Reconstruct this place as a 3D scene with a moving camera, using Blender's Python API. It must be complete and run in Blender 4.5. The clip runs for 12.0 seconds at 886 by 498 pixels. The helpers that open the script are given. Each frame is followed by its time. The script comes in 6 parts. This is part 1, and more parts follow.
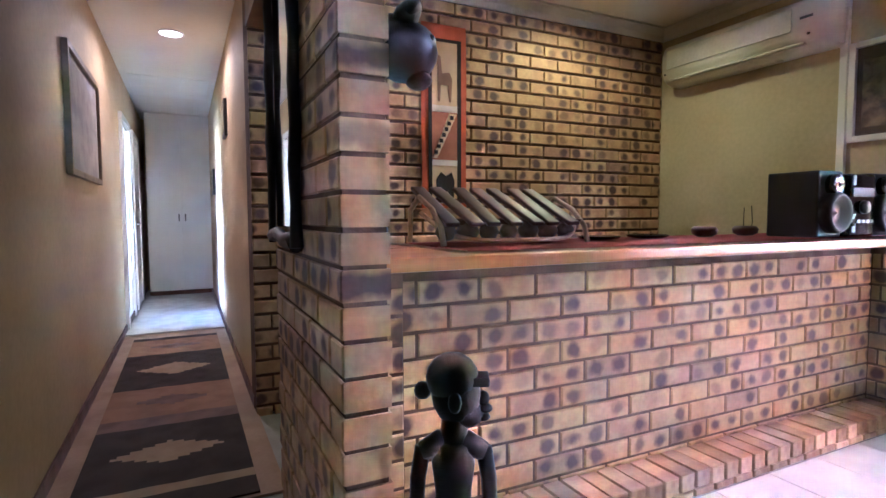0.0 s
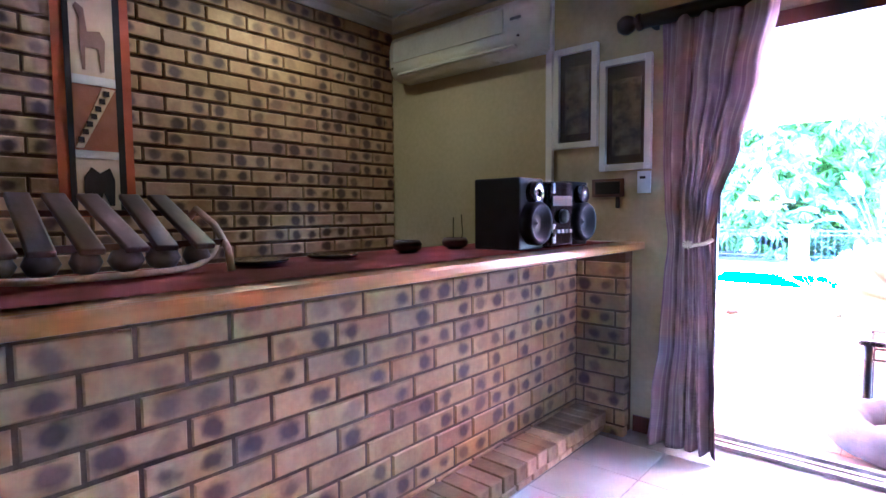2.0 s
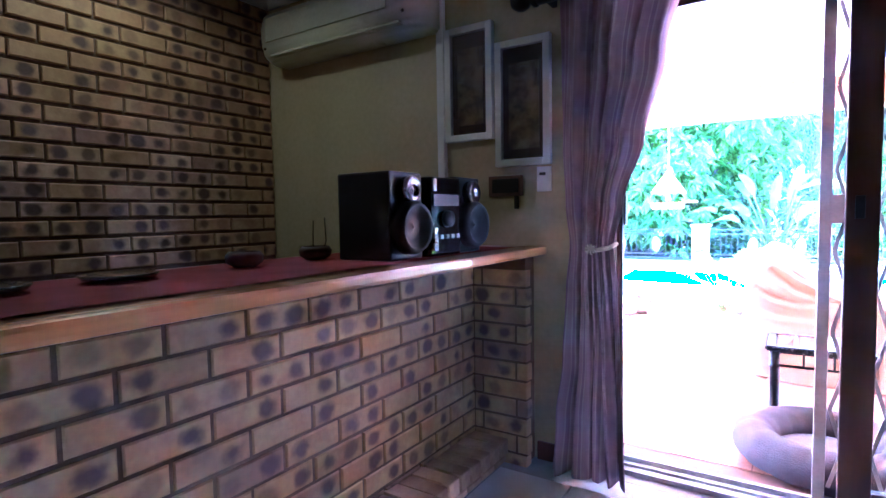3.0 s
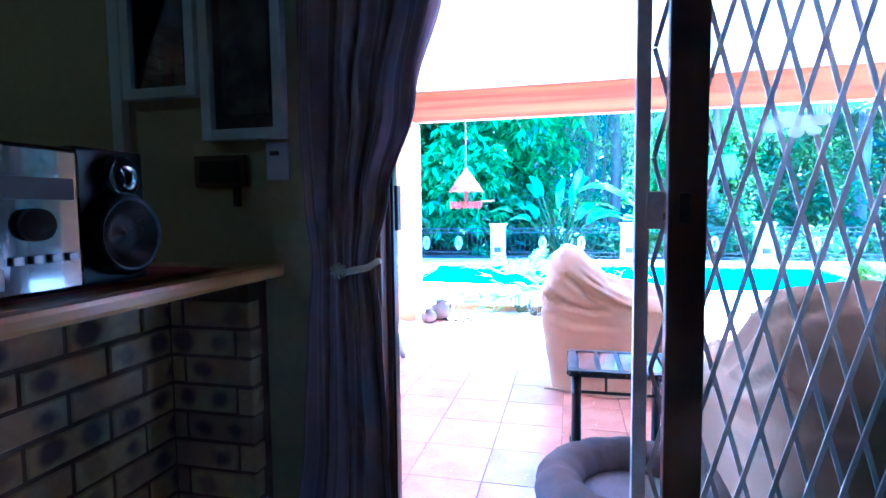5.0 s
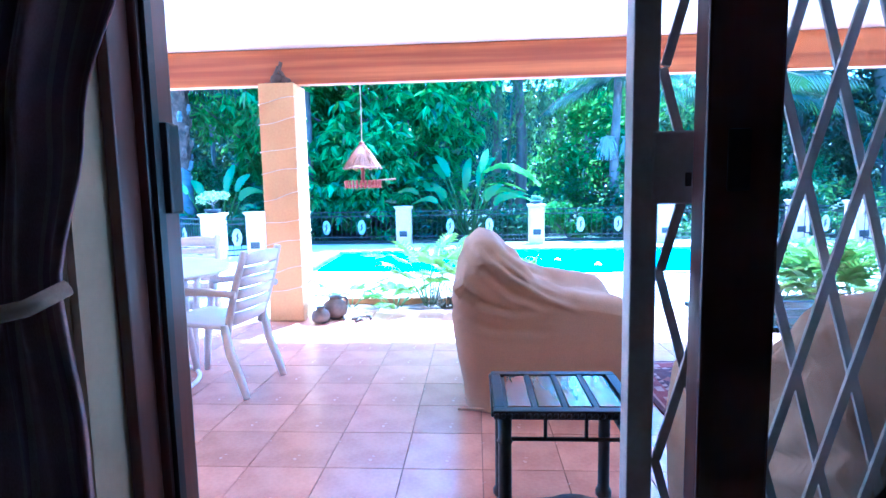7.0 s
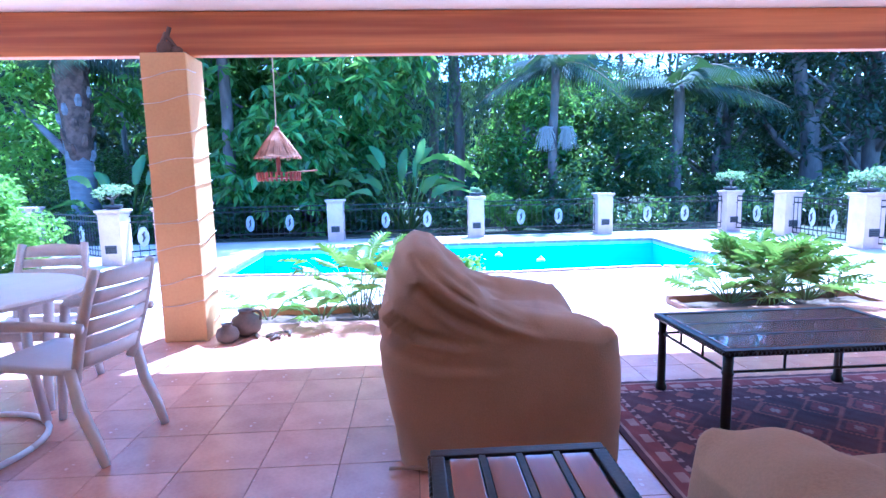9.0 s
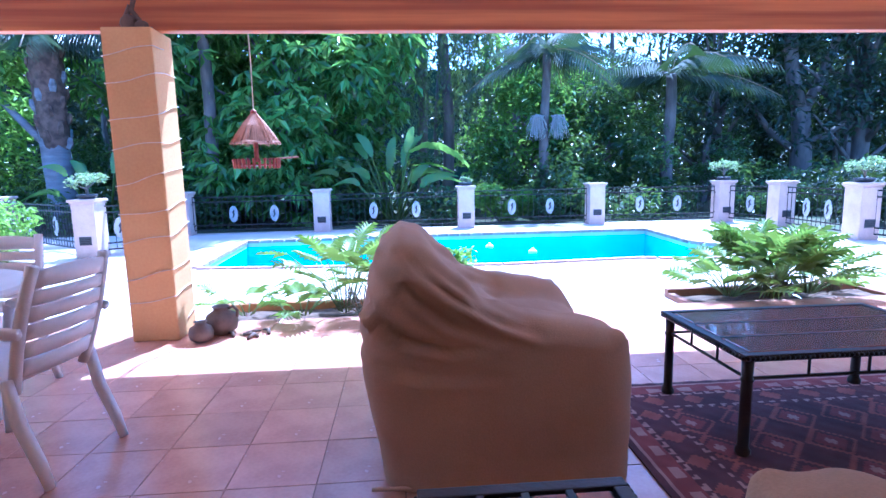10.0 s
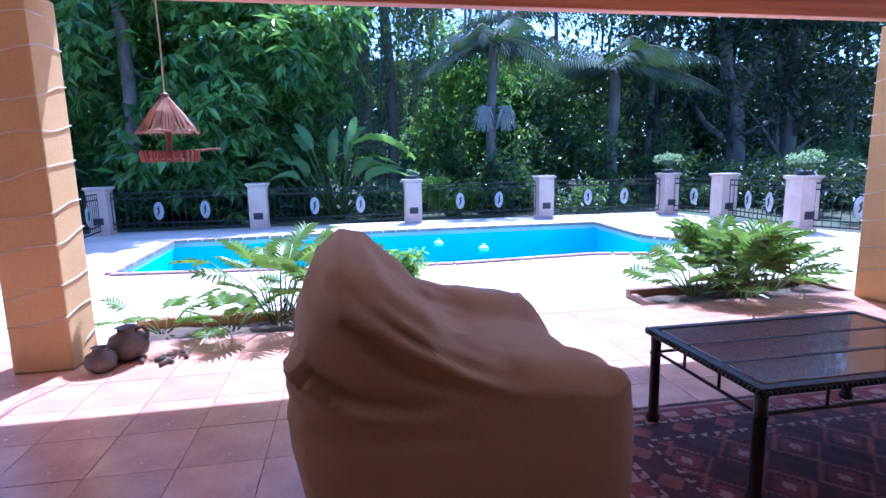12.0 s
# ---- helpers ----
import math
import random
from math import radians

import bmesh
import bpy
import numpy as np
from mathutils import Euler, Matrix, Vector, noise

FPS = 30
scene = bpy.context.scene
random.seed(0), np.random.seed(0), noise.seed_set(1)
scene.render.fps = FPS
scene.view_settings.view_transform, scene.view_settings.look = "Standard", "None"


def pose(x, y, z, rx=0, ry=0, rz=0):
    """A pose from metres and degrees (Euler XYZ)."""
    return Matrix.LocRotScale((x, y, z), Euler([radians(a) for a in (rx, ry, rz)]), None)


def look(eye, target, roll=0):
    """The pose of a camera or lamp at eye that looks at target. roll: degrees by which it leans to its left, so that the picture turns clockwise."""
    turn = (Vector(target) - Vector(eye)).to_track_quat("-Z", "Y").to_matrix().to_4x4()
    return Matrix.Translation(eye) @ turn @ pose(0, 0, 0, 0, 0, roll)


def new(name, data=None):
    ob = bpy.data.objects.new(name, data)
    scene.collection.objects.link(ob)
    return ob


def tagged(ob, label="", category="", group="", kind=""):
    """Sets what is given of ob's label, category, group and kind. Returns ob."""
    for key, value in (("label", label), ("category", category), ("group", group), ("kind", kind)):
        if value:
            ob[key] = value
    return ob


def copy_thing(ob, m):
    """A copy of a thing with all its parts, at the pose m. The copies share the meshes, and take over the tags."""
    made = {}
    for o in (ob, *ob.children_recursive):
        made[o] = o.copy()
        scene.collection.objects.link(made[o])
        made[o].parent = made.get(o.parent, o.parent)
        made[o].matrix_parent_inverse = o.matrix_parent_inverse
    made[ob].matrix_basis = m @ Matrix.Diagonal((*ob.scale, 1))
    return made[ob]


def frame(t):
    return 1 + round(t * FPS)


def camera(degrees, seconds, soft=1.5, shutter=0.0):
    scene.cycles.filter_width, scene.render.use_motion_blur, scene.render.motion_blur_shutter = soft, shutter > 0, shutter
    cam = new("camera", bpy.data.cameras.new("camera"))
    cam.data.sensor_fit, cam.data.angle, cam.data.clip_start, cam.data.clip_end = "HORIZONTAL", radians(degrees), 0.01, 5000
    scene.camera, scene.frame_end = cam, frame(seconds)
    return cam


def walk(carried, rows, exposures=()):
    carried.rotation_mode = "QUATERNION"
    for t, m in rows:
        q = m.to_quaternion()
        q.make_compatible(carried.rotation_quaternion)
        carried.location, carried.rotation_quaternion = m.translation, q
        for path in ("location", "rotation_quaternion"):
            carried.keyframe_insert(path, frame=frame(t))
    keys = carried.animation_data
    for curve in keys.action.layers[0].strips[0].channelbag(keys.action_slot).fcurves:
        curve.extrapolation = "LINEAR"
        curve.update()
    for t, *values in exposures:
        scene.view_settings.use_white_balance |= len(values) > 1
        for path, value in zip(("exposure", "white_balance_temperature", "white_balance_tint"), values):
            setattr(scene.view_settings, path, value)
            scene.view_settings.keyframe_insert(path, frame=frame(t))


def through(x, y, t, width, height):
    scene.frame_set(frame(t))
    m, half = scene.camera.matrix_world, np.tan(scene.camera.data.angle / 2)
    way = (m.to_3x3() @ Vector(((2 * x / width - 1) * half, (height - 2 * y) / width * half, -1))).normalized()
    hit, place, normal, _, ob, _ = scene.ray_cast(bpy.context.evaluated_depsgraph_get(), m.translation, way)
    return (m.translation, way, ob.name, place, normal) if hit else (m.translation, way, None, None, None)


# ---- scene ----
cam = camera(79.5, 12.0)
PATH = [
    (0, (1.54, -3.368, 1.093), (-0.257, -2.498, 0.968), -0.2),
    (0.5, (1.531, -3.224, 1.091), (-0.183, -2.205, 0.946), -0.2),
    (1, (1.478, -3.053, 1.118), (-0.113, -1.851, 0.966), -0.4),
    (1.5, (1.378, -2.923, 1.132), (-0.064, -1.545, 0.991), -0.3),
    (2, (1.337, -2.699, 1.141), (0.019, -1.202, 1.008), -0.5),
    (2.5, (1.297, -2.489, 1.139), (0.108, -0.886, 1.011), -0.8),
    (3, (1.249, -2.258, 1.137), (0.154, -0.59, 1.01), -1.0),
    (3.5, (1.234, -2.042, 1.137), (0.292, -0.282, 1.014), -1.3),
    (5.5, (1.126, -1.229, 1.141), (0.791, 0.736, 0.984), -0.8),
    (6, (1.113, -1.027, 1.131), (0.876, 0.951, 0.952), -1.2),
    (6.5, (1.121, -0.824, 1.114), (0.942, 1.159, 0.923), -0.9),
    (7, (1.102, -0.649, 1.105), (0.978, 1.336, 0.894), -1.1),
    (7.2, (1.086, -0.546, 1.11), (0.985, 1.439, 0.891), -1.3),
    (8.8, (1.123, -0.056, 1.122), (1.216, 1.927, 0.88), -1.4),
    (9, (1.126, -0.005, 1.121), (1.231, 1.976, 0.873), -1.3),
    (9.5, (1.141, 0.107, 1.112), (1.265, 2.085, 0.844), -1.2),
    (10, (1.14, 0.246, 1.102), (1.284, 2.22, 0.817), -1.2),
    (10.5, (1.131, 0.37, 1.098), (1.313, 2.339, 0.799), -1.1),
    (11, (1.139, 0.471, 1.094), (1.365, 2.433, 0.782), -1.2),
    (11.5, (1.155, 0.6, 1.114), (1.44, 2.553, 0.794), -1.2),
    (12, (1.159, 0.707, 1.117), (1.503, 2.652, 0.799), -1.2),
]
EXPOSURES = [(0.0, 8.55, 4480, 31), (1.5, 8.1, 4250, 32), (2.5, 7.42, 4050, 32), (3.5, 6.2, 3700, 21), (5.5, 4.42, 3180, 0), (7.0, 3.5, 3300, -2), (9.0, 2.45, 3780, 12), (10.5, 1.9, 4040, 16), (12.0, 1.42, 4250, 17)]
walk(cam, [(t, look(eye, target, roll)) for t, eye, target, roll in PATH], EXPOSURES)

# ---- light ----
SUN_AZ, SUN_EL = 23.0, 61.5            # degrees right of +y, and above the horizon
world = bpy.data.worlds.new("world")
scene.world = world
world.use_nodes = True
sky = world.node_tree.nodes.new("ShaderNodeTexSky")
sky.sky_type, sky.sun_disc = "NISHITA", False
sky.sun_elevation, sky.sun_rotation = radians(SUN_EL), radians(SUN_AZ)
backing = world.node_tree.nodes["Background"]
backing.inputs["Strength"].default_value = 0.15
world.node_tree.links.new(sky.outputs[0], backing.inputs["Color"])

sun = new("sun", bpy.data.lights.new("sun", "SUN"))
sun.data.energy, sun.data.angle, sun.data.color = 4.6, radians(0.6), (1.0, 0.97, 0.93)
to_sun = Vector((math.sin(radians(SUN_AZ)) * math.cos(radians(SUN_EL)), math.cos(radians(SUN_AZ)) * math.cos(radians(SUN_EL)), math.sin(radians(SUN_EL))))
sun.matrix_world = look(to_sun * 40, (0, 0, 0))


def downlamp(x, y, z, watts, colour, radius=0.05, cone=150):
    """The light of one recessed ceiling fitting."""
    lamp = new("downlight_lamp", bpy.data.lights.new("downlight_lamp", "SPOT"))
    lamp.data.energy, lamp.data.color, lamp.data.shadow_soft_size = watts, colour, radius
    lamp.data.spot_size, lamp.data.spot_blend = radians(cone), 0.6
    lamp.matrix_world = look((x, y, z), (x, y, z - 1))
    return lamp


downlamp(-1.02, -1.05, 2.47, 0.098, (1.0, 0.86, 0.30), 0.05, 165)
downlamp(-3.12, -3.42, 2.47, 0.15, (1.0, 0.76, 0.50), 0.06, 172)

# fill lamp added in an unseen room off the corridor, brightening its far end
corridor_fill = new("corridor_fill_lamp", bpy.data.lights.new("corridor_fill_lamp", "AREA"))
corridor_fill.data.shape, corridor_fill.data.size, corridor_fill.data.size_y = "RECTANGLE", 1.4, 1.1
corridor_fill.data.energy, corridor_fill.data.color = 0.024, (1.0, 0.92, 0.80)
corridor_fill.matrix_world = look((-4.9, -6.46, 1.5), (-4.9, -4.0, 1.2))

# ---- materials ----


def shader(name):
    m = bpy.data.materials.new(name)
    m.use_nodes = True
    return m, m.node_tree.nodes, m.node_tree.links, m.node_tree.nodes["Principled BSDF"]


def mixed(nodes, links, fac, a, b, how="MIX"):
    n = nodes.new("ShaderNodeMix")
    n.data_type, n.blend_type = "RGBA", how
    for socket, value in ((n.inputs[0], fac), (n.inputs[6], a), (n.inputs[7], b)):
        if hasattr(value, "links"):
            links.new(value, socket)
        elif isinstance(value, (int, float)):
            socket.default_value = value
        else:
            socket.default_value = (*value[:3], 1)
    return n.outputs[2]


def ramped(nodes, links, source, lo, hi):
    n = nodes.new("ShaderNodeMapRange")
    n.interpolation_type = "SMOOTHSTEP"
    n.inputs[1].default_value, n.inputs[2].default_value = lo, hi
    links.new(source, n.inputs[0])
    return n.outputs[0]


def calc(nodes, links, op, a, b=0.0, c=None):
    n = nodes.new("ShaderNodeMath")
    n.operation = op
    for socket, value in zip(n.inputs, (a, b, c)):
        if value is None:
            continue
        if hasattr(value, "links"):
            links.new(value, socket)
        else:
            socket.default_value = value
    return n.outputs[0]


def clouds(nodes, links, coords, scale, detail=4.0, stretch=None):
    if stretch:
        mp = nodes.new("ShaderNodeMapping")
        mp.inputs["Scale"].default_value = stretch
        links.new(coords, mp.inputs[0])
        coords = mp.outputs[0]
    n = nodes.new("ShaderNodeTexNoise")
    n.inputs["Scale"].default_value, n.inputs["Detail"].default_value = scale, detail
    links.new(coords, n.inputs["Vector"])
    return n.outputs["Fac"]


def bumped(nodes, links, bsdf, height, strength, distance=0.01):
    n = nodes.new("ShaderNodeBump")
    n.inputs["Strength"].default_value, n.inputs["Distance"].default_value = strength, distance
    links.new(height, n.inputs["Height"])
    links.new(n.outputs[0], bsdf.inputs["Normal"])


def surface(name, colour, other=None, rough=0.6, metal=0.0, coarse=3.0, fine=60.0, bump=0.15, stretch=None, spread=0.0, clear=0.0, island=False):
    """A plain surface with stains at one scale and grain at another; spread varies it from piece to piece."""
    m, nodes, links, b = shader(name)
    where = nodes.new("ShaderNodeTexCoord").outputs["Object"]
    other = other or tuple(c * 0.8 for c in colour)
    big = clouds(nodes, links, where, coarse, 3, stretch)
    small = clouds(nodes, links, where, fine, 3, stretch)
    col = mixed(nodes, links, ramped(nodes, links, big, 0.35, 0.68), colour, other)
    col = mixed(nodes, links, 0.16, col, mixed(nodes, links, small, (0, 0, 0), (1, 1, 1)), "OVERLAY")
    if spread:
        if island:
            rnd = nodes.new("ShaderNodeNewGeometry").outputs["Random Per Island"]
        else:
            rnd = nodes.new("ShaderNodeObjectInfo").outputs["Random"]
        hsv = nodes.new("ShaderNodeHueSaturation")
        links.new(calc(nodes, links, "MULTIPLY_ADD", rnd, 2 * spread, 1 - spread), hsv.inputs["Value"])
        links.new(col, hsv.inputs["Color"])
        col = hsv.outputs[0]
    links.new(col, b.inputs["Base Color"])
    links.new(calc(nodes, links, "MULTIPLY_ADD", big, 0.2, rough - 0.1), b.inputs["Roughness"])
    b.inputs["Metallic"].default_value, b.inputs["Coat Weight"].default_value = metal, clear
    bumped(nodes, links, b, small, bump, 0.004)
    return m


def brick_surface(name, warm=1.0):
    """Buff face brick with purplish kiln blotches, different on every brick."""
    m, nodes, links, b = shader(name)
    where = nodes.new("ShaderNodeTexCoord").outputs["Object"]
    rnd = nodes.new("ShaderNodeObjectInfo").outputs["Random"]
    off = nodes.new("ShaderNodeCombineXYZ")
    links.new(calc(nodes, links, "MULTIPLY", rnd, 37.0), off.inputs[0])
    links.new(calc(nodes, links, "MULTIPLY", rnd, 91.0), off.inputs[1])
    moved = nodes.new("ShaderNodeVectorMath")
    links.new(where, moved.inputs[0]), links.new(off.outputs[0], moved.inputs[1])
    grain = clouds(nodes, links, moved.outputs[0], 45, 4)
    cloud = clouds(nodes, links, moved.outputs[0], 11, 3)
    flat = nodes.new("ShaderNodeVectorMath")
    flat.operation = "MULTIPLY"
    flat.inputs[1].default_value = (1, 0, 1.15)
    links.new(where, flat.inputs[0])

    def blot(centre, seed, often):
        d = nodes.new("ShaderNodeVectorMath")
        d.operation = "DISTANCE"
        d.inputs[1].default_value = (centre, 0, 0)
        links.new(flat.outputs[0], d.inputs[0])
        dist = calc(nodes, links, "ADD", d.outputs["Value"], calc(nodes, links, "MULTIPLY_ADD", cloud, 0.075, -0.038))
        near = ramped(nodes, links, dist, 0.046, 0.014)
        r = calc(nodes, links, "FRACT", calc(nodes, links, "MULTIPLY", rnd, seed))
        return calc(nodes, links, "MULTIPLY", near, ramped(nodes, links, r, often, often + 0.45))
    spots = calc(nodes, links, "MAXIMUM", blot(0.055, 53.7, 0.18), blot(-0.058, 31.3, 0.22))
    r3 = calc(nodes, links, "FRACT", calc(nodes, links, "MULTIPLY", rnd, 17.9))
    whole = ramped(nodes, links, r3, 0.86, 0.98)
    base = mixed(nodes, links, calc(nodes, links, "FRACT", calc(nodes, links, "MULTIPLY", rnd, 11.7)), (0.50 * warm, 0.315, 0.145), (0.42 * warm, 0.235, 0.125))
    base = mixed(nodes, links, ramped(nodes, links, cloud, 0.35, 0.75), base, (0.55, 0.37, 0.175))
    base = mixed(nodes, links, calc(nodes, links, "MULTIPLY", whole, 0.55), base, (0.25, 0.145, 0.125))
    base = mixed(nodes, links, calc(nodes, links, "MULTIPLY", spots, 0.88), base, (0.075, 0.045, 0.052))
    base = mixed(nodes, links, 0.22, base, mixed(nodes, links, grain, (0, 0, 0), (1, 1, 1)), "OVERLAY")
    links.new(base, b.inputs["Base Color"])
    b.inputs["Roughness"].default_value = 0.62
    bumped(nodes, links, b, grain, 0.35, 0.004)
    return m


def leaf_surface(name, dark, light, gloss=0.4, through=0.35):
    m, nodes, links, b = shader(name)
    rnd = nodes.new("ShaderNodeNewGeometry").outputs["Random Per Island"]
    col = mixed(nodes, links, rnd, dark, light)
    links.new(col, b.inputs["Base Color"])
    b.inputs["Roughness"].default_value = gloss
    thin = nodes.new("ShaderNodeBsdfTranslucent")
    links.new(mixed(nodes, links, 0.6, col, (0.5, 0.75, 0.1), "MIX"), thin.inputs["Color"])
    both = nodes.new("ShaderNodeMixShader")
    both.inputs[0].default_value = through
    links.new(b.outputs[0], both.inputs[1]), links.new(thin.outputs[0], both.inputs[2])
    links.new(both.outputs[0], nodes["Material Output"].inputs["Surface"])
    return m


def glass_surface(name):
    m, nodes, links, b = shader(name)
    clear = nodes.new("ShaderNodeBsdfTransparent")
    gloss = nodes.new("ShaderNodeBsdfGlossy")
    gloss.inputs["Roughness"].default_value = 0.02
    fres = nodes.new("ShaderNodeFresnel")
    fres.inputs[0].default_value = 1.45
    both = nodes.new("ShaderNodeMixShader")
    links.new(fres.outputs[0], both.inputs[0])
    links.new(clear.outputs[0], both.inputs[1]), links.new(gloss.outputs[0], both.inputs[2])
    links.new(both.outputs[0], nodes["Material Output"].inputs["Surface"])
    return m


def glow_surface(name, colour, strength):
    m, nodes, links, b = shader(name)
    b.inputs["Emission Color"].default_value = (*colour, 1)
    b.inputs["Emission Strength"].default_value = strength
    return m


def striped(name, axis, bands, rough=0.85, weave=260):
    """Cloth with stripes across one axis: bands are (end, colour) over one repeat in metres, the last end being the repeat."""
    m, nodes, links, b = shader(name)
    where = nodes.new("ShaderNodeTexCoord").outputs["UV"]
    sep = nodes.new("ShaderNodeSeparateXYZ")
    links.new(where, sep.inputs[0])
    pos = calc(nodes, links, "FRACT", calc(nodes, links, "DIVIDE", sep.outputs[axis], bands[-1][0]))
    ramp = nodes.new("ShaderNodeValToRGB")
    ramp.color_ramp.interpolation = "CONSTANT"
    start = 0.0
    for n, (end, colour) in enumerate(bands):
        e = ramp.color_ramp.elements[n] if n < 2 else ramp.color_ramp.elements.new(start)
        e.position, e.color = start, (*colour, 1)
        start = end / bands[-1][0]
    links.new(pos, ramp.inputs[0])
    grain = clouds(nodes, links, where, weave, 2)
    stain = clouds(nodes, links, where, 9, 3)
    col = mixed(nodes, links, 0.25, ramp.outputs[0], mixed(nodes, links, grain, (0, 0, 0), (1, 1, 1)), "OVERLAY")
    col = mixed(nodes, links, 0.12, col, mixed(nodes, links, stain, (0, 0, 0), (1, 1, 1)), "OVERLAY")
    links.new(col, b.inputs["Base Color"])
    b.inputs["Roughness"].default_value = rough
    bumped(nodes, links, b, grain, 0.25, 0.002)
    return m


M_BRICK = brick_surface("face_brick")
M_MORTAR = surface("mortar", (0.19, 0.122, 0.08), (0.13, 0.08, 0.055), 0.95, coarse=6, fine=120, bump=0.5)
M_PLASTER = surface("cream_yellow_plaster", (0.50, 0.42, 0.23), (0.45, 0.37, 0.20), 0.75, coarse=1.5, fine=35, bump=0.08)
M_HALL = surface("hall_plaster", (0.54, 0.42, 0.25), (0.48, 0.36, 0.21), 0.7, coarse=1.2, fine=35, bump=0.08)
M_OUTER = surface("outer_plaster", (0.70, 0.41, 0.165), (0.63, 0.36, 0.14), 0.8, coarse=2, fine=50, bump=0.15)
M_CEIL = surface("ceiling_paint", (0.80, 0.78, 0.74), (0.75, 0.73, 0.69), 0.8, coarse=1, fine=30, bump=0.05)
M_COVE = surface("cornice_paint", (0.72, 0.71, 0.68), None, 0.6, coarse=2, fine=40, bump=0.05)
M_WHITE = surface("white_gloss_paint", (0.82, 0.81, 0.79), (0.76, 0.75, 0.73), 0.4, coarse=2, fine=60, bump=0.05)
M_FLOOR = surface("white_floor_tile", (0.74, 0.73, 0.72), (0.66, 0.65, 0.64), 0.32, coarse=5, fine=70, bump=0.06, spread=0.05)
M_GROUT = surface("grout", (0.42, 0.40, 0.38), None, 0.9, coarse=6, fine=90)
M_HFLOOR = surface("hall_floor", (0.38, 0.25, 0.16), (0.30, 0.19, 0.12), 0.4, coarse=5, fine=50, bump=0.05)
M_TERRA = surface("terracotta_tile", (0.62, 0.315, 0.215), (0.53, 0.25, 0.17), 0.24, coarse=5, fine=60, bump=0.12, spread=0.12)
M_STEP = surface("brown_step_brick", (0.52, 0.345, 0.20), (0.38, 0.23, 0.15), 0.7, coarse=9, fine=60, bump=0.4, spread=0.3)
M_TGROUT = surface("terracotta_grout", (0.30, 0.16, 0.11), None, 0.95, coarse=6, fine=90)
M_DECK = surface("pale_deck_paving", (0.66, 0.56, 0.50), (0.56, 0.46, 0.41), 0.8, coarse=0.8, fine=25, bump=0.3)
M_BEAM = surface("varnished_beam", (0.60, 0.205, 0.045), (0.34, 0.085, 0.02), 0.45, coarse=6, fine=30, stretch=(0.06, 1, 2.0), bump=0.1)
# invented brown for walls out of view, chosen to weaken indoor bounce light
M_BOUNCE_CUT = surface("brown_bounce_cut", (0.34, 0.22, 0.14), (0.26, 0.16, 0.10), 0.6, coarse=2, fine=40, stretch=(1, 1, 0.1), bump=0.1)
M_WOOD = surface("counter_wood", (0.54, 0.27, 0.085), (0.42, 0.19, 0.055), 0.3, coarse=7, fine=60, stretch=(1, 0.08, 1), bump=0.06, clear=0.4)
M_FRAME = surface("dark_door_wood", (0.11, 0.036, 0.022), (0.065, 0.022, 0.016), 0.35, coarse=8, fine=70, stretch=(1, 1, 0.08), bump=0.1)
M_DARK = surface("dark_carved_wood", (0.016, 0.011, 0.010), (0.009, 0.007, 0.007), 0.42, coarse=8, fine=70, bump=0.2)
M_BROWN = surface("brown_carved_wood", (0.16, 0.075, 0.045), (0.10, 0.045, 0.03), 0.45, coarse=8, fine=70, bump=0.2)
M_KEY = surface("xylophone_wood", (0.17, 0.095, 0.07), (0.10, 0.055, 0.042), 0.45, coarse=9, fine=80, stretch=(0.15, 1, 1), bump=0.15, spread=0.2)
M_CANE = surface("pale_cane", (0.62, 0.45, 0.29), (0.50, 0.34, 0.20), 0.5, coarse=9, fine=80)
M_BLACK = surface("black_plastic", (0.012, 0.012, 0.014), (0.008, 0.008, 0.009), 0.35, coarse=5, fine=90, bump=0.05)
M_SHINY = surface("black_gloss_plastic", (0.01, 0.01, 0.013), None, 0.12, coarse=5, fine=90, bump=0.0, clear=0.6)
M_CONE = surface("speaker_cone", (0.012, 0.012, 0.015), None, 0.5, coarse=12, fine=120)
M_SILVER = surface("silver_trim", (0.22, 0.22, 0.24), None, 0.3, 0.8, coarse=9, fine=90, bump=0.05)
M_METAL = surface("grey_white_gate_paint", (0.60, 0.55, 0.53), (0.50, 0.46, 0.44), 0.4, 0.0, coarse=12, fine=90, bump=0.1)
M_IRON = surface("black_wrought_iron", (0.02, 0.022, 0.025), (0.035, 0.033, 0.032), 0.5, 0.5, coarse=12, fine=90, bump=0.2)
M_BRONZE = surface("dark_cast_metal", (0.028, 0.026, 0.026), (0.045, 0.035, 0.03), 0.38, 0.5, coarse=10, fine=90, bump=0.2)
M_SLAT = surface("varnished_slat", (0.30, 0.115, 0.06), (0.20, 0.07, 0.04), 0.2, coarse=7, fine=60, stretch=(1, 0.12, 1), bump=0.05, spread=0.15, clear=0.8)
M_SLATX = surface("varnished_slat_long", (0.22, 0.09, 0.055), (0.15, 0.06, 0.04), 0.2, coarse=7, fine=60, stretch=(0.12, 1, 1), bump=0.05, spread=0.15, clear=0.8)
M_COVER = surface("tan_canvas", (0.44, 0.27, 0.165), (0.38, 0.23, 0.14), 0.9, coarse=2.5, fine=170, bump=0.25)
M_PVC = surface("white_moulded_plastic", (0.80, 0.74, 0.72), (0.74, 0.68, 0.66), 0.42, coarse=3, fine=60, bump=0.05)
M_POST = surface("pale_gate_post_plaster", (0.58, 0.44, 0.38), (0.50, 0.37, 0.32), 0.85, coarse=4, fine=60, bump=0.2)
M_PLAQUE = surface("dark_plaque", (0.05, 0.05, 0.055), None, 0.5, coarse=9, fine=90)
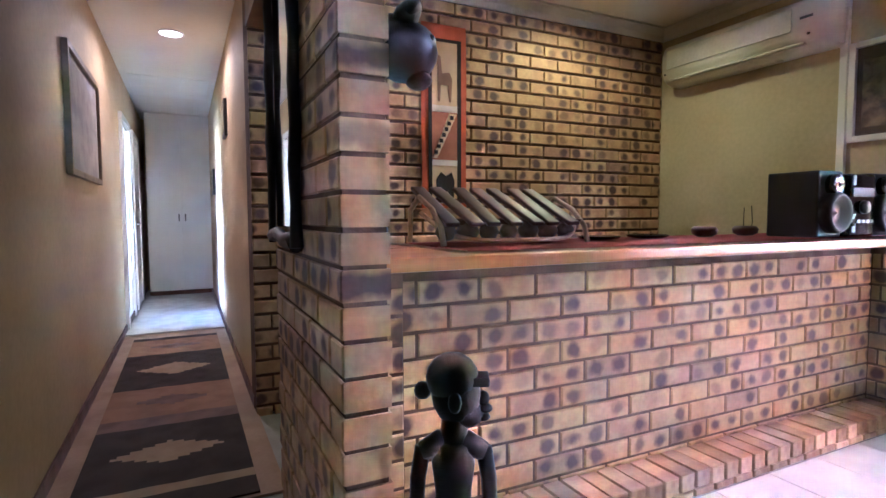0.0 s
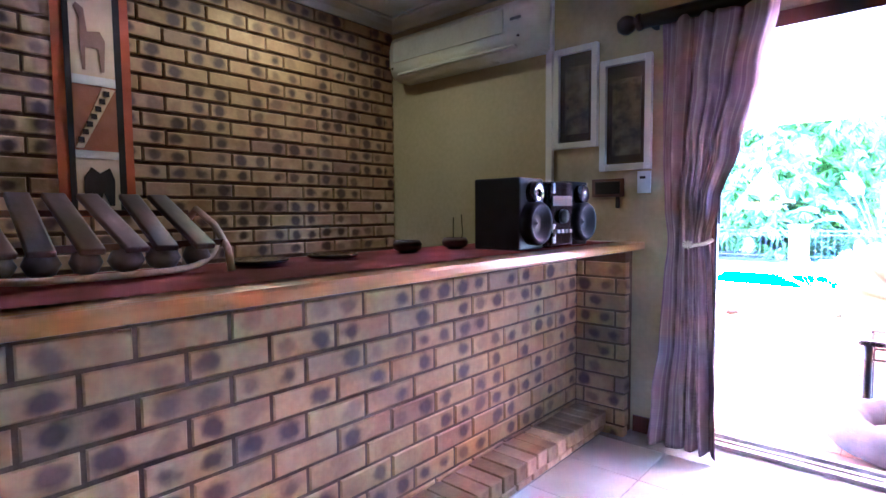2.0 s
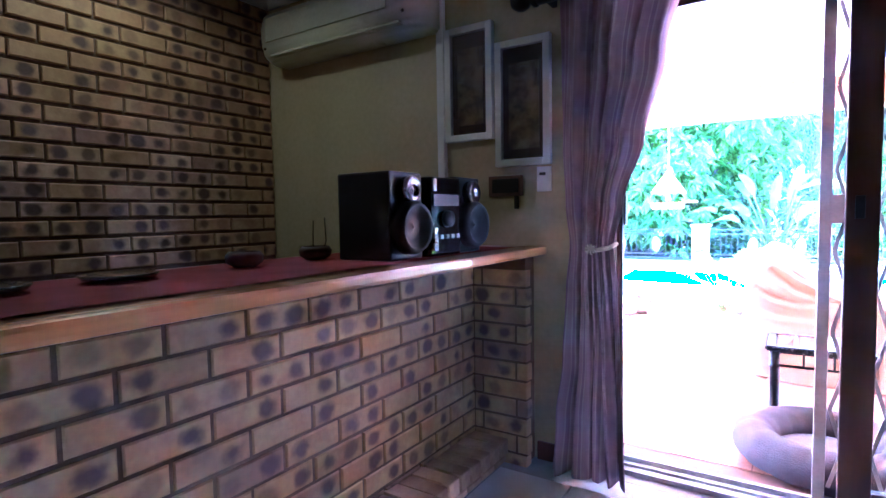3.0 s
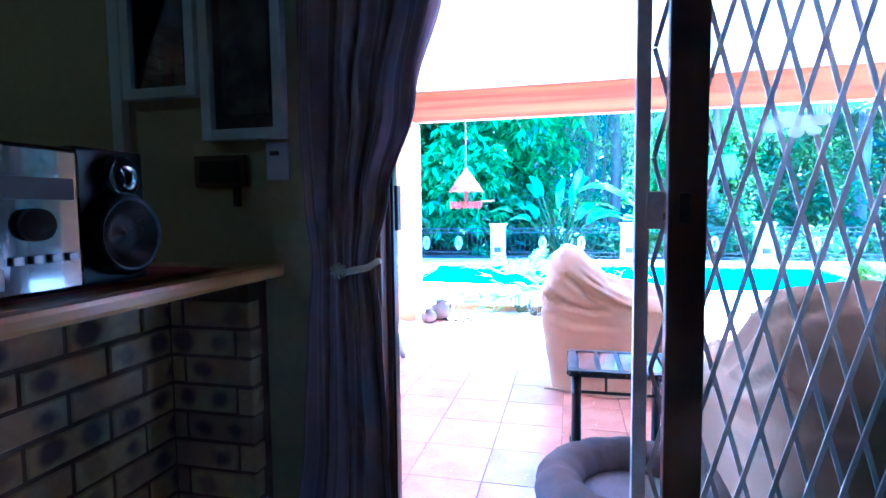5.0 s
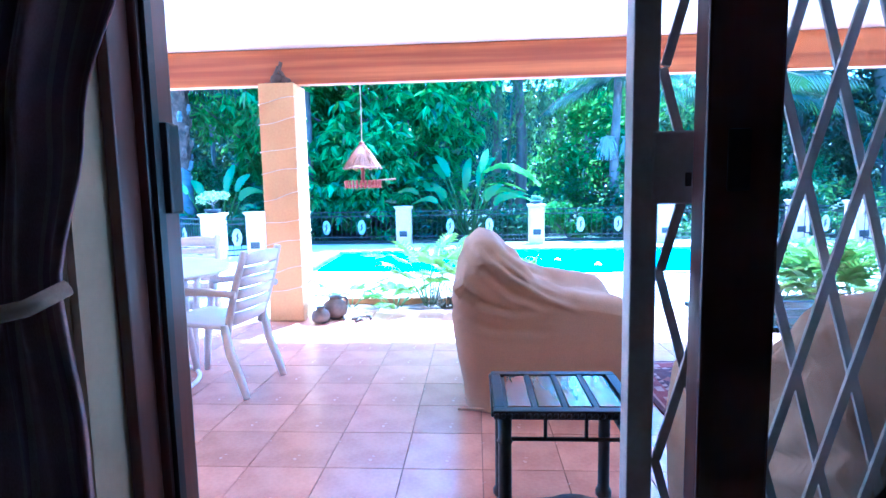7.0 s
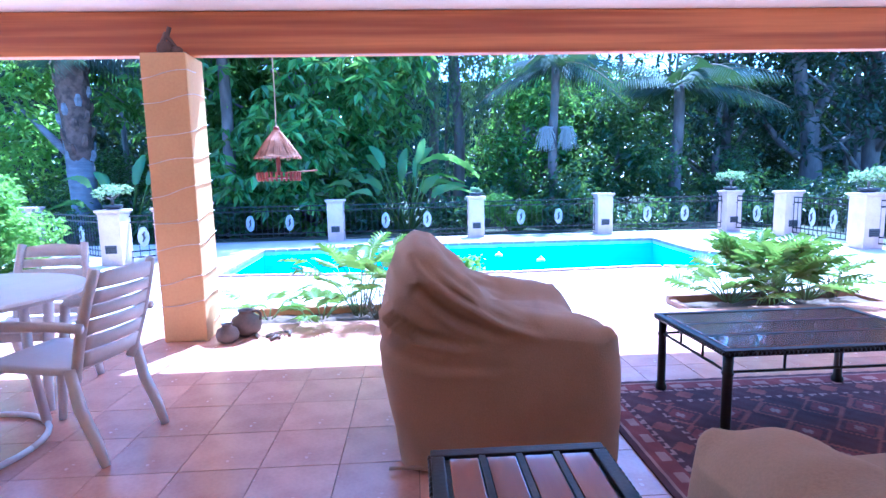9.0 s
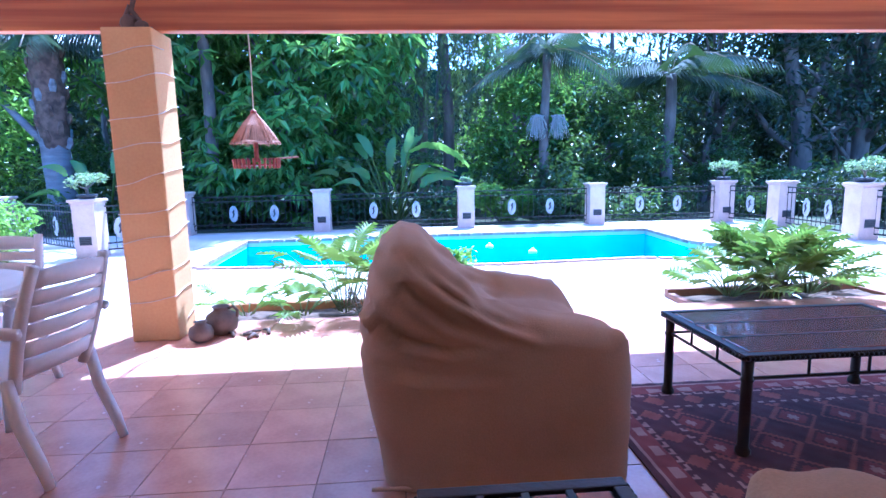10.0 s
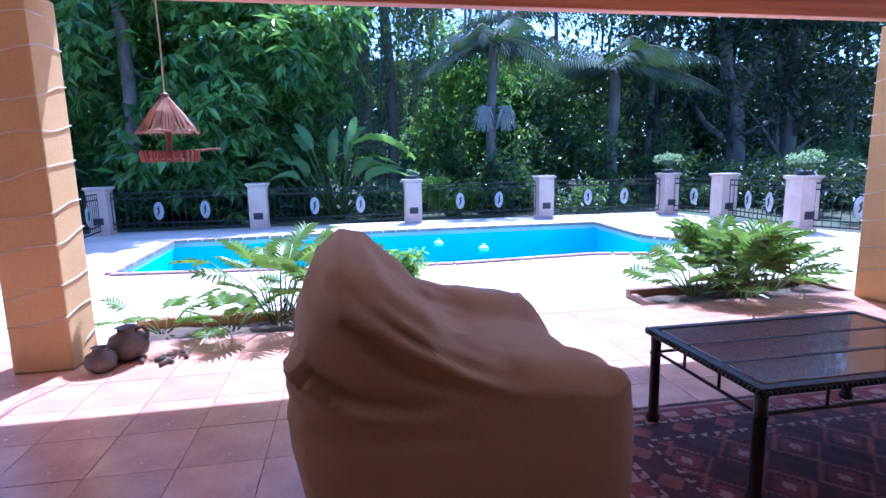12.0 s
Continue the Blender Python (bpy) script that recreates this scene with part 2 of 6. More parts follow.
M_EMBLEM = surface("pale_cast_emblem", (0.42, 0.42, 0.43), None, 0.6, coarse=9, fine=90)
M_POOL = surface("pool_plaster", (0.16, 0.58, 0.64), (0.13, 0.53, 0.61), 0.7, coarse=1.2, fine=40)
M_COPING = surface("brick_coping", (0.36, 0.22, 0.18), (0.27, 0.16, 0.14), 0.85, coarse=6, fine=60, bump=0.3, spread=0.2)
M_SOIL = surface("bed_soil", (0.12, 0.075, 0.045), (0.07, 0.045, 0.03), 0.95, coarse=8, fine=60, bump=0.7)
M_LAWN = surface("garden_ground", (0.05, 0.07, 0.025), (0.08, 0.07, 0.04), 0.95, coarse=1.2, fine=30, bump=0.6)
M_STRAW = surface("feeder_thatch", (0.38, 0.19, 0.12), (0.26, 0.12, 0.075), 0.8, coarse=12, fine=110, bump=0.4, spread=0.2)
M_TRAY = surface("feeder_red_wood", (0.30, 0.065, 0.04), (0.22, 0.05, 0.03), 0.6, coarse=12, fine=90, bump=0.2)
M_ROPE = surface("rope", (0.55, 0.45, 0.32), None, 0.9, coarse=20, fine=160, bump=0.4)
M_CABLE = surface("clear_cable", (0.75, 0.66, 0.56), None, 0.4, coarse=20, fine=100)
M_CLAY = surface("dark_fired_clay", (0.10, 0.065, 0.05), (0.16, 0.11, 0.085), 0.5, coarse=9, fine=80, bump=0.2)
M_BOWL = surface("carved_stone_bowl", (0.17, 0.11, 0.10), (0.11, 0.07, 0.065), 0.55, coarse=14, fine=90, bump=0.2)
M_RED = surface("red_runner_cloth", (0.26, 0.03, 0.025), (0.20, 0.022, 0.02), 0.9, coarse=6, fine=240, bump=0.3)
M_FRINGE = surface("cream_fringe", (0.66, 0.55, 0.42), None, 0.9, coarse=12, fine=200)
M_DOGBED = surface("brown_plush", (0.13, 0.095, 0.095), (0.095, 0.07, 0.07), 0.95, coarse=8, fine=160, bump=0.5)
M_DOGPAD = surface("grey_plush", (0.22, 0.20, 0.22), (0.17, 0.155, 0.17), 0.95, coarse=8, fine=160, bump=0.5)
M_AC = surface("cream_aircon_plastic", (0.74, 0.72, 0.58), (0.70, 0.68, 0.55), 0.3, coarse=3, fine=60, bump=0.0)
M_ACIN = surface("aircon_flap", (0.62, 0.60, 0.47), None, 0.6, coarse=3, fine=60, bump=0.0)
M_SWITCH = surface("switch_plastic", (0.80, 0.80, 0.78), None, 0.35, coarse=6, fine=60, bump=0.0)
M_MATBOARD = surface("picture_backing", (0.16, 0.13, 0.10), (0.11, 0.09, 0.07), 0.7, coarse=9, fine=60)
M_PRINT = surface("faded_print", (0.42, 0.34, 0.20), (0.16, 0.14, 0.11), 0.75, coarse=14, fine=70, bump=0.1)
M_HALLART = surface("grey_blue_print", (0.42, 0.40, 0.40), (0.30, 0.28, 0.30), 0.7, coarse=7, fine=60)
M_BRASSF = surface("thin_gilt_frame", (0.34, 0.27, 0.18), (0.24, 0.19, 0.13), 0.5, coarse=8, fine=60)
M_ORANGE = surface("orange_weave", (0.55, 0.125, 0.035), (0.45, 0.095, 0.03), 0.9, coarse=6, fine=230, bump=0.4)
M_CREAMW = surface("cream_weave", (0.72, 0.55, 0.32), (0.64, 0.47, 0.26), 0.9, coarse=6, fine=230, bump=0.4)
M_BLACKW = surface("black_weave", (0.03, 0.022, 0.018), None, 0.9, coarse=6, fine=230, bump=0.4)
M_RUSTW = surface("rust_weave", (0.40, 0.15, 0.06), (0.33, 0.12, 0.05), 0.9, coarse=6, fine=230, bump=0.4)
M_WHITEW = surface("white_weave", (0.78, 0.72, 0.62), None, 0.9, coarse=6, fine=230, bump=0.4)
M_TANW = surface("tan_weave", (0.34, 0.20, 0.12), (0.27, 0.155, 0.095), 0.9, coarse=6, fine=200, bump=0.4)
M_CHARW = surface("charcoal_weave", (0.045, 0.031, 0.029), (0.03, 0.022, 0.022), 0.9, coarse=6, fine=200, bump=0.4)
M_CREAMR = surface("cream_rug_weave", (0.40, 0.30, 0.20), (0.33, 0.24, 0.16), 0.9, coarse=6, fine=200, bump=0.4)
M_BLUECLOTH = surface("blue_beaded_cloth", (0.06, 0.05, 0.22), (0.03, 0.03, 0.10), 0.7, coarse=30, fine=200)
M_BARK = surface("grey_bark", (0.165, 0.145, 0.135), (0.09, 0.08, 0.075), 0.9, coarse=5, fine=40, stretch=(1, 1, 0.3), bump=0.8)
M_PALMBARK = surface("blue_grey_palm_bark", (0.20, 0.21, 0.24), (0.13, 0.13, 0.15), 0.85, coarse=4, fine=30, stretch=(0.6, 0.6, 2.0), bump=0.8)
M_HUSK = surface("brown_palm_husk", (0.13, 0.085, 0.065), (0.06, 0.04, 0.032), 0.9, coarse=7, fine=50, bump=0.6)
M_MIRROR = surface("mirror", (0.9, 0.9, 0.9), (0.88, 0.88, 0.88), 0.12, 1.0, coarse=2, fine=20, bump=0.0)
M_MIRROR.node_tree.nodes["Principled BSDF"].inputs["Roughness"].links and M_MIRROR.node_tree.links.remove(M_MIRROR.node_tree.nodes["Principled BSDF"].inputs["Roughness"].links[0])
M_MIRROR.node_tree.nodes["Principled BSDF"].inputs["Roughness"].default_value = 0.02
M_GLASS = glass_surface("window_glass")
M_DECAL = surface("frosted_decal", (0.80, 0.84, 0.86), None, 0.7, coarse=20, fine=90)
tree_ = M_DECAL.node_tree
milky, clear_, film_a, film_b = (tree_.nodes.new("ShaderNode" + k) for k in ("BsdfTranslucent", "BsdfTransparent", "MixShader", "MixShader"))
milky.inputs["Color"].default_value = (0.85, 0.88, 0.9, 1)
film_a.inputs[0].default_value, film_b.inputs[0].default_value = 0.75, 0.4
tree_.links.new(tree_.nodes["Principled BSDF"].outputs[0], film_a.inputs[1])
tree_.links.new(milky.outputs[0], film_a.inputs[2])
tree_.links.new(film_a.outputs[0], film_b.inputs[1])
tree_.links.new(clear_.outputs[0], film_b.inputs[2])
tree_.links.new(film_b.outputs[0], tree_.nodes["Material Output"].inputs["Surface"])
M_LAMPFACE = glow_surface("downlight_face", (1.0, 0.82, 0.6), 0.06)
L_BROAD = leaf_surface("broad_leaf", (0.005, 0.024, 0.011), (0.16, 0.30, 0.075), 0.17, 0.32)
# woodland shade is put into these leaf colours, darker than the other foliage
L_WOODS_SHADED = leaf_surface("shaded_woodland_leaf", (0.004, 0.013, 0.008), (0.022, 0.045, 0.020), 0.5, 0.06)
L_SHRUB = leaf_surface("shrub_leaf", (0.008, 0.026, 0.013), (0.045, 0.095, 0.035), 0.35, 0.2)
L_LIGHT = leaf_surface("light_green_leaf", (0.08, 0.16, 0.02), (0.22, 0.34, 0.06), 0.4, 0.45)
L_PALM = leaf_surface("palm_leaflet", (0.012, 0.032, 0.022), (0.028, 0.055, 0.035), 0.5, 0.06)
L_BANANA = leaf_surface("banana_leaf", (0.05, 0.12, 0.03), (0.15, 0.27, 0.08), 0.25, 0.35)
L_CREEP = leaf_surface("creeper_leaf", (0.035, 0.045, 0.035), (0.09, 0.105, 0.08), 0.6, 0.25)
L_ASH = leaf_surface("ash_grey_flower", (0.30, 0.30, 0.31), (0.46, 0.46, 0.47), 0.7, 0.2)
L_BONSAI = leaf_surface("pale_bonsai_leaf", (0.20, 0.24, 0.16), (0.38, 0.42, 0.30), 0.5, 0.3)
L_FERN = leaf_surface("bed_plant_leaf", (0.035, 0.075, 0.015), (0.20, 0.26, 0.05), 0.38, 0.25)
L_STALK = leaf_surface("green_stalk", (0.16, 0.22, 0.07), (0.26, 0.32, 0.12), 0.4, 0.1)
L_DRY = leaf_surface("dry_stem", (0.13, 0.10, 0.07), (0.24, 0.19, 0.13), 0.8, 0.1)


def water_surface():
    m, nodes, links, b = shader("pool_water")
    where = nodes.new("ShaderNodeTexCoord").outputs["Object"]
    clear = nodes.new("ShaderNodeBsdfTransparent")
    clear.inputs[0].default_value = (0.80, 0.97, 1.0, 1)
    gloss = nodes.new("ShaderNodeBsdfGlossy")
    gloss.inputs["Roughness"].default_value = 0.04
    wave = clouds(nodes, links, where, 5, 3)
    n = nodes.new("ShaderNodeBump")
    n.inputs["Strength"].default_value, n.inputs["Distance"].default_value = 0.3, 0.02
    links.new(wave, n.inputs["Height"]), links.new(n.outputs[0], gloss.inputs["Normal"])
    both = nodes.new("ShaderNodeMixShader")
    both.inputs[0].default_value = 0.10
    links.new(clear.outputs[0], both.inputs[1]), links.new(gloss.outputs[0], both.inputs[2])
    links.new(both.outputs[0], nodes["Material Output"].inputs["Surface"])
    return m


M_WATER = water_surface()

# ---- shapes ----


def box(bm, x0, y0, z0, x1, y1, z1, bevel=0.0):
    made = bmesh.ops.create_cube(bm, size=1, matrix=Matrix.Translation(((x0 + x1) / 2, (y0 + y1) / 2, (z0 + z1) / 2)) @ Matrix.Diagonal((x1 - x0, y1 - y0, z1 - z0, 1)))
    if bevel:
        edges = {e for v in made["verts"] for e in v.link_edges}
        bmesh.ops.bevel(bm, geom=list(edges), offset=bevel, segments=2, affect="EDGES", profile=0.6)
    return bm


def boxes(*rows, bevel=0.0):
    bm = bmesh.new()
    for r in rows:
        box(bm, *r, bevel=bevel)
    return bm


def rod(bm, a, b, r0, r1=None, seg=10):
    a, b = Vector(a), Vector(b)
    turn = (b - a).to_track_quat("Z", "Y").to_matrix().to_4x4()
    bmesh.ops.create_cone(bm, cap_ends=True, segments=seg, radius1=r0, radius2=r0 if r1 is None else r1, depth=(b - a).length, matrix=Matrix.Translation((a + b) / 2) @ turn)
    return bm


def pipe(bm, points, radius, seg=8):
    """A round tube through points; radius is one number or one for each point."""
    pts = [Vector(p) for p in points]
    radii = [radius] * len(pts) if isinstance(radius, (int, float)) else radius
    rings = []
    side = None
    for n, p in enumerate(pts):
        way = (pts[min(n + 1, len(pts) - 1)] - pts[max(n - 1, 0)]).normalized()
        if side is None:
            side = way.orthogonal().normalized()
        side = (side - way * side.dot(way)).normalized()
        up = way.cross(side)
        rings.append([bm.verts.new(p + (side * math.cos(a) + up * math.sin(a)) * radii[n]) for a in (math.tau * k / seg for k in range(seg))])
    for r0, r1 in zip(rings, rings[1:]):
        for k in range(seg):
            bm.faces.new((r0[k], r0[(k + 1) % seg], r1[(k + 1) % seg], r1[k]))
    bm.faces.new(rings[0][::-1]), bm.faces.new(rings[-1])
    return bm


def lathe(bm, profile, seg=20, at=(0, 0, 0), wobble=0.0):
    """A turned shape: profile rows of radius and height."""
    rings = []
    for r, z in profile:
        rings.append([bm.verts.new((at[0] + (r + wobble * math.sin(5 * a + z * 40)) * math.cos(a), at[1] + (r + wobble * math.sin(4 * a + 1)) * math.sin(a), at[2] + z)) for a in (math.tau * k / seg for k in range(seg))])
    for r0, r1 in zip(rings, rings[1:]):
        for k in range(seg):
            bm.faces.new((r0[k], r0[(k + 1) % seg], r1[(k + 1) % seg], r1[k]))
    bm.faces.new(rings[0][::-1]), bm.faces.new(rings[-1])
    return bm


def ball(bm, c, r, seg=14):
    r = (r, r, r) if isinstance(r, (int, float)) else r
    bmesh.ops.create_uvsphere(bm, u_segments=seg, v_segments=max(6, seg // 2), radius=1, matrix=Matrix.Translation(c) @ Matrix.Diagonal((*r, 1)))
    return bm


def link(name, bm, material, smooth=False):
    me = bpy.data.meshes.new(name)
    bmesh.ops.recalc_face_normals(bm, faces=bm.faces)
    for f in bm.faces:
        f.smooth = smooth
    bm.to_mesh(me)
    bm.free()
    for m in material if isinstance(material, (list, tuple)) else (material,):
        me.materials.append(m)
    return new(name, me)


def part(name, bm, material, parent, label="", smooth=False):
    ob = link(name, bm, material, smooth)
    ob.parent = parent
    if label:
        ob["label"] = label
    return ob


def thing(name, label, category, at=None, group=""):
    ob = new(name)
    ob.empty_display_size = 0.1
    if at is not None:
        ob.matrix_world = at if isinstance(at, Matrix) else Matrix.Translation(at)
    return tagged(ob, label, category, group)


def whole(name, bm, material, label, category, group="", smooth=False, at=None):
    ob = link(name, bm, material, smooth)
    if at is not None:
        ob.matrix_world = at if isinstance(at, Matrix) else Matrix.Translation(at)
    return tagged(ob, label, category, group)


def setting(name, bm, material, label, category="structure", smooth=False):
    return tagged(link(name, bm, material, smooth), label, category, "", "structure")


def sheet(bm, fn, nu, nv):
    """A grid of faces over fn(u, v), u and v from 0 to 1, with u, v metres kept as UV where fn gives them."""
    uv = bm.loops.layers.uv.verify()
    grid = [[fn(u / nu, v / nv) for u in range(nu + 1)] for v in range(nv + 1)]
    verts = [[bm.verts.new(p[0]) for p in row] for row in grid]
    for v in range(nv):
        for u in range(nu):
            f = bm.faces.new((verts[v][u], verts[v][u + 1], verts[v + 1][u + 1], verts[v + 1][u]))
            for loop, (a, b) in zip(f.loops, ((v, u), (v, u + 1), (v + 1, u + 1), (v + 1, u))):
                loop[uv].uv = grid[a][b][1]
    return bm


def mesh_of(name, verts, faces, material):
    me = bpy.data.meshes.new(name)
    me.from_pydata(verts, [], faces)
    me.materials.append(material)
    return me


def leaves(name, points, size, material, parent=None, aspect=0.45, droop=0.4, seed=1, facing=None):
    """One mesh of folded leaves, one at each of the points."""
    rng = np.random.default_rng(seed)
    p = np.asarray(points, float)
    n = len(p)
    way = rng.normal(size=(n, 3))
    if facing is not None:
        way = way * 0.6 + facing
    way[:, 2] = way[:, 2] * 0.5 - droop
    way /= np.linalg.norm(way, axis=1)[:, None]
    side = np.cross(way, rng.normal(size=(n, 3)) * 0.5 + (0, 0, 1.0))
    side /= np.linalg.norm(side, axis=1)[:, None] + 1e-6
    up = np.cross(side, way)
    long = size * rng.uniform(0.6, 1.35, (n, 1))
    wide = long * aspect * 0.5
    verts = np.stack([p, p + way * long * 0.45 + side * wide + up * wide * 0.35, p + way * long - up * long * 0.12, p + way * long * 0.45 - side * wide + up * wide * 0.35], 1).reshape(-1, 3)
    k = np.arange(n)[:, None] * 4
    faces = np.concatenate([k + (0, 1, 2), k + (0, 2, 3)], 0)
    ob = new(name, mesh_of(name, verts.tolist(), faces.tolist(), material))
    if parent:
        ob.parent = parent
    return ob


def cloud_points(centres, radii, count, seed, shell=0.55):
    """Points gathered near the skin of overlapping clumps, thinner inside."""
    rng = np.random.default_rng(seed)
    c, r = np.asarray(centres, float), np.asarray(radii, float).reshape(-1, 1)
    pick = rng.integers(0, len(c), count)
    way = rng.normal(size=(count, 3))
    way /= np.linalg.norm(way, axis=1)[:, None]
    far = rng.uniform(shell, 1.0, (count, 1)) ** 0.6
    return c[pick] + way * far * r[pick] * (1, 1, 0.85)


def clumps(x, y, z, rx, ry, rz, n, seed):
    rng = np.random.default_rng(seed)
    w = rng.normal(size=(n, 3))
    w /= np.linalg.norm(w, axis=1)[:, None]
    return np.array([x, y, z]) + w * rng.uniform(0.2, 1.0, (n, 1)) ** 0.5 * (rx, ry, rz)


def brick_mesh(length, height, depth, material, chamfer=0.004):
    """A brick with its arrises taken off, its face towards -y."""
    bm = bmesh.new()
    box(bm, -length / 2, -depth / 2, -height / 2, length / 2, depth / 2, height / 2)
    front = [e for e in bm.edges if all(v.co.y < 0 for v in e.verts)]
    bmesh.ops.bevel(bm, geom=front, offset=chamfer, segments=1, affect="EDGES")
    me = bpy.data.meshes.new("brick")
    bm.to_mesh(me)
    bm.free()
    me.materials.append(material)
    return me


BRICKS = {}


def lay(parent, length, height, depth, m, name="brick", material=None):
    key = (round(length, 3), height, depth, material)
    if key not in BRICKS:
        BRICKS[key] = brick_mesh(length, height, depth, material or M_BRICK)
    ob = new(name, BRICKS[key])
    ob.parent, ob.matrix_basis = parent, m
    return ob

# ---- large structure ----
COURSE, HIGH, PITCH, LONG = 0.085, 0.073, 0.2285, 0.2165
CEIL = 2.50
PATIO = -0.04


def course_tops(z0, z1):
    k0 = math.ceil((z0 - 0.885) / COURSE + 0.3)
    z = 0.885 + k0 * COURSE
    while z - 0.02 < z1:
        yield round((z - 0.885) / COURSE), z
        z += COURSE


wall_north = setting("wall_north", boxes((-1.72, 0, 0, 0.575, 0.22, CEIL), (2.66, 0, 0, 7.4, 0.22, CEIL), (0.575, 0, 2.0, 2.66, 0.22, CEIL)), M_PLASTER, "yellow plastered wall with the patio door opening")
setting("door_reveal", boxes((0.575, 0.002, 0, 0.586, 0.218, 2.0)), M_HALL, "beige plastered reveal beside the patio door", "reveal")
setting("outer_wall_skin", boxes((-8, 0.224, -0.1, 0.555, 0.30, 2.8), (2.68, 0.224, -0.1, 9, 0.30, 2.8), (0.555, 0.224, 2.02, 2.68, 0.30, 2.8)), M_OUTER, "apricot plastered outside wall of the house")
setting("wall_hall_right", boxes((-7.4, -3.03, 0, -1.60, -2.90, CEIL)), M_HALL, "cream plastered corridor wall")
setting("wall_hall_left", boxes((-7.4, -4.02, 0, -5.13, -3.90, CEIL), (-4.37, -4.02, 0, 0.2, -3.90, CEIL), (-5.13, -4.02, 2.02, -4.37, -3.90, CEIL)), M_HALL, "cream plastered corridor wall with a picture")
# unseen room, added to hold the corridor's fill lamp behind the open door
setting("wall_unseen_room", boxes((-6.72, -6.62, 0, -6.6, -4.03, CEIL), (-3.3, -6.62, 0, -3.18, -4.03, CEIL), (-6.6, -6.62, 0, -5.65, -6.5, CEIL), (-4.15, -6.62, 0, -3.3, -6.5, CEIL), (-5.65, -6.62, 0, -4.15, -6.5, 0.9), (-5.65, -6.62, 2.1, -4.15, -6.5, CEIL)), M_HALL, "cream plastered walls of an added, unseen room off the corridor")
# three unseen walls closing the room, set back and brown against bounced light
setting("wall_west", boxes((0.08, -8.9, 0, 0.2, -4.03, CEIL)), M_BOUNCE_CUT, "unseen closing room wall, made brown to cut bounced light")
setting("wall_south", boxes((0.08, -9.02, 0, 7.4, -8.9, CEIL)), M_BOUNCE_CUT, "unseen closing room wall, made brown to cut bounced light")
setting("wall_east", boxes((7.4, -9.02, 0, 7.52, 0.22, CEIL)), M_BOUNCE_CUT, "unseen closing room wall, made brown to cut bounced light")
setting("wall_hall_end", boxes((-7.52, -4.02, 0, -7.4, -2.9, CEIL)), M_HALL, "corridor end wall behind the cupboard")
setting("ceiling", boxes((-7.52, -9.02, CEIL, 7.52, 0.22, CEIL + 0.1)), M_CEIL, "white painted ceiling of the bar room")
setting("floor", boxes((-7.52, -9.02, -0.12, 7.52, 0.22, -0.012)), M_GROUT, "grouted screed under the white floor tiles")
setting("corridor_floor", boxes((-4.05, -3.9, -0.011, -0.6, -3.03, 0.0)), M_HFLOOR, "polished brown corridor floor")

setting("corridor_floor_far", boxes((-7.4, -3.9, -0.011, -4.05, -3.03, 0.012)), M_GROUT, "beige floor at the corridor end")
# brick wall behind the bar
back = setting("wall_bar_back", boxes((-1.72, -3.04, 0, -1.516, 0, CEIL)), M_MORTAR, "brick feature wall behind the bar")

# cornice round the bar
bm = bmesh.new()
for a, b, off in (((-1.5, -3.0), (-1.5, 0), (1, 0)), ((-1.5, 0), (7.4, 0), (0, -1))):
    prof = [(0.0, 0.0), (0.012, 0.0), (0.03, 0.035), (0.07, 0.065), (0.09, 0.068), (0.09, 0.08), (0, 0.08)]
    rows = []
    for p in (a, b):
        rows.append([bm.verts.new((p[0] + off[0] * d, p[1] + off[1] * d, CEIL - 0.082 + h)) for d, h in prof])
    for k in range(len(prof)):
        bm.faces.new((rows[0][k], rows[0][(k + 1) % 7], rows[1][(k + 1) % 7], rows[1][k]))
setting("cornice", bm, M_COVE, "moulded plaster cornice under the ceiling", "cornice")

# bar body
bar = setting("bar_wall", boxes((-0.11, -2.81, 0, -0.008, -0.10, 0.951), (-0.11, -0.092, 0, 0.262, -0.001, 0.951), (-0.11, -2.932, 0, 0.122, -2.81, 0.951)), M_MORTAR, "low brick front of the bar")
step = setting("bar_step", boxes((0, -2.80, 0, 0.150, -0.11, 0.088)), M_MORTAR, "brick foot step along the bar")
pillar = setting("wall_pier", boxes((-0.55, -3.052, 0, 0.372, -2.948, CEIL)), M_MORTAR, "slim brick partition at the end of the bar")
setting("lintel", boxes((-1.50, -3.05, 2.09, -0.55, -2.95, CEIL), bevel=0.004), M_BROWN, "reddish brown timber lintel over the bar entrance", "lintel")
setting("baseboard", boxes((0.28, -0.016, 0, 0.575, -0.001, 0.085), (-7.4, -3.898, 0, 0.2, -3.886, 0.07), (-7.4, -3.044, 0, -1.60, -3.031, 0.07), bevel=0.003), M_FRAME, "dark wooden skirting board", "skirting")

# patio roof, beam, floor and ground
setting("patio_ceiling", boxes((-8, 0.30, 2.40, 9, 4.48, 2.50)), M_CEIL, "white boarded patio ceiling", "ceiling")
setting("roof", boxes((-8.4, -9.3, 2.62, 9.4, 4.67, 2.8)), M_OUTER, "flat roof over the house and patio", "roof")
setting("beam", boxes((-8, 4.14, 2.085, 9, 4.235, 2.398), bevel=0.012), M_BEAM, "orange varnished timber beam along the patio edge", "beam")
setting("patio_floor", boxes((-8, 0.225, -0.3, 9, 4.52, PATIO - 0.006)), M_TGROUT, "terracotta tiled patio floor", "floor")

POOL = [(-1.6, 7.45), (2.4, 7.0), (4.3, 7.15), (5.2, 6.9), (6.1, 7.8), (5.75, 8.5), (5.9, 10.4), (2.0, 10.45), (-1.75, 10.25)]
GROUND = -0.10
bm = bmesh.new()
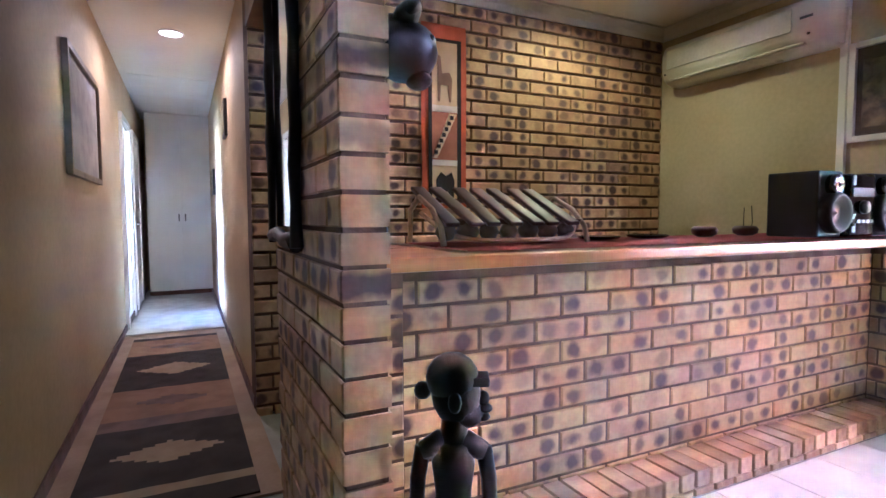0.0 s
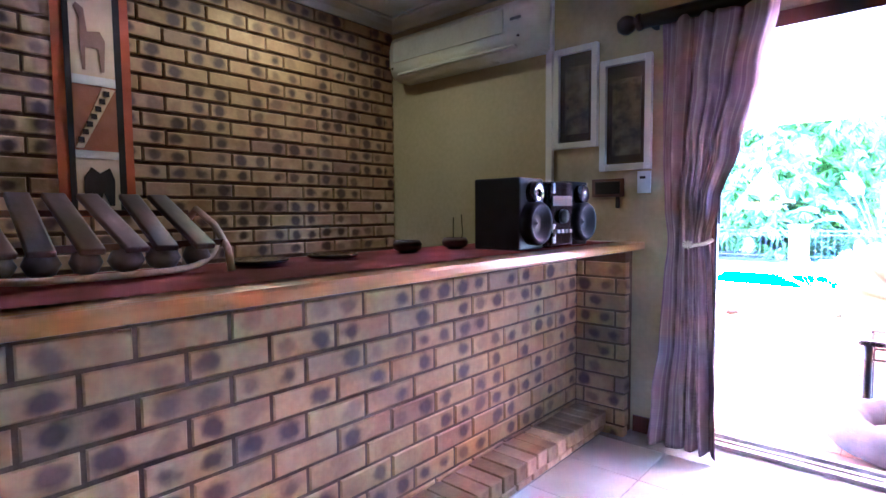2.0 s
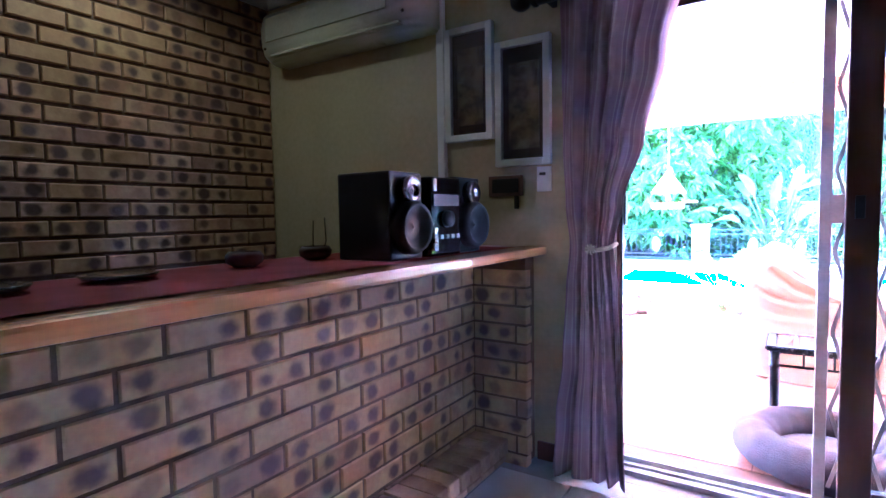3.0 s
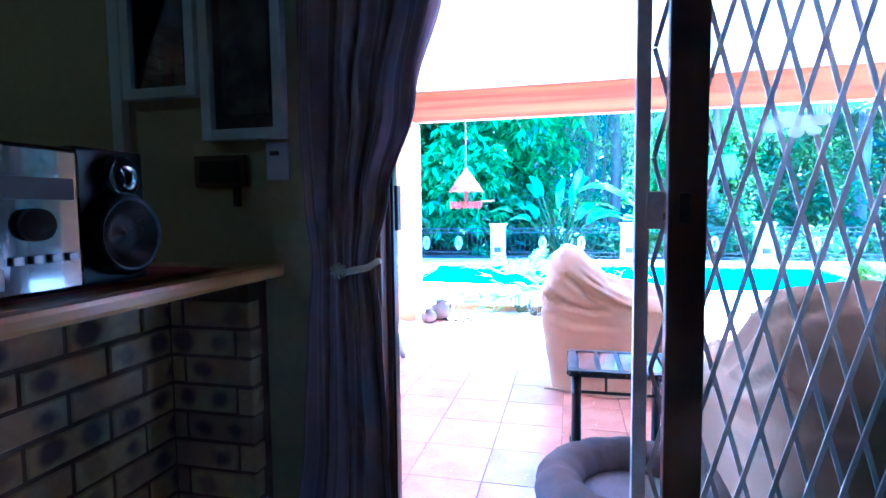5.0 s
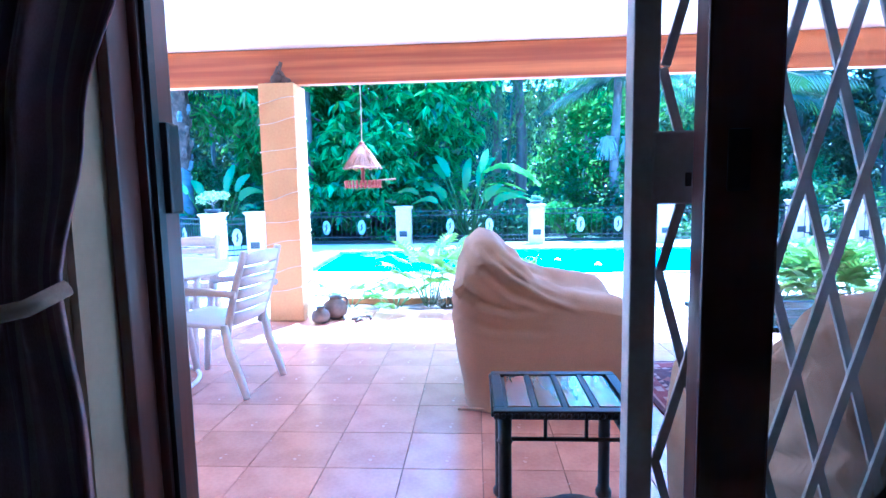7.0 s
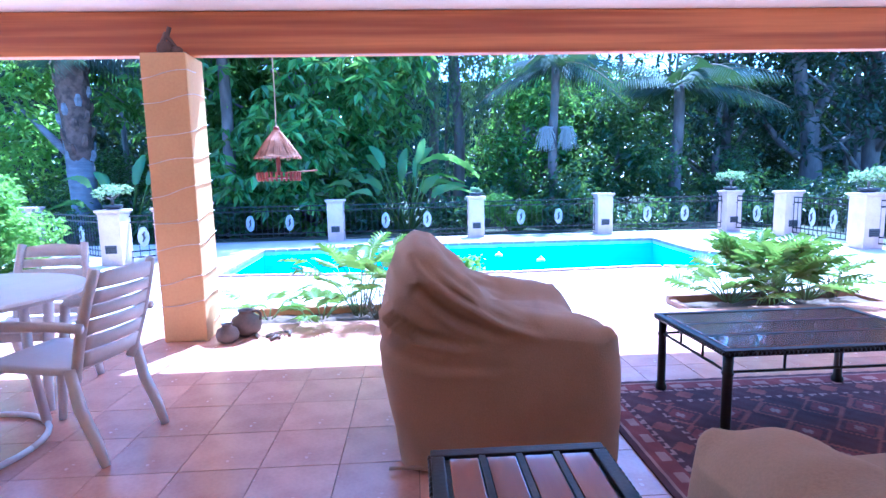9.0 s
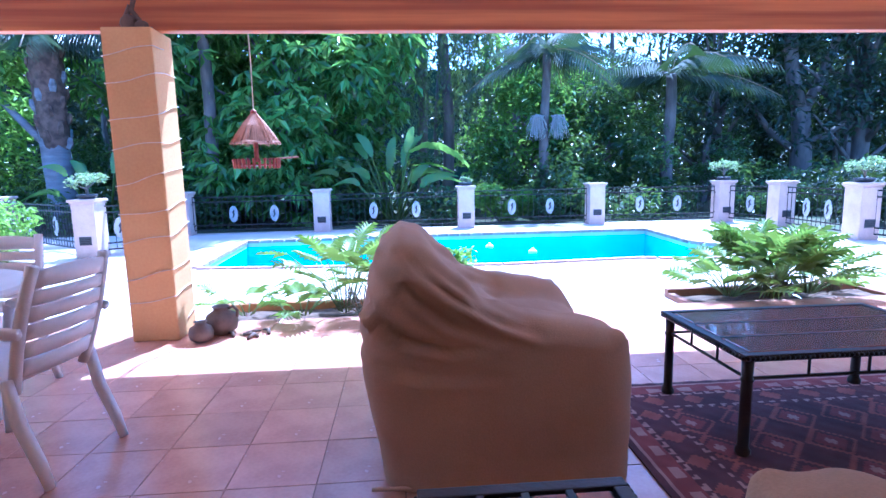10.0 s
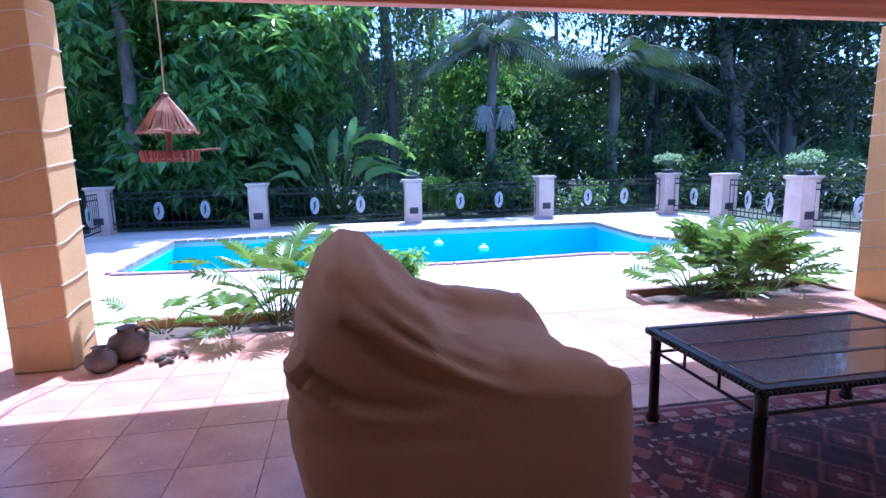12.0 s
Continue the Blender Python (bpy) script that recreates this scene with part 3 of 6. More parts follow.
# the deck sheet with the pool cut out of it
outer = [bm.verts.new((x, y, GROUND)) for x, y in ((-12, 4.5), (-1.6, 4.5), (2.4, 4.5), (4.3, 4.5), (5.2, 4.5), (10.1, 4.5), (8.75, 8.5), (8.4, 12.0), (2.0, 12.05), (-12, 12.05))]
inner = [bm.verts.new((x, y, GROUND)) for x, y in POOL]
o, i = outer, inner
for f in ((o[0], o[1], i[0]), (o[1], o[2], i[1], i[0]), (o[2], o[3], i[2], i[1]), (o[3], o[4], i[3], i[2]), (o[4], o[5], i[4], i[3]), (o[5], o[6], i[5], i[4]), (o[6], o[7], i[6], i[5]), (o[7], o[8], i[7], i[6]), (o[8], o[9], i[8], i[7]), (o[9], o[0], i[0], i[8])):
    bm.faces.new(f)
wallv = [bm.verts.new((x, y, GROUND - 0.1)) for x, y in POOL]
for k in range(9):
    bm.faces.new((i[k], i[(k + 1) % 9], wallv[(k + 1) % 9], wallv[k]))
setting("pavement", bm, M_DECK, "pale sunlit pool deck paving", "paving")
bm = bmesh.new()
top = [bm.verts.new((x, y, GROUND - 0.1)) for x, y in POOL]
low = [bm.verts.new((x, y, GROUND - 0.9)) for x, y in POOL]
for k in range(9):
    bm.faces.new((top[k], top[(k + 1) % 9], low[(k + 1) % 9], low[k]))
bm.faces.new(low)
setting("pool_basin", bm, M_POOL, "turquoise plastered pool basin", "pool")
bm = bmesh.new()
bm.faces.new([bm.verts.new((x, y, GROUND - 0.14)) for x, y in POOL])
setting("water", bm, M_WATER, "clear turquoise swimming pool water", "water")
for x, y in ((2.63, 9.43), (3.22, 8.70)):
    fl = thing("pool_float", "small round white float on the pool water", "float", (x, y, GROUND - 0.15), "white pool floats")
    part("body", lathe(bmesh.new(), [(0.0, 0.0), (0.07, 0.0), (0.085, 0.03), (0.07, 0.07), (0.03, 0.09), (0.0, 0.095)], 16), M_PVC, fl, "", True)
    part("cap", lathe(bmesh.new(), [(0.028, 0.09), (0.028, 0.115), (0.0, 0.118)], 12), M_PVC, fl, "", True)
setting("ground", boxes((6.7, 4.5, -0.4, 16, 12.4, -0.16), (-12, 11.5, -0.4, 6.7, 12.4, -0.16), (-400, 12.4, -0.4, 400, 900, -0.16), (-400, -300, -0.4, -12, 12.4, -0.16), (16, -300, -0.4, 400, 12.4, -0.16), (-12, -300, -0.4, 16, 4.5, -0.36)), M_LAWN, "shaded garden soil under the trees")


def column(x, y):
    c = thing("column", "apricot plastered square patio column wound with a light cable", "column", (x, y, PATIO), "patio columns")
    h = 2.085 - PATIO
    part("shaft", boxes((-0.16, -0.16, 0, 0.16, 0.16, h), bevel=0.012), M_OUTER, c)
    pts = []
    turns, per = 9, 24
    for k in range(turns * per + 1):
        a = math.tau * k / per
        s = max(abs(math.cos(a)), abs(math.sin(a)))
        sag = 0.012 * math.sin(a * 2.3) + 0.02 * math.sin(k * 0.11)
        pts.append((math.cos(a) / s * 0.165, math.sin(a) / s * 0.165, 0.12 + (h - 0.2) * k / (turns * per) + sag))
    part("light_cable", pipe(bmesh.new(), pts, 0.0032, 5), M_CABLE, c, "thin pale light cable", True)
    bm = bmesh.new()
    pipe(bm, [(-0.12, -0.02, h + 0.0), (-0.05, -0.04, h + 0.07), (0.0, -0.05, h + 0.16)], 0.021, 6)
    pipe(bm, [(0.13, -0.02, h + 0.0), (0.06, -0.04, h + 0.05), (0.0, -0.05, h + 0.13), (0.02, -0.05, h + 0.2)], 0.018, 6)
    pipe(bm, [(-0.13, -0.06, h + 0.012), (0.13, -0.06, h + 0.012)], 0.011, 6)
    ball(bm, (-0.02, -0.06, h + 0.05), (0.06, 0.03, 0.055), 8)
    ball(bm, (0.06, -0.06, h + 0.03), (0.05, 0.025, 0.035), 8)
    part("bracket", bm, M_CLAY, c, "dark knotted driftwood ornament", True)
    return c


col = column(-0.63, 4.19)
copy_thing(col, Matrix.Translation((5.42, 4.19, PATIO)))

# ---- things in the bar room ----
counter = thing("bar_counter", "long honey-coloured wooden bar counter with a rounded edge", "counter", (0, 0, 0.952))
part("edge_strip", boxes((0.292, -2.945, 0.0, 0.33, -0.004, 0.038), bevel=0.011), M_WOOD, counter, "rounded front edge strip")
part("top_board", boxes((-0.34, -2.945, 0.0, 0.290, -0.004, 0.037), bevel=0.004), M_WOOD, counter)
runner = thing("table_runner", "dark red woven runner laid along the bar counter", "runner", (0, 0, 0.990))
part("cloth", sheet(bmesh.new(), lambda u, v: ((-0.28 + 0.53 * u, -2.66 + 2.5 * v, 0.003 + 0.0012 * math.sin(23 * v + 7 * u)), (u, v)), 8, 40), M_RED, runner)
bm = bmesh.new()
rng = random.Random(4)
for k in range(15):
    x = -0.27 + 0.036 * k
    pipe(bm, [(x, -2.66, 0.004), (x + rng.uniform(-.006, .006), -2.69, 0.003), (x + rng.uniform(-.015, .015), -2.715, 0.003)], 0.0016, 4)
tagged(part("fringe", bm, M_FRINGE, runner), "cream tasselled fringe", kind="stuff")


def stereo():
    s = thing("stereo_system", "black three-piece stereo with two speakers on the bar counter", "stereo", (0, 0, 0.994))

    def speaker(y0):
        b = part("speaker", boxes((-0.02, y0, 0.0, 0.20, y0 + 0.175, 0.285), bevel=0.008), M_BLACK, s)
        bm = bmesh.new()
        lathe(bm, [(0.088, 0), (0.088, 0.035), (0.078, 0.05), (0.07, 0.045), (0.045, 0.02), (0.02, 0.015), (0.0, 0.03)], 22)
        bmesh.ops.transform(bm, matrix=pose(0.20, y0 + 0.088, 0.105, 0, 90, 0), verts=bm.verts)
        part("woofer", bm, M_CONE, b, "", True)
        bm = bmesh.new()
        lathe(bm, [(0.045, 0), (0.045, 0.03), (0.035, 0.036), (0.02, 0.02), (0, 0.026)], 18)
        bmesh.ops.transform(bm, matrix=pose(0.20, y0 + 0.088, 0.225, 0, 90, 0), verts=bm.verts)
        part("tweeter", bm, M_SHINY, b, "", True)
    speaker(-0.96)
    c = part("player", boxes((-0.02, -0.775, 0.0, 0.225, -0.575, 0.275), bevel=0.01), M_SHINY, s)
    part("display", boxes((0.226, -0.755, 0.175, 0.230, -0.595, 0.215), bevel=0.001), M_CONE, c)
    part("trim", boxes((0.226, -0.762, 0.225, 0.232, -0.74, 0.268), bevel=0.002), M_SILVER, c, "silver trim strip")
    part("trim", boxes((0.226, -0.757, 0.02, 0.232, -0.735, 0.10), bevel=0.002), M_SILVER, c, "silver trim strip")
    for k in range(4):
        part("button", boxes((0.226, -0.72 + 0.035 * k, 0.06, 0.233, -0.70 + 0.035 * k, 0.075), bevel=0.002), M_SILVER, c)
    bm = bmesh.new()
    lathe(bm, [(0.03, 0), (0.028, 0.02), (0, 0.022)], 18)
    bmesh.ops.transform(bm, matrix=pose(0.226, -0.675, 0.13, 0, 90, 0), verts=bm.verts)
    part("knob", bm, M_BLACK, c, "", True)
    speaker(-0.565)
    return s


stereo()


def aircon():
    a = thing("air_conditioner", "cream wall-mounted split air conditioner with its flap closed", "air conditioner", (-1.33, 0, 2.03))
    prof = [(0.0, 0.0), (-0.13, 0.0), (-0.185, 0.035), (-0.205, 0.10), (-0.205, 0.20), (-0.18, 0.27), (-0.12, 0.295), (0.0, 0.295)]
    bm = bmesh.new()
    ends = [[bm.verts.new((x, y, z)) for y, z in prof] for x in (0.0, 1.12)]
    for k in range(8):
        bm.faces.new((ends[0][k], ends[0][(k + 1) % 8], ends[1][(k + 1) % 8], ends[1][k]))
    bm.faces.new(ends[0][::-1]), bm.faces.new(ends[1])
    bmesh.ops.bevel(bm, geom=list(bm.edges), offset=0.012, segments=2, affect="EDGES")
    body = part("body", bm, M_AC, a, "", True)
    part("front_panel", boxes((0.05, -0.211, 0.105, 0.93, -0.204, 0.235), bevel=0.003), M_ACIN, a)
    part("flap", boxes((0.08, -0.2, 0.022, 1.00, -0.155, 0.036), bevel=0.004), M_ACIN, a)
    part("badge", boxes((0.975, -0.209, 0.16, 1.045, -0.203, 0.175), bevel=0.002), M_PLAQUE, a)
    for x in (0.03, 1.02):
        part("screw_cap", ball(bmesh.new(), (x, -0.197, 0.075), (0.01, 0.006, 0.008), 10), M_PLAQUE, a)
    return a


aircon()
whole("cable_duct", boxes((-0.235, -0.03, 1.0, -0.195, -0.001, 2.42), bevel=0.004), M_WHITE, "white plastic cable duct running down the wall", "cable duct")


def framed(name, x0, x1, z0, z1, label):
    p = thing(name, label, "picture", ((x0 + x1) / 2, -0.002, z0), "pair of framed prints")
    w, h = (x1 - x0) / 2, z1 - z0
    b = 0.032
    part("frame", boxes((-w, -0.032, 0, -w + b, 0, h), (w - b, -0.032, 0, w, 0, h), (-w + b, -0.032, 0, w - b, 0, b), (-w + b, -0.032, h - b, w - b, 0, h), bevel=0.003), M_WHITE, p, "white wooden frame")
    part("backing", boxes((-w + b, -0.008, b, w - b, -0.004, h - b)), M_MATBOARD, p)
    part("print", boxes((-w + b + 0.03, -0.012, b + 0.045, w - b - 0.025, -0.008, h - b - 0.07)), M_PRINT, p, "faded brown print")
    part("glass", boxes((-w + b, -0.020, b, w - b, -0.018, h - b)), M_GLASS, p)
    return p


framed("framed_picture", -0.185, 0.072, 1.49, 2.03, "narrow dark print in a white frame, hung higher")
framed("framed_picture", 0.088, 0.355, 1.355, 1.92, "narrow dark print in a white frame, hung lower")
sw = thing("light_switch", "white light switch plate below the prints", "switch", (0.318, -0.001, 1.235))
part("plate", boxes((-0.034, -0.009, 0, 0.034, 0, 0.11), bevel=0.002), M_SWITCH, sw)
part("rocker", boxes((-0.02, -0.013, 0.072, 0.008, -0.008, 0.085), bevel=0.001), M_PLAQUE, sw)
hook = thing("key_rack", "small dark wooden key rack on the wall", "key rack", (0.04, -0.001, 1.20))
part("board", boxes((0, -0.012, 0.02, 0.175, 0, 0.115), bevel=0.003), M_BROWN, hook)
part("panel", boxes((0.02, -0.016, 0.035, 0.155, -0.012, 0.10), bevel=0.002), M_DARK, hook)
part("hook", boxes((0.135, -0.02, -0.04, 0.152, 0, 0.02), bevel=0.003), M_DARK, hook)


# sliding patio door
door = tagged(new("door_1"), "dark wooden sliding patio door standing half open", "door", "", "structure")
part("jamb", boxes((0.587, 0.122, 0, 0.617, 0.20, 2.0), bevel=0.004), M_FRAME, door)
part("stop", boxes((0.587, 0.072, 0, 0.605, 0.120, 2.0), bevel=0.003), M_FRAME, door)
part("jamb", boxes((2.61, 0.03, 0, 2.658, 0.20, 2.0), bevel=0.004), M_FRAME, door)
part("head", boxes((0.617, 0.03, 1.93, 2.61, 0.20, 1.998), bevel=0.004), M_FRAME, door)
part("track", boxes((0.617, 0.06, -0.01, 2.61, 0.10, 0.012), (0.617, 0.13, -0.01, 2.61, 0.15, 0.010), (0.617, 0.20, -0.01, 2.61, 0.225, 0.012)), M_GROUT, door, "worn pale metal door track")
part("threshold", boxes((0.587, 0.0, -0.2, 2.66, 0.23, -0.011)), M_GROUT, door)
part("seal", boxes((0.618, 0.128, 0.012, 0.626, 0.145, 1.93)), M_BLACK, door, "black rubber seal")
part("strike_plate", boxes((0.618, 0.15, 1.08, 0.634, 0.185, 1.22), bevel=0.004), M_BRONZE, door, "dark metal strike plate")
leaf = part("stile", boxes((1.403, 0.075, 0.012, 1.500, 0.12, 1.93), bevel=0.005), M_FRAME, door)
part("stile", boxes((2.51, 0.075, 0.012, 2.609, 0.12, 1.93), bevel=0.005), M_FRAME, door)
part("rail", boxes((1.500, 0.077, 0.012, 2.51, 0.118, 0.13), bevel=0.005), M_FRAME, door)
part("rail", boxes((1.500, 0.077, 1.84, 2.51, 0.118, 1.93), bevel=0.005), M_FRAME, door)
pane = part("pane", boxes((1.500, 0.094, 0.13, 2.51, 0.100, 1.84)), M_GLASS, door)
pane.visible_shadow = False
for dx, dz, r in ((0.0, 0.0, 0.022), (0.035, 0.014, 0.026), (0.075, 0.004, 0.024), (0.112, 0.012, 0.02), (0.054, -0.018, 0.018), (0.095, -0.016, 0.016)):
    bm = bmesh.new()
    lathe(bm, [(0.0, 0.0), (r, 0.0), (r, 0.0008), (0.0, 0.0008)], 16)
    bmesh.ops.transform(bm, matrix=pose(1.652 + dx, 0.1012, 1.345 + dz, -90, 0, 0) @ Matrix.Diagonal((1.1, 0.8, 1, 1)), verts=bm.verts)
    part("decal", bm, M_DECAL, pane, "pale frosted sticker")
lat = part("latch", boxes((1.430, 0.068, 1.10, 1.458, 0.076, 1.18), bevel=0.003), M_BRONZE, door, "recessed metal latch")


def gate():
    g = thing("security_gate", "folding trellis security gate drawn part way across the doorway", "gate", (0, 0, 0.012))
    part("lead_post", boxes((1.331, 0.155, 0, 1.370, 0.195, 1.92), bevel=0.003), M_METAL, g)
    part("end_post", boxes((2.565, 0.155, 0, 2.605, 0.195, 1.92), bevel=0.003), M_METAL, g)
    lock = part("lock_box", boxes((1.360, 0.148, 1.07, 1.425, 0.20, 1.175), bevel=0.004), M_METAL, g)
    part("key_hole", boxes((1.405, 0.146, 1.095, 1.414, 0.150, 1.115), bevel=0.001), M_BLACK, lock)
    slope, step_x = 0.30 / 0.083, 0.083
    x_lo, x_hi, z_lo, z_hi = 1.38, 2.565, 0.04, 1.90
    for lean, y in ((1, 0.168), (-1, 0.180)):
        k = -8
        while True:
            xa = x_lo + k * step_x
            if xa > x_hi + 0.6:
                break
            k += 1
            ends = []
            for z in (z_lo, z_hi):
                ends.append([xa + lean * (z - 0.97) / slope, z])
            a, b = ends
            for p, q in ((a, b), (b, a)):
                for lim, below in ((x_lo, True), (x_hi, False)):
                    if (p[0] < lim) == below and p[0] != lim and abs(q[0] - p[0]) > 1e-6:
                        f = (lim - p[0]) / (q[0] - p[0])
                        p[0], p[1] = lim, p[1] + f * (q[1] - p[1])
            if b[1] - a[1] < 0.1 or min(a[0], b[0]) < x_lo - 0.01 or max(a[0], b[0]) > x_hi + 0.01:
                continue
            way = Vector((b[0] - a[0], 0, b[1] - a[1]))
            bm = boxes((-0.0068, -0.003, 0, 0.0068, 0.003, way.length), bevel=0.001)
            bmesh.ops.transform(bm, matrix=Matrix.Translation((a[0], y, a[1])) @ Matrix.Rotation(math.atan2(way.x, way.z), 4, "Y"), verts=bm.verts)
            part("lattice_bar", bm, M_METAL, g)
    return g


gate()


def curtain():
    c = thing("curtain", "mauve striped curtain tied back beside the patio door", "curtain", (0, 0, 0.012))
    table = [(0.0, 0.39, 0.715), (0.25, 0.41, 0.705), (0.5, 0.445, 0.69), (0.8, 0.46, 0.672), (0.98, 0.475, 0.655), (1.15, 0.455, 0.69), (1.4, 0.435, 0.765), (1.7, 0.425, 0.84), (2.0, 0.42, 0.90)]

    def at(u, v):
        z = 2.0 * v
        for (z0, l0, r0), (z1, l1, r1) in zip(table, table[1:]):
            if z0 <= z <= z1 + 1e-6:
                f = (z - z0) / (z1 - z0)
                f = f * f * (3 - 2 * f)
                lo, hi = l0 + f * (l1 - l0), r0 + f * (r1 - r0)
                break
        amp = 0.016 + 0.035 * min(1, abs(z - 0.98) / 0.7)
        ph = (u + 0.05 * math.sin(9 * u + 1.3 * z) + 0.02 * math.sin(23 * u + 0.8 * z)) * 4.6 * math.tau
        y = -0.115 + amp * (0.65 + 0.35 * math.sin(5 * u + 2)) * math.sin(ph + 0.7 * math.sin(2.2 * z)) + 0.006 * math.sin(2.3 * ph + 5 * z)
        x = lo + (hi - lo) * (u + 0.018 * math.sin(ph * 1.0 + 1.2))
        return (x, y, z + 0.01 + 0.006 * math.sin(ph)), (u * 1.5, z)
    cloth = striped("mauve_striped_cloth", 0, [(0.05, (0.37, 0.23, 0.27)), (0.065, (0.45, 0.31, 0.32)), (0.11, (0.31, 0.19, 0.245)), (0.13, (0.45, 0.32, 0.335)), (0.17, (0.39, 0.25, 0.285))])
    drape = part("drape", sheet(bmesh.new(), at, 150, 60), cloth, c, "", True)
    solid = drape.modifiers.new("thickness", "SOLIDIFY")
    solid.thickness = 0.003
    pts = [(0.565, -0.17, 0.975), (0.58, -0.175, 0.975), (0.60, -0.17, 0.975), (0.65, -0.15, 0.985), (0.668, -0.115, 1.0)]
    part("tie_back", pipe(bmesh.new(), pts, 0.009, 8), M_FRINGE, c, "cream rope tie-back", True)
    bm = bmesh.new()
    for k in range(9):
        a = k * 0.7
        pipe(bm, [(0.585, -0.182, 0.98), (0.585 + 0.022 * math.cos(a), -0.19, 0.98 + 0.02 * math.sin(a))], 0.005, 5)
    part("tassel", bm, M_FRINGE, c)
    return c


curtain()
pole = thing("curtain_pole", "thick dark turned wooden curtain pole", "curtain pole", (0, -0.11, 2.045))
part("pole", rod(bmesh.new(), (0.33, 0, 0), (3.0, 0, 0), 0.034, seg=20), M_DARK, pole, "", True)
bm = bmesh.new()
lathe(bm, [(0.0, 0.0), (0.03, 0.008), (0.044, 0.03), (0.046, 0.05), (0.036, 0.075), (0.022, 0.09), (0.040, 0.10), (0.040, 0.115), (0.030, 0.125)], 20)
bmesh.ops.transform(bm, matrix=pose(0.215, 0, 0, 0, 90, 0), verts=bm.verts)
part("finial", bm, M_DARK, pole, "", True)
for x in (0.36, 2.8):
    part("bracket", boxes((x, 0.0, -0.02, x + 0.02, 0.109, 0.02)), M_DARK, pole)

# ---- small things in the bar room and corridor ----


def xylophone():
    x = thing("xylophone", "wooden gourd xylophone with slanting keys on a bent cane frame", "xylophone", (-0.16, -2.31, 0.995))
    hoop = []
    for k in range(25):
        a = math.pi * (0.05 + 0.9 * k / 24)
        hoop.append((0.20 * math.sin(a) - 0.02, -0.33 * math.cos(a), 0.014 + 0.10 * abs(math.cos(a)) ** 6))
    part("cane_hoop", pipe(bmesh.new(), hoop, 0.008, 8), M_CANE, x, "pale bent cane hoop", True)
    for z, dx in ((0.075, 0.10), (0.155, -0.12)):
        part("rail", boxes((dx - 0.008, -0.30, z - 0.008, dx + 0.008, 0.30, z + 0.008), bevel=0.002), M_BROWN, x)
    for y in (-0.30, 0.30):
        part("end_hoop", pipe(bmesh.new(), [(-0.15, y, 0.0), (-0.14, y, 0.12), (-0.06, y, 0.165), (0.05, y, 0.12), (0.12, y, 0.06), (0.14, y, 0.0)], 0.010, 8), M_CANE, x, "", True)
    for k in range(7):
        y = -0.27 + 0.083 * k
        bm = bmesh.new()
        box(bm, -0.165, -0.021, -0.008, 0.165, 0.021, 0.008, bevel=0.005)
        for v in bm.verts:
            v.co.z -= 0.008 * math.cos(v.co.x * 9)
            v.co.y *= 1.0 + 0.25 * (v.co.x / 0.165) ** 2
        bmesh.ops.transform(bm, matrix=pose(0, y, 0.135, 0, 24, 4 * math.sin(k * 2.1)), verts=bm.verts)
        part("key", bm, M_KEY, x, "", True)
        bm = bmesh.new()
        r = 0.033 + 0.004 * math.sin(k * 1.7)
        lathe(bm, [(0.006, 0.0), (r * 0.8, 0.008), (r * 1.15, 0.03), (r * 0.9, 0.05), (r * 0.5, 0.062), (r * 0.42, 0.068)], 14)
        bmesh.ops.transform(bm, matrix=pose(0.095, y, 0.012), verts=bm.verts)
        part("gourd", bm, M_CLAY, x, "dark round gourd resonator", True)
    return x


xylophone()

tap = thing("tapestry", "narrow orange woven wall hanging with animal motifs", "wall hanging", (-1.488, -1.89, 1.14))
part("border", sheet(bmesh.new(), lambda u, v: ((0.004 * math.sin(9 * v + 2 * u), -0.155 + 0.31 * u, 1.13 * v), (u, v)), 8, 30), M_ORANGE, tap)


def swatch(name, y0, y1, z0, z1, material, lift=0.006, label="", points=None):
    bm = bmesh.new()
    pts = points or [(y0, z0), (y1, z0), (y1, z1), (y0, z1)]
    front = [bm.verts.new((lift + 0.0025, y, z)) for y, z in pts]
    rear = [bm.verts.new((lift - 0.0005, y, z)) for y, z in pts]
    bm.faces.new(front)
    bm.faces.new(rear[::-1])
    for k in range(len(pts)):
        bm.faces.new((front[k], rear[k], rear[(k + 1) % len(pts)], front[(k + 1) % len(pts)]))
    part(name, bm, material, tap, label)


swatch("side_band", -0.112, -0.088, 0.03, 1.02, M_BLACKW)
swatch("side_band", 0.085, 0.115, 0.03, 1.02, M_BLACKW)
swatch("ground_panel", -0.088, 0.085, 0.62, 1.02, M_CREAMW, 0.007)
swatch("ground_panel", -0.088, 0.085, 0.29, 0.60, M_RUSTW, 0.007)
swatch("ground_panel", -0.088, 0.085, 0.03, 0.27, M_CREAMW, 0.007)
swatch("white_band", -0.088, 0.085, 0.595, 0.635, M_WHITEW, 0.010)
swatch("white_band", -0.088, 0.085, 0.265, 0.30, M_WHITEW, 0.010)
swatch("cap_band", -0.112, 0.115, 1.02, 1.04, M_BLACKW, 0.007)
swatch("stripe", 0, 0, 0, 0, M_CREAMW, 0.010, "", [(-0.085, 0.31), (-0.055, 0.31), (0.082, 0.585), (0.03, 0.59)])
for k in range(7):
    y, z = -0.075 + 0.018 * k, 0.335 + 0.036 * k
    swatch("step_motif", y, y + 0.024, z, z + 0.024, M_BLACKW, 0.013)
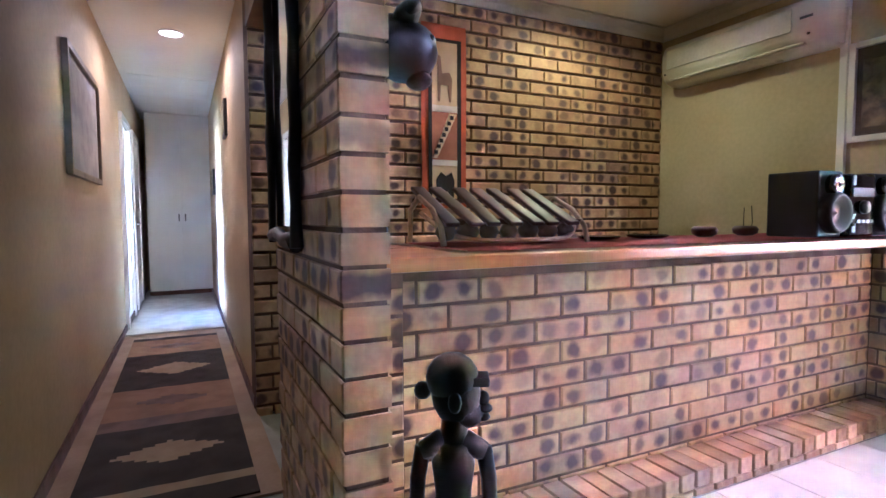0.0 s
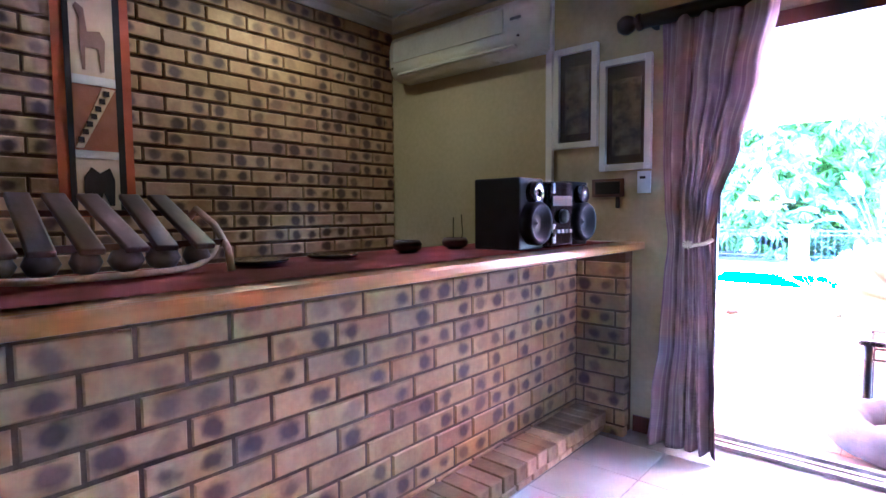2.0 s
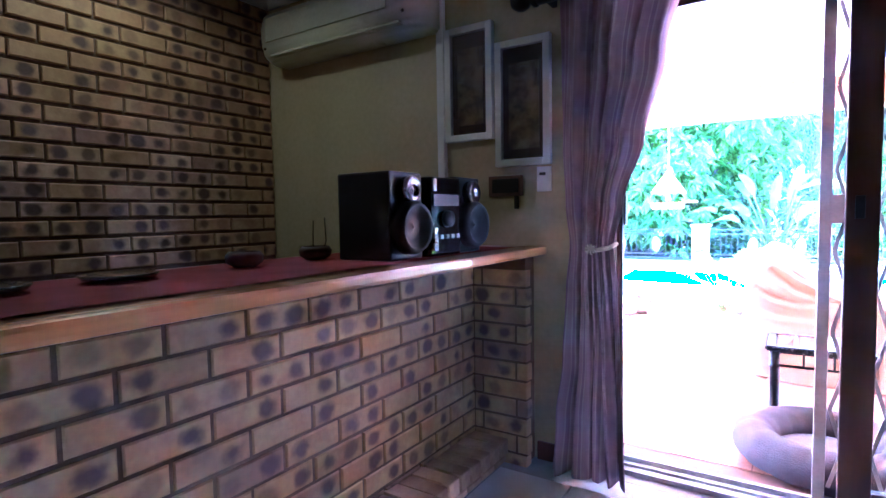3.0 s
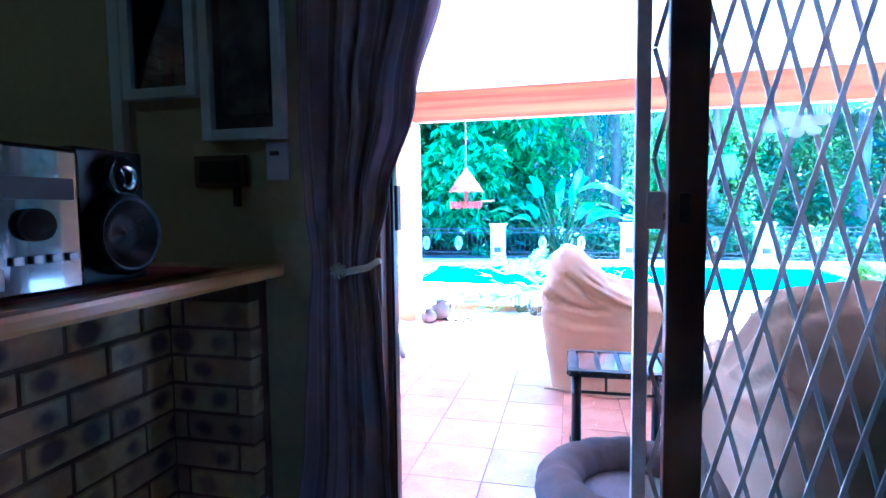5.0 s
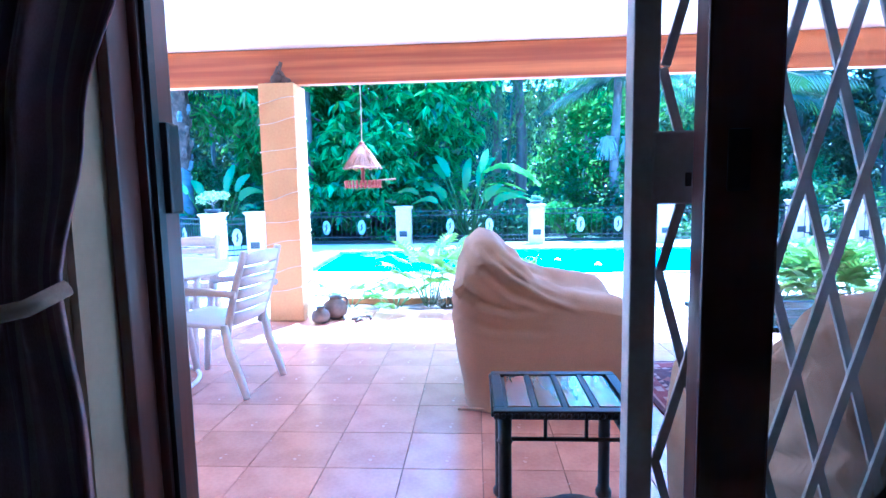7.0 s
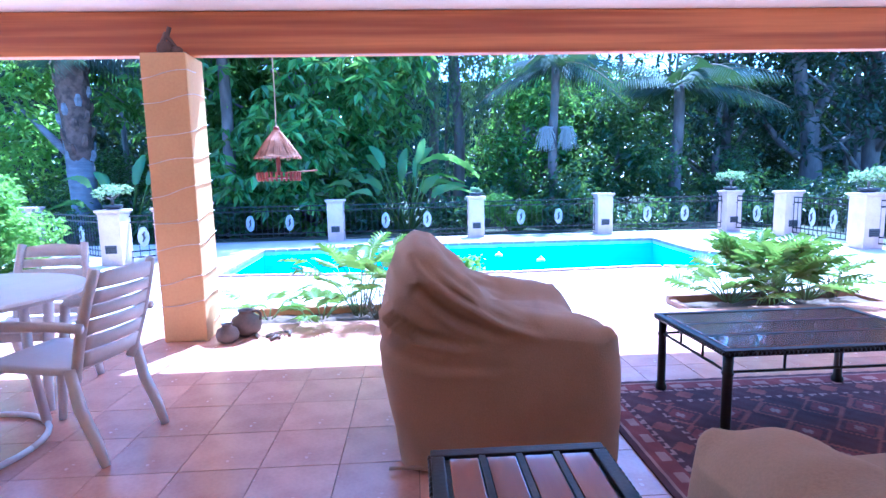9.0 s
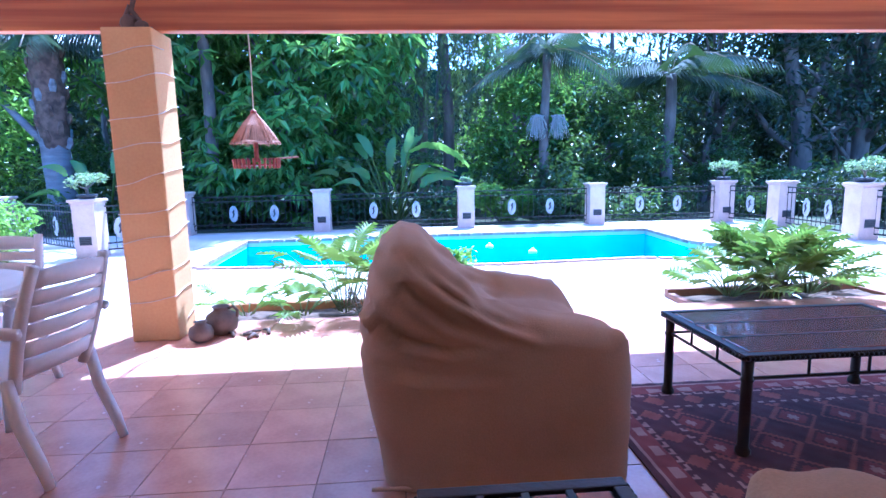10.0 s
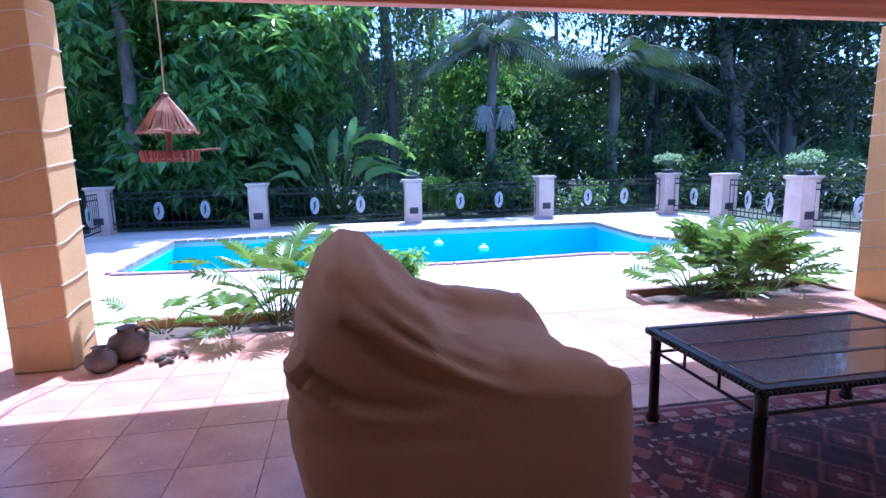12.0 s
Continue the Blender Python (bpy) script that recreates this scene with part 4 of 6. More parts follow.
# standing animal and an elephant as plain dark shapes
swatch("animal_motif", 0, 0, 0, 0, M_TANW, 0.010, "tan woven animal shape", [(-0.045, 0.66), (-0.033, 0.66), (-0.03, 0.76), (0.02, 0.76), (0.03, 0.66), (0.042, 0.66), (0.05, 0.80), (0.03, 0.84), (-0.02, 0.83), (-0.03, 0.93), (-0.06, 0.95), (-0.07, 0.93), (-0.05, 0.88), (-0.05, 0.78)])
swatch("animal_motif", 0, 0, 0, 0, M_BLACKW, 0.010, "dark woven elephant shape", [(-0.06, 0.05), (-0.04, 0.05), (-0.03, 0.11), (0.0, 0.05), (0.015, 0.11), (0.04, 0.05), (0.06, 0.05), (0.065, 0.17), (0.045, 0.225), (0.005, 0.20), (-0.03, 0.225), (-0.06, 0.18)])


def mask(name, label, m, size):
    bm = bmesh.new()
    ball(bm, (0, 0, 0.0), (0.5, 0.42, 0.36), 18)
    for v in bm.verts:
        f = max(0.0, -v.co.z / 0.36)
        v.co.x *= 1 - 0.45 * f
        v.co.z *= 1 + 0.55 * f
        v.co.y += 0.10 * f
    ball(bm, (0, 0.22, -0.50), (0.17, 0.15, 0.15), 12)
    for s in (-1, 1):
        pipe(bm, [(0.15 * s, 0.05, 0.25), (0.45 * s, 0.1, 0.30), (0.75 * s, 0.12, 0.20), (0.9 * s, 0.1, 0.02)], [0.15, 0.13, 0.09, 0.02], 10)
        ball(bm, (0.24 * s, 0.33, 0.04), (0.07, 0.05, 0.05), 8)
    box(bm, -0.35, -0.45, 0.18, 0.35, 0.10, 0.34, bevel=0.05)
    bmesh.ops.transform(bm, matrix=Matrix.Diagonal((size, size, size, 1)), verts=bm.verts)
    return whole(name, bm, M_DARK, label, "carving", "", True, m)


mask("wall_mask", "dark polished wooden animal head hung on the brick partition", pose(0.20, -2.85, 1.535, 0, 0, -20) @ Matrix.Diagonal((1.15, 1.1, 0.75, 1)), 0.225)
mask("wall_mask", "small dark wooden animal head on the brick wall", pose(-1.44, -2.46, 1.68, 0, 0, -90), 0.14)

# carved figure on the floor by the bar, its head turned aside
bm = bmesh.new()
lathe(bm, [(0.085, 0), (0.09, 0.05), (0.075, 0.10), (0.06, 0.16), (0.062, 0.26), (0.046, 0.36), (0.048, 0.44), (0.058, 0.51), (0.045, 0.555), (0.03, 0.57)], 18)
rod(bm, (0, 0, 0.55), (-0.006, 0, 0.64), 0.038, 0.034, 14)
ball(bm, (-0.008, 0, 0.672), (0.066, 0.054, 0.072), 16)
ball(bm, (-0.036, 0, 0.628), (0.046, 0.040, 0.034), 12)
ball(bm, (0.002, 0, 0.712), (0.070, 0.060, 0.062), 16)
box(bm, -0.094, -0.036, 0.698, -0.040, 0.036, 0.720, bevel=0.006)
ball(bm, (-0.078, 0, 0.664), (0.018, 0.016, 0.018), 10)
ball(bm, (-0.084, 0, 0.640), (0.020, 0.024, 0.010), 10)
ball(bm, (-0.078, 0, 0.620), (0.020, 0.022, 0.010), 10)
ball(bm, (0.080, 0, 0.682), (0.024, 0.022, 0.022), 10)
pipe(bm, [(-0.082, 0, 0.535), (-0.04, 0, 0.556), (0.04, 0, 0.556), (0.082, 0, 0.535)], [0.024, 0.03, 0.03, 0.024], 10)
for s in (-1, 1):
    ball(bm, (-0.004, 0.052 * s, 0.668), (0.018, 0.012, 0.026), 8)
    pipe(bm, [(0.080 * s, 0.0, 0.545), (0.094 * s, 0.0, 0.47), (0.096 * s, 0.01, 0.41), (0.075 * s, 0.04, 0.37), (0.03 * s, 0.06, 0.35)], [0.022, 0.021, 0.020, 0.018, 0.018], 8)
    pipe(bm, [(0.04 * s, 0.02, 0.16), (0.06 * s, 0.08, 0.27), (0.05 * s, 0.07, 0.12), (0.05 * s, 0.08, 0.02)], [0.032, 0.032, 0.026, 0.024], 8)
whole("carved_figure", bm, M_DARK, "black carved wooden figure wearing a cap on the floor", "statue", "", True, pose(0.44, -2.81, 0.0, 0, 0, -117) @ Matrix.Diagonal((0.90, 0.90, 1.0, 1)))

# beaded figure on the counter
bm = bmesh.new()
lathe(bm, [(0.048, 0), (0.05, 0.03), (0.042, 0.10), (0.036, 0.15), (0.030, 0.18), (0.02, 0.19)], 14)
lathe(bm, [(0.040, 0), (0.042, 0.05), (0.036, 0.12), (0.028, 0.155), (0.0, 0.165)], 14, (-0.005, -0.065, 0.0))
n0 = len(bm.faces)
ball(bm, (0.0, 0.005, 0.215), (0.03, 0.032, 0.035), 12)
n1 = len(bm.faces)
ball(bm, (-0.005, 0.0, 0.248), (0.042, 0.046, 0.024), 12)
n2 = len(bm.faces)
for k, z in enumerate((0.07, 0.10, 0.13, 0.175)):
    lathe(bm, [(0.044 - 0.004 * k, z), (0.050 - 0.004 * k, z + 0.006), (0.044 - 0.004 * k, z + 0.014)], 14)
bm.faces.ensure_lookup_table()
for n, f in enumerate(bm.faces):
    f.material_index = 0 if n < n1 else 1 if n < n2 else 2
ob = whole("beaded_figure", bm, [M_DARK, M_BLUECLOTH, M_FRINGE], "small dark figure with a blue wrap and white beads", "statue", "", True, pose(-0.08, -2.83, 0.99, 0, 0, 0))


def flat_tray(y, label):
    t = thing("ashtray", label, "dish", (-0.10, y, 0.996), "dark dishes on the bar")
    bm = bmesh.new()
    lathe(bm, [(0.05, 0), (0.078, 0.004), (0.086, 0.014), (0.080, 0.016), (0.066, 0.008), (0.0, 0.006)], 22)
    part("dish", bm, M_SHINY, t, "", True)


flat_tray(-1.885, "shallow glossy black dish on the red runner")
flat_tray(-1.62, "shallow glossy black dish on the red runner")


def bowl(y, label):
    b = thing("stone_bowl", label, "bowl", (-0.10, y, 0.996), "carved bowls on the bar")
    bm = bmesh.new()
    lathe(bm, [(0.032, 0), (0.052, 0.012), (0.056, 0.03), (0.046, 0.044), (0.040, 0.044), (0.046, 0.03), (0.03, 0.012), (0.0, 0.01)], 20, wobble=0.001)
    part("bowl", bm, M_BOWL, b, "", True)
    return b


bowl(-1.27, "small round brown stone bowl on the runner")
b2 = bowl(-0.99, "small round stone bowl holding two thin sticks")
part("stick", pipe(bmesh.new(), [(0.0, -0.01, 0.012), (-0.01, 0.0, 0.07), (-0.012, 0.005, 0.13)], 0.0022, 5), M_DARK, b2)
part("stick", pipe(bmesh.new(), [(0.01, 0.02, 0.012), (0.0, 0.05, 0.06), (-0.01, 0.055, 0.14)], 0.0022, 5), M_DARK, b2)

# rough-framed mirror on the partition
mir = thing("mirror", "tall mirror in a rough dark driftwood frame on the brick partition", "mirror", (-0.26, -3.063, 1.0))
part("glass", boxes((-0.20, -0.004, 0.06, 0.20, 0.004, 1.25)), M_MIRROR, mir)
rng = random.Random(7)
for x0 in (-0.22, 0.22):
    pts = [(x0 + rng.uniform(-.02, .02), -0.014 + rng.uniform(-.004, .004), z * 0.12) for z in range(12)]
    part("frame_side", pipe(bmesh.new(), pts, [rng.uniform(.012, .022) for _ in pts], 8), M_DARK, mir, "knotty dark branch", True)
for z in (0.02, 1.28):
    pts = [(x * 0.073, -0.014, z + rng.uniform(-.015, .015)) for x in range(-3, 4)]
    part("frame_end", pipe(bmesh.new(), pts, [rng.uniform(.02, .03) for _ in pts], 8), M_DARK, mir, "", True)

# corridor
cup = thing("cupboard", "tall white built-in cupboard closing the corridor end", "cupboard", (-6.7, -3.375, 0.012))
part("carcass", boxes((-0.6, -0.445, 0.0, -0.02, 0.34, 2.48)), M_WHITE, cup)
part("plinth", boxes((-0.02, -0.445, 0.0, 0.0, 0.34, 0.055)), M_BROWN, cup)
for s in (-1, 1):
    y0, y1 = (-0.43, -0.022) if s < 0 else (-0.018, 0.39)
    d = part("door", boxes((-0.018, y0, 0.06, 0.004, y1, 2.45), bevel=0.003), M_WHITE, cup)
    part("handle", boxes((0.004, -0.02 + s * 0.04 - 0.008, 1.02, 0.024, -0.02 + s * 0.04 + 0.008, 1.12), bevel=0.004), M_BRONZE, d, "dark pull handle")
for n, x, ajar in ((2, -4.75, True), (3, -5.95, False)):
    d = tagged(new(f"door_{n}"), "white painted corridor door standing open" if ajar else "white painted corridor door, closed, in a white frame", "door", "", "structure")
    part("architrave", boxes((x - 0.44, -3.899, 0, x - 0.375, -3.868, 2.08), bevel=0.004), M_WHITE, d)
    part("architrave", boxes((x + 0.375, -3.899, 0, x + 0.44, -3.868, 2.08), bevel=0.004), M_WHITE, d)
    part("architrave", boxes((x - 0.375, -3.899, 2.015, x + 0.375, -3.868, 2.08), bevel=0.004), M_WHITE, d)
    if ajar:
        part("lining", boxes((x - 0.379, -4.02, 0, x - 0.36, -3.90, 2.018), (x + 0.36, -4.02, 0, x + 0.379, -3.90, 2.018), (x - 0.36, -4.02, 2.0, x + 0.36, -3.90, 2.018)), M_WHITE, d)
        leaf = part("leaf", boxes((x + 0.33, -4.76, 0.01, x + 0.37, -4.03, 2.0), bevel=0.003), M_WHITE, d)
        part("door_handle", boxes((x + 0.29, -4.72, 1.0, x + 0.33, -4.61, 1.02), bevel=0.004), M_SILVER, leaf)
    else:
        leaf = part("leaf", boxes((x - 0.375, -3.899, 0.01, x + 0.375, -3.884, 2.015), bevel=0.003), M_WHITE, d)
        part("door_handle", boxes((x + 0.26, -3.884, 1.0, x + 0.36, -3.84, 1.02), bevel=0.004), M_SILVER, leaf)
hp = thing("framed_picture", "large pale print in a thin frame on the corridor wall", "picture", (-2.28, -3.898, 1.31))
part("frame", boxes((-0.55, 0, 0, -0.515, 0.03, 0.68), (0.515, 0, 0, 0.55, 0.03, 0.68), (-0.515, 0, 0, 0.515, 0.03, 0.035), (-0.515, 0, 0.645, 0.515, 0.03, 0.68), bevel=0.003), M_BRASSF, hp)
part("print", boxes((-0.515, 0.004, 0.035, 0.515, 0.012, 0.645)), M_HALLART, hp)
for x, z in ((-3.3, 1.75), (-5.4, 1.35)):
    sp = thing("framed_picture", "small dark framed picture on the corridor wall", "picture", (x, -3.032, z), "small corridor pictures")
    part("frame", boxes((-0.13, -0.025, 0, 0.13, 0, 0.30), bevel=0.003), M_DARK, sp)
    part("print", boxes((-0.10, -0.029, 0.03, 0.10, -0.025, 0.27)), M_PRINT, sp)
dl = thing("downlight", "round recessed ceiling downlight, switched on", "downlight", (-3.12, -3.42, 2.488), "recessed downlights")
part("ring", pipe(bmesh.new(), [(0.085 * math.cos(k * math.tau / 32), 0.085 * math.sin(k * math.tau / 32), 0.004) for k in range(33)], 0.008, 8), M_WHITE, dl, "", True)
bm = bmesh.new()
lathe(bm, [(0.0, 0.004), (0.074, 0.004), (0.074, 0.010), (0.0, 0.010)], 24)
part("lens", bm, M_LAMPFACE, dl, "glowing lens")
copy_thing(dl, Matrix.Translation((-1.02, -1.05, 2.488)))
setting("ceiling_hatch", boxes((-5.6, -3.85, 2.492, -4.6, -3.10, 2.499), bevel=0.002), M_WHITE, "white ceiling hatch in the corridor", "hatch")

# corridor runner rugs: woven bands with diamonds
def woven(name, label, x0, x1, y0, y1, z, pick, mats, cell=0.03):
    bm = bmesh.new()
    nx, ny = round(abs(x1 - x0) / cell), round(abs(y1 - y0) / cell)
    v = [[bm.verts.new((x0 + (x1 - x0) * a / nx, y0 + (y1 - y0) * b / ny, z + 0.008 + 0.0015 * math.sin(a * 0.9) * math.sin(b * 0.7))) for a in range(nx + 1)] for b in range(ny + 1)]
    for b in range(ny):
        for a in range(nx):
            f = bm.faces.new((v[b][a], v[b][a + 1], v[b + 1][a + 1], v[b + 1][a]))
            f.material_index = pick((a + 0.5) / nx, (b + 0.5) / ny)
    edge = [e for e in bm.edges if e.is_boundary]
    made = bmesh.ops.extrude_edge_only(bm, edges=edge)
    bmesh.ops.translate(bm, verts=[g for g in made["geom"] if isinstance(g, bmesh.types.BMVert)], vec=(0, 0, -0.0075))
    return whole(name, bm, mats, label, "rug")


BANDS = [(0.0, 0.16, 0), (0.16, 0.22, 2), (0.22, 0.92, 4), (0.92, 1.08, 3), (1.08, 1.62, 5), (1.62, 2.55, 4), (2.55, 3.1, 5), (3.1, 3.2, 0)]


def runner_pick(u, v):
    x, w = 3.2 * u, abs(v - 0.5)
    for a, b, k in BANDS:
        if a <= x < b:
            f = abs((x - a) / (b - a) - 0.5)
            if k == 4:
                return 2 if f * 1.1 + w * 0.55 < 0.20 else 0
            if k == 5:
                return 3 if f * 1.1 + w * 0.55 < 0.18 else 1
            return k
    return 0


woven("runner_rug", "charcoal and tan woven corridor runner with diamonds", -0.62, -3.82, -3.80, -3.13, 0.0, runner_pick, [M_CHARW, M_TANW, M_CREAMR, M_BROWN], 0.025)
woven("door_mat", "plain beige flat-woven mat inside the patio door", 0.95, 2.6, -0.95, -0.05, 0.0, lambda u, v: 0, [M_FRINGE], 0.06)

# ---- things on the patio ----


def covered_chair(m, label):
    knots = [(0.0, 0.68), (0.03, 0.80), (0.08, 0.885), (0.15, 0.935), (0.22, 0.91), (0.34, 0.80), (0.46, 0.70), (0.58, 0.645), (0.75, 0.62), (0.88, 0.59), (0.95, 0.56)]

    def prof(s):
        for (s0, h0), (s1, h1) in zip(knots, knots[1:]):
            if s <= s1:
                f = max(0.0, (s - s0) / (s1 - s0))
                return h0 + (h1 - h0) * (f * f * (3 - 2 * f) * 0.5 + f * 0.5)
        return knots[-1][1]

    folds = [(((-0.02, 0.76), (0.06, 0.66), (0.17, 0.585), (0.31, 0.55), (0.44, 0.565)), 0.030, 0.017), (((0.09, 0.85), (0.19, 0.74), (0.30, 0.64), (0.46, 0.575)), 0.026, 0.016), (((0.15, 0.88), (0.31, 0.74), (0.47, 0.64), (0.62, 0.575)), 0.026, 0.016), (((0.22, 0.86), (0.40, 0.72), (0.60, 0.61)), 0.018, 0.014), (((0.0, 0.54), (0.20, 0.46), (0.46, 0.45)), 0.014, 0.024)]

    def crease(s, z):
        """Rounded folds with a sharp hollow on their lower side."""
        out = 0.0
        for line, amp, wid in folds:
            best, along, below = 9.0, 0.0, 0.0
            for k, ((s0, z0), (s1, z1)) in enumerate(zip(line, line[1:])):
                ds, dz = s1 - s0, z1 - z0
                f = min(1.0, max(0.0, ((s - s0) * ds + (z - z0) * dz) / (ds * ds + dz * dz)))
                es, ez = s - s0 - f * ds, z - z0 - f * dz
                d = math.hypot(es, ez)
                if d < best:
                    best, along, below = d, (k + f) / (len(line) - 1), ds * ez - dz * es
            if best < 0.12:
                fade = math.sin(math.pi * min(1.0, 0.15 + 0.80 * along))
                d = best if below > 0 else -best
                out += fade * amp * (math.exp(-((d - 0.006) / wid) ** 2) - 0.75 * math.exp(-((d + 0.024) / (wid * 0.8)) ** 2))
        return out
    bm = bmesh.new()
    na, nr, ns = 190, 44, 60
    rows = []
    for r in range(nr + ns + 1):
        row = []
        for a in range(na):
            t = math.tau * a / na
            c, sn = math.cos(t), math.sin(t)
            p = 7.0
            k = (abs(c) ** p + abs(sn) ** p) ** (-1 / p)
            fx, fy = 0.49 * k * c, 0.475 * k * sn
            f = min(1.0, (r + 0.3) / nr)
            x, y = fx * f, fy * f
            s = y + 0.475
            h = prof(s)
            arm = min(1.0, max(0.0, (abs(x) - 0.16) / 0.16))
            arm = arm * arm * (3 - 2 * arm)
            front = min(1.0, max(0.0, (s - 0.22) / 0.3))
            h -= 0.085 * (1 - arm) * front * (1 - 0.25 * max(0, (s - 0.7) / 0.25))
            h -= 0.075 * max(0.0, (f - 0.72) / 0.28) ** 3.2
            h += 0.050 * math.exp(-(((abs(x) - 0.44) / 0.045) ** 2 + ((s - 0.905) / 0.045) ** 2))
            if s < 0.3:
                h -= 0.12 * min(1.0, max(0.0, (abs(x) - 0.18) / 0.3)) ** 2 * (1 - s / 0.3)
            if r <= nr:
                z = h
                n3 = noise.noise((x * 6, y * 6, 1.7)) * 0.012
                row.append(bm.verts.new((x, y + 0.475, z + n3)))
            else:
                g = (r - nr) / ns
                z = h * (1 - g) + 0.006
                push = 0.010 * math.sin(7 * t + 3 * g) * g + 0.012 * noise.noise((x * 5, y * 5, z * 3)) * min(1, g * 3)
                ph = (z * 0.9 + s * 0.6) * 21 + 3.0 * noise.noise((s * 3, z * 3, x * 4))
                push += 0.007 * math.sin(ph) * max(0.0, math.sin(math.pi * min(1.0, g * 1.5))) * (0.4 + 0.6 * noise.noise((s * 4, 2.0, z * 4)))
                push += 0.016 * math.sin(math.pi * min(1, g * 1.3)) - 0.13 * g * min(1.0, max(0.0, (-sn - 0.1) / 0.85)) ** 2
                nx, ny = c / 0.45, sn / 0.475
                ln = math.hypot(nx, ny)
                row.append(bm.verts.new((x + push * nx / ln, y + 0.475 + push * ny / ln, z)))
        rows.append(row)
    for r0, r1 in zip(rows, rows[1:]):
        for a in range(na):
            bm.faces.new((r0[a], r0[(a + 1) % na], r1[(a + 1) % na], r1[a]))
    bm.faces.new(rows[0])
    bm.normal_update()
    for v, n in [(v, v.normal.copy()) for v in bm.verts]:
        v.co += n * crease(v.co.y, v.co.z) * min(1.0, abs(v.co.x) / 0.3)
    c = thing("armchair", label, "armchair", m, "covered patio armchairs")
    part("dust_cover", bm, M_COVER, c, "creased tan canvas cover", True)
    bm = bmesh.new()
    pipe(bm, [(-0.43, 0.03, 0.02), (-0.44, 0.5, 0.018), (-0.43, 0.92, 0.02), (0.0, 0.94, 0.02), (0.43, 0.92, 0.02), (0.44, 0.5, 0.018), (0.43, 0.03, 0.02)], 0.008, 6)
    part("hem", bm, M_COVER, c, "", True)
    return c


covered_chair(pose(0.965, 2.49, PATIO, 0, 0, -90) @ Matrix.Diagonal((1.07, 1.05, 0.99, 1)), "armchair under a tan canvas dust cover beside the side table")
covered_chair(pose(2.20, 0.20, PATIO, 0, 0, 0) @ Matrix.Diagonal((1.0, 1.0, 1.035, 1)), "armchair under a tan canvas dust cover near the door")


def metal_table(label, x0, x1, y0, y1, h, n, along_x, group):
    t = thing("coffee_table" if along_x else "side_table", label, "table", ((x0 + x1) / 2, (y0 + y1) / 2, PATIO), group)
    w, d, top = (x1 - x0) / 2, (y1 - y0) / 2, h
    rim = 0.035
    fr = part("top_frame", boxes((-w, -d, top - 0.028, w, -d + rim, top), (-w, d - rim, top - 0.028, w, d, top), (-w, -d + rim, top - 0.028, -w + rim, d - rim, top), (w - rim, -d + rim, top - 0.028, w, d - rim, top), bevel=0.004), M_BRONZE, t)
    beads = bmesh.new()
    step = 0.02
    for k in range(int(2 * w / step)):
        for y in (-d - 0.003, d + 0.003):
            ball(beads, (-w + step * (k + 0.5), y, top - 0.014), (0.009, 0.006, 0.009), 6)
    for k in range(int(2 * d / step)):
        for x in (-w - 0.003, w + 0.003):
            ball(beads, (x, -d + step * (k + 0.5), top - 0.014), (0.006, 0.009, 0.009), 6)
    tagged(part("rope_moulding", beads, M_BRONZE, fr, "", True), kind="stuff")
    part("bed", boxes((-w + rim, -d + rim, top - 0.026, w - rim, d - rim, top - 0.012)), M_BRONZE, t)
    a0, a1 = (-d + rim, d - rim) if along_x else (-w + rim, w - rim)
    pitch = (a1 - a0) / n
    for k in range(n):
        lo, hi = a0 + pitch * k + 0.011, a0 + pitch * (k + 1) - 0.011
        if along_x:
            part("slat", boxes((-w + rim + 0.011, lo, top - 0.012, w - rim - 0.011, hi, top - 0.002), bevel=0.003), M_SLATX, t)
        else:
            part("slat", boxes((lo, -d + rim + 0.011, top - 0.012, hi, d - rim - 0.011, top - 0.002), bevel=0.003), M_SLAT, t)
    for k in range(1, n):
        m = a0 + pitch * k
        if along_x:
            part("divider", boxes((-w + rim, m - 0.0085, top - 0.012, w - rim, m + 0.0085, top - 0.001), bevel=0.002), M_BRONZE, t)
        else:
            part("divider", boxes((m - 0.0085, -d + rim, top - 0.012, m + 0.0085, d - rim, top - 0.001), bevel=0.002), M_BRONZE, t)
    lx, ly = w - 0.035, d - 0.035
    for sx in (-1, 1):
        for sy in (-1, 1):
            bm = bmesh.new()
            lathe(bm, [(0.020, 0.0), (0.030, 0.012), (0.030, 0.03), (0.022, 0.045), (0.021, top - 0.12), (0.027, top - 0.11), (0.021, top - 0.10), (0.023, top - 0.028)], 10, (sx * lx, sy * ly, 0))
            part("leg", bm, M_BRONZE, t, "", True)
    zr = top - 0.105
    for sy in (-1, 1):
        part("rail", rod(bmesh.new(), (-lx, sy * ly, zr), (lx, sy * ly, zr), 0.007, seg=8), M_BRONZE, t)
        for k in range(1, 4 if along_x else 3):
            x = -lx + 2 * lx * k / (4 if along_x else 3)
            part("spindle", rod(bmesh.new(), (x, sy * ly, zr), (x, sy * ly, top - 0.028), 0.006, seg=8), M_BRONZE, t)
    for sx in (-1, 1):
        part("rail", rod(bmesh.new(), (sx * lx, -ly, zr), (sx * lx, ly, zr), 0.007, seg=8), M_BRONZE, t)
        for k in range(1, 3):
            y = -ly + 2 * ly * k / 3
            part("spindle", rod(bmesh.new(), (sx * lx, y, zr), (sx * lx, y, top - 0.028), 0.006, seg=8), M_BRONZE, t)
    return t


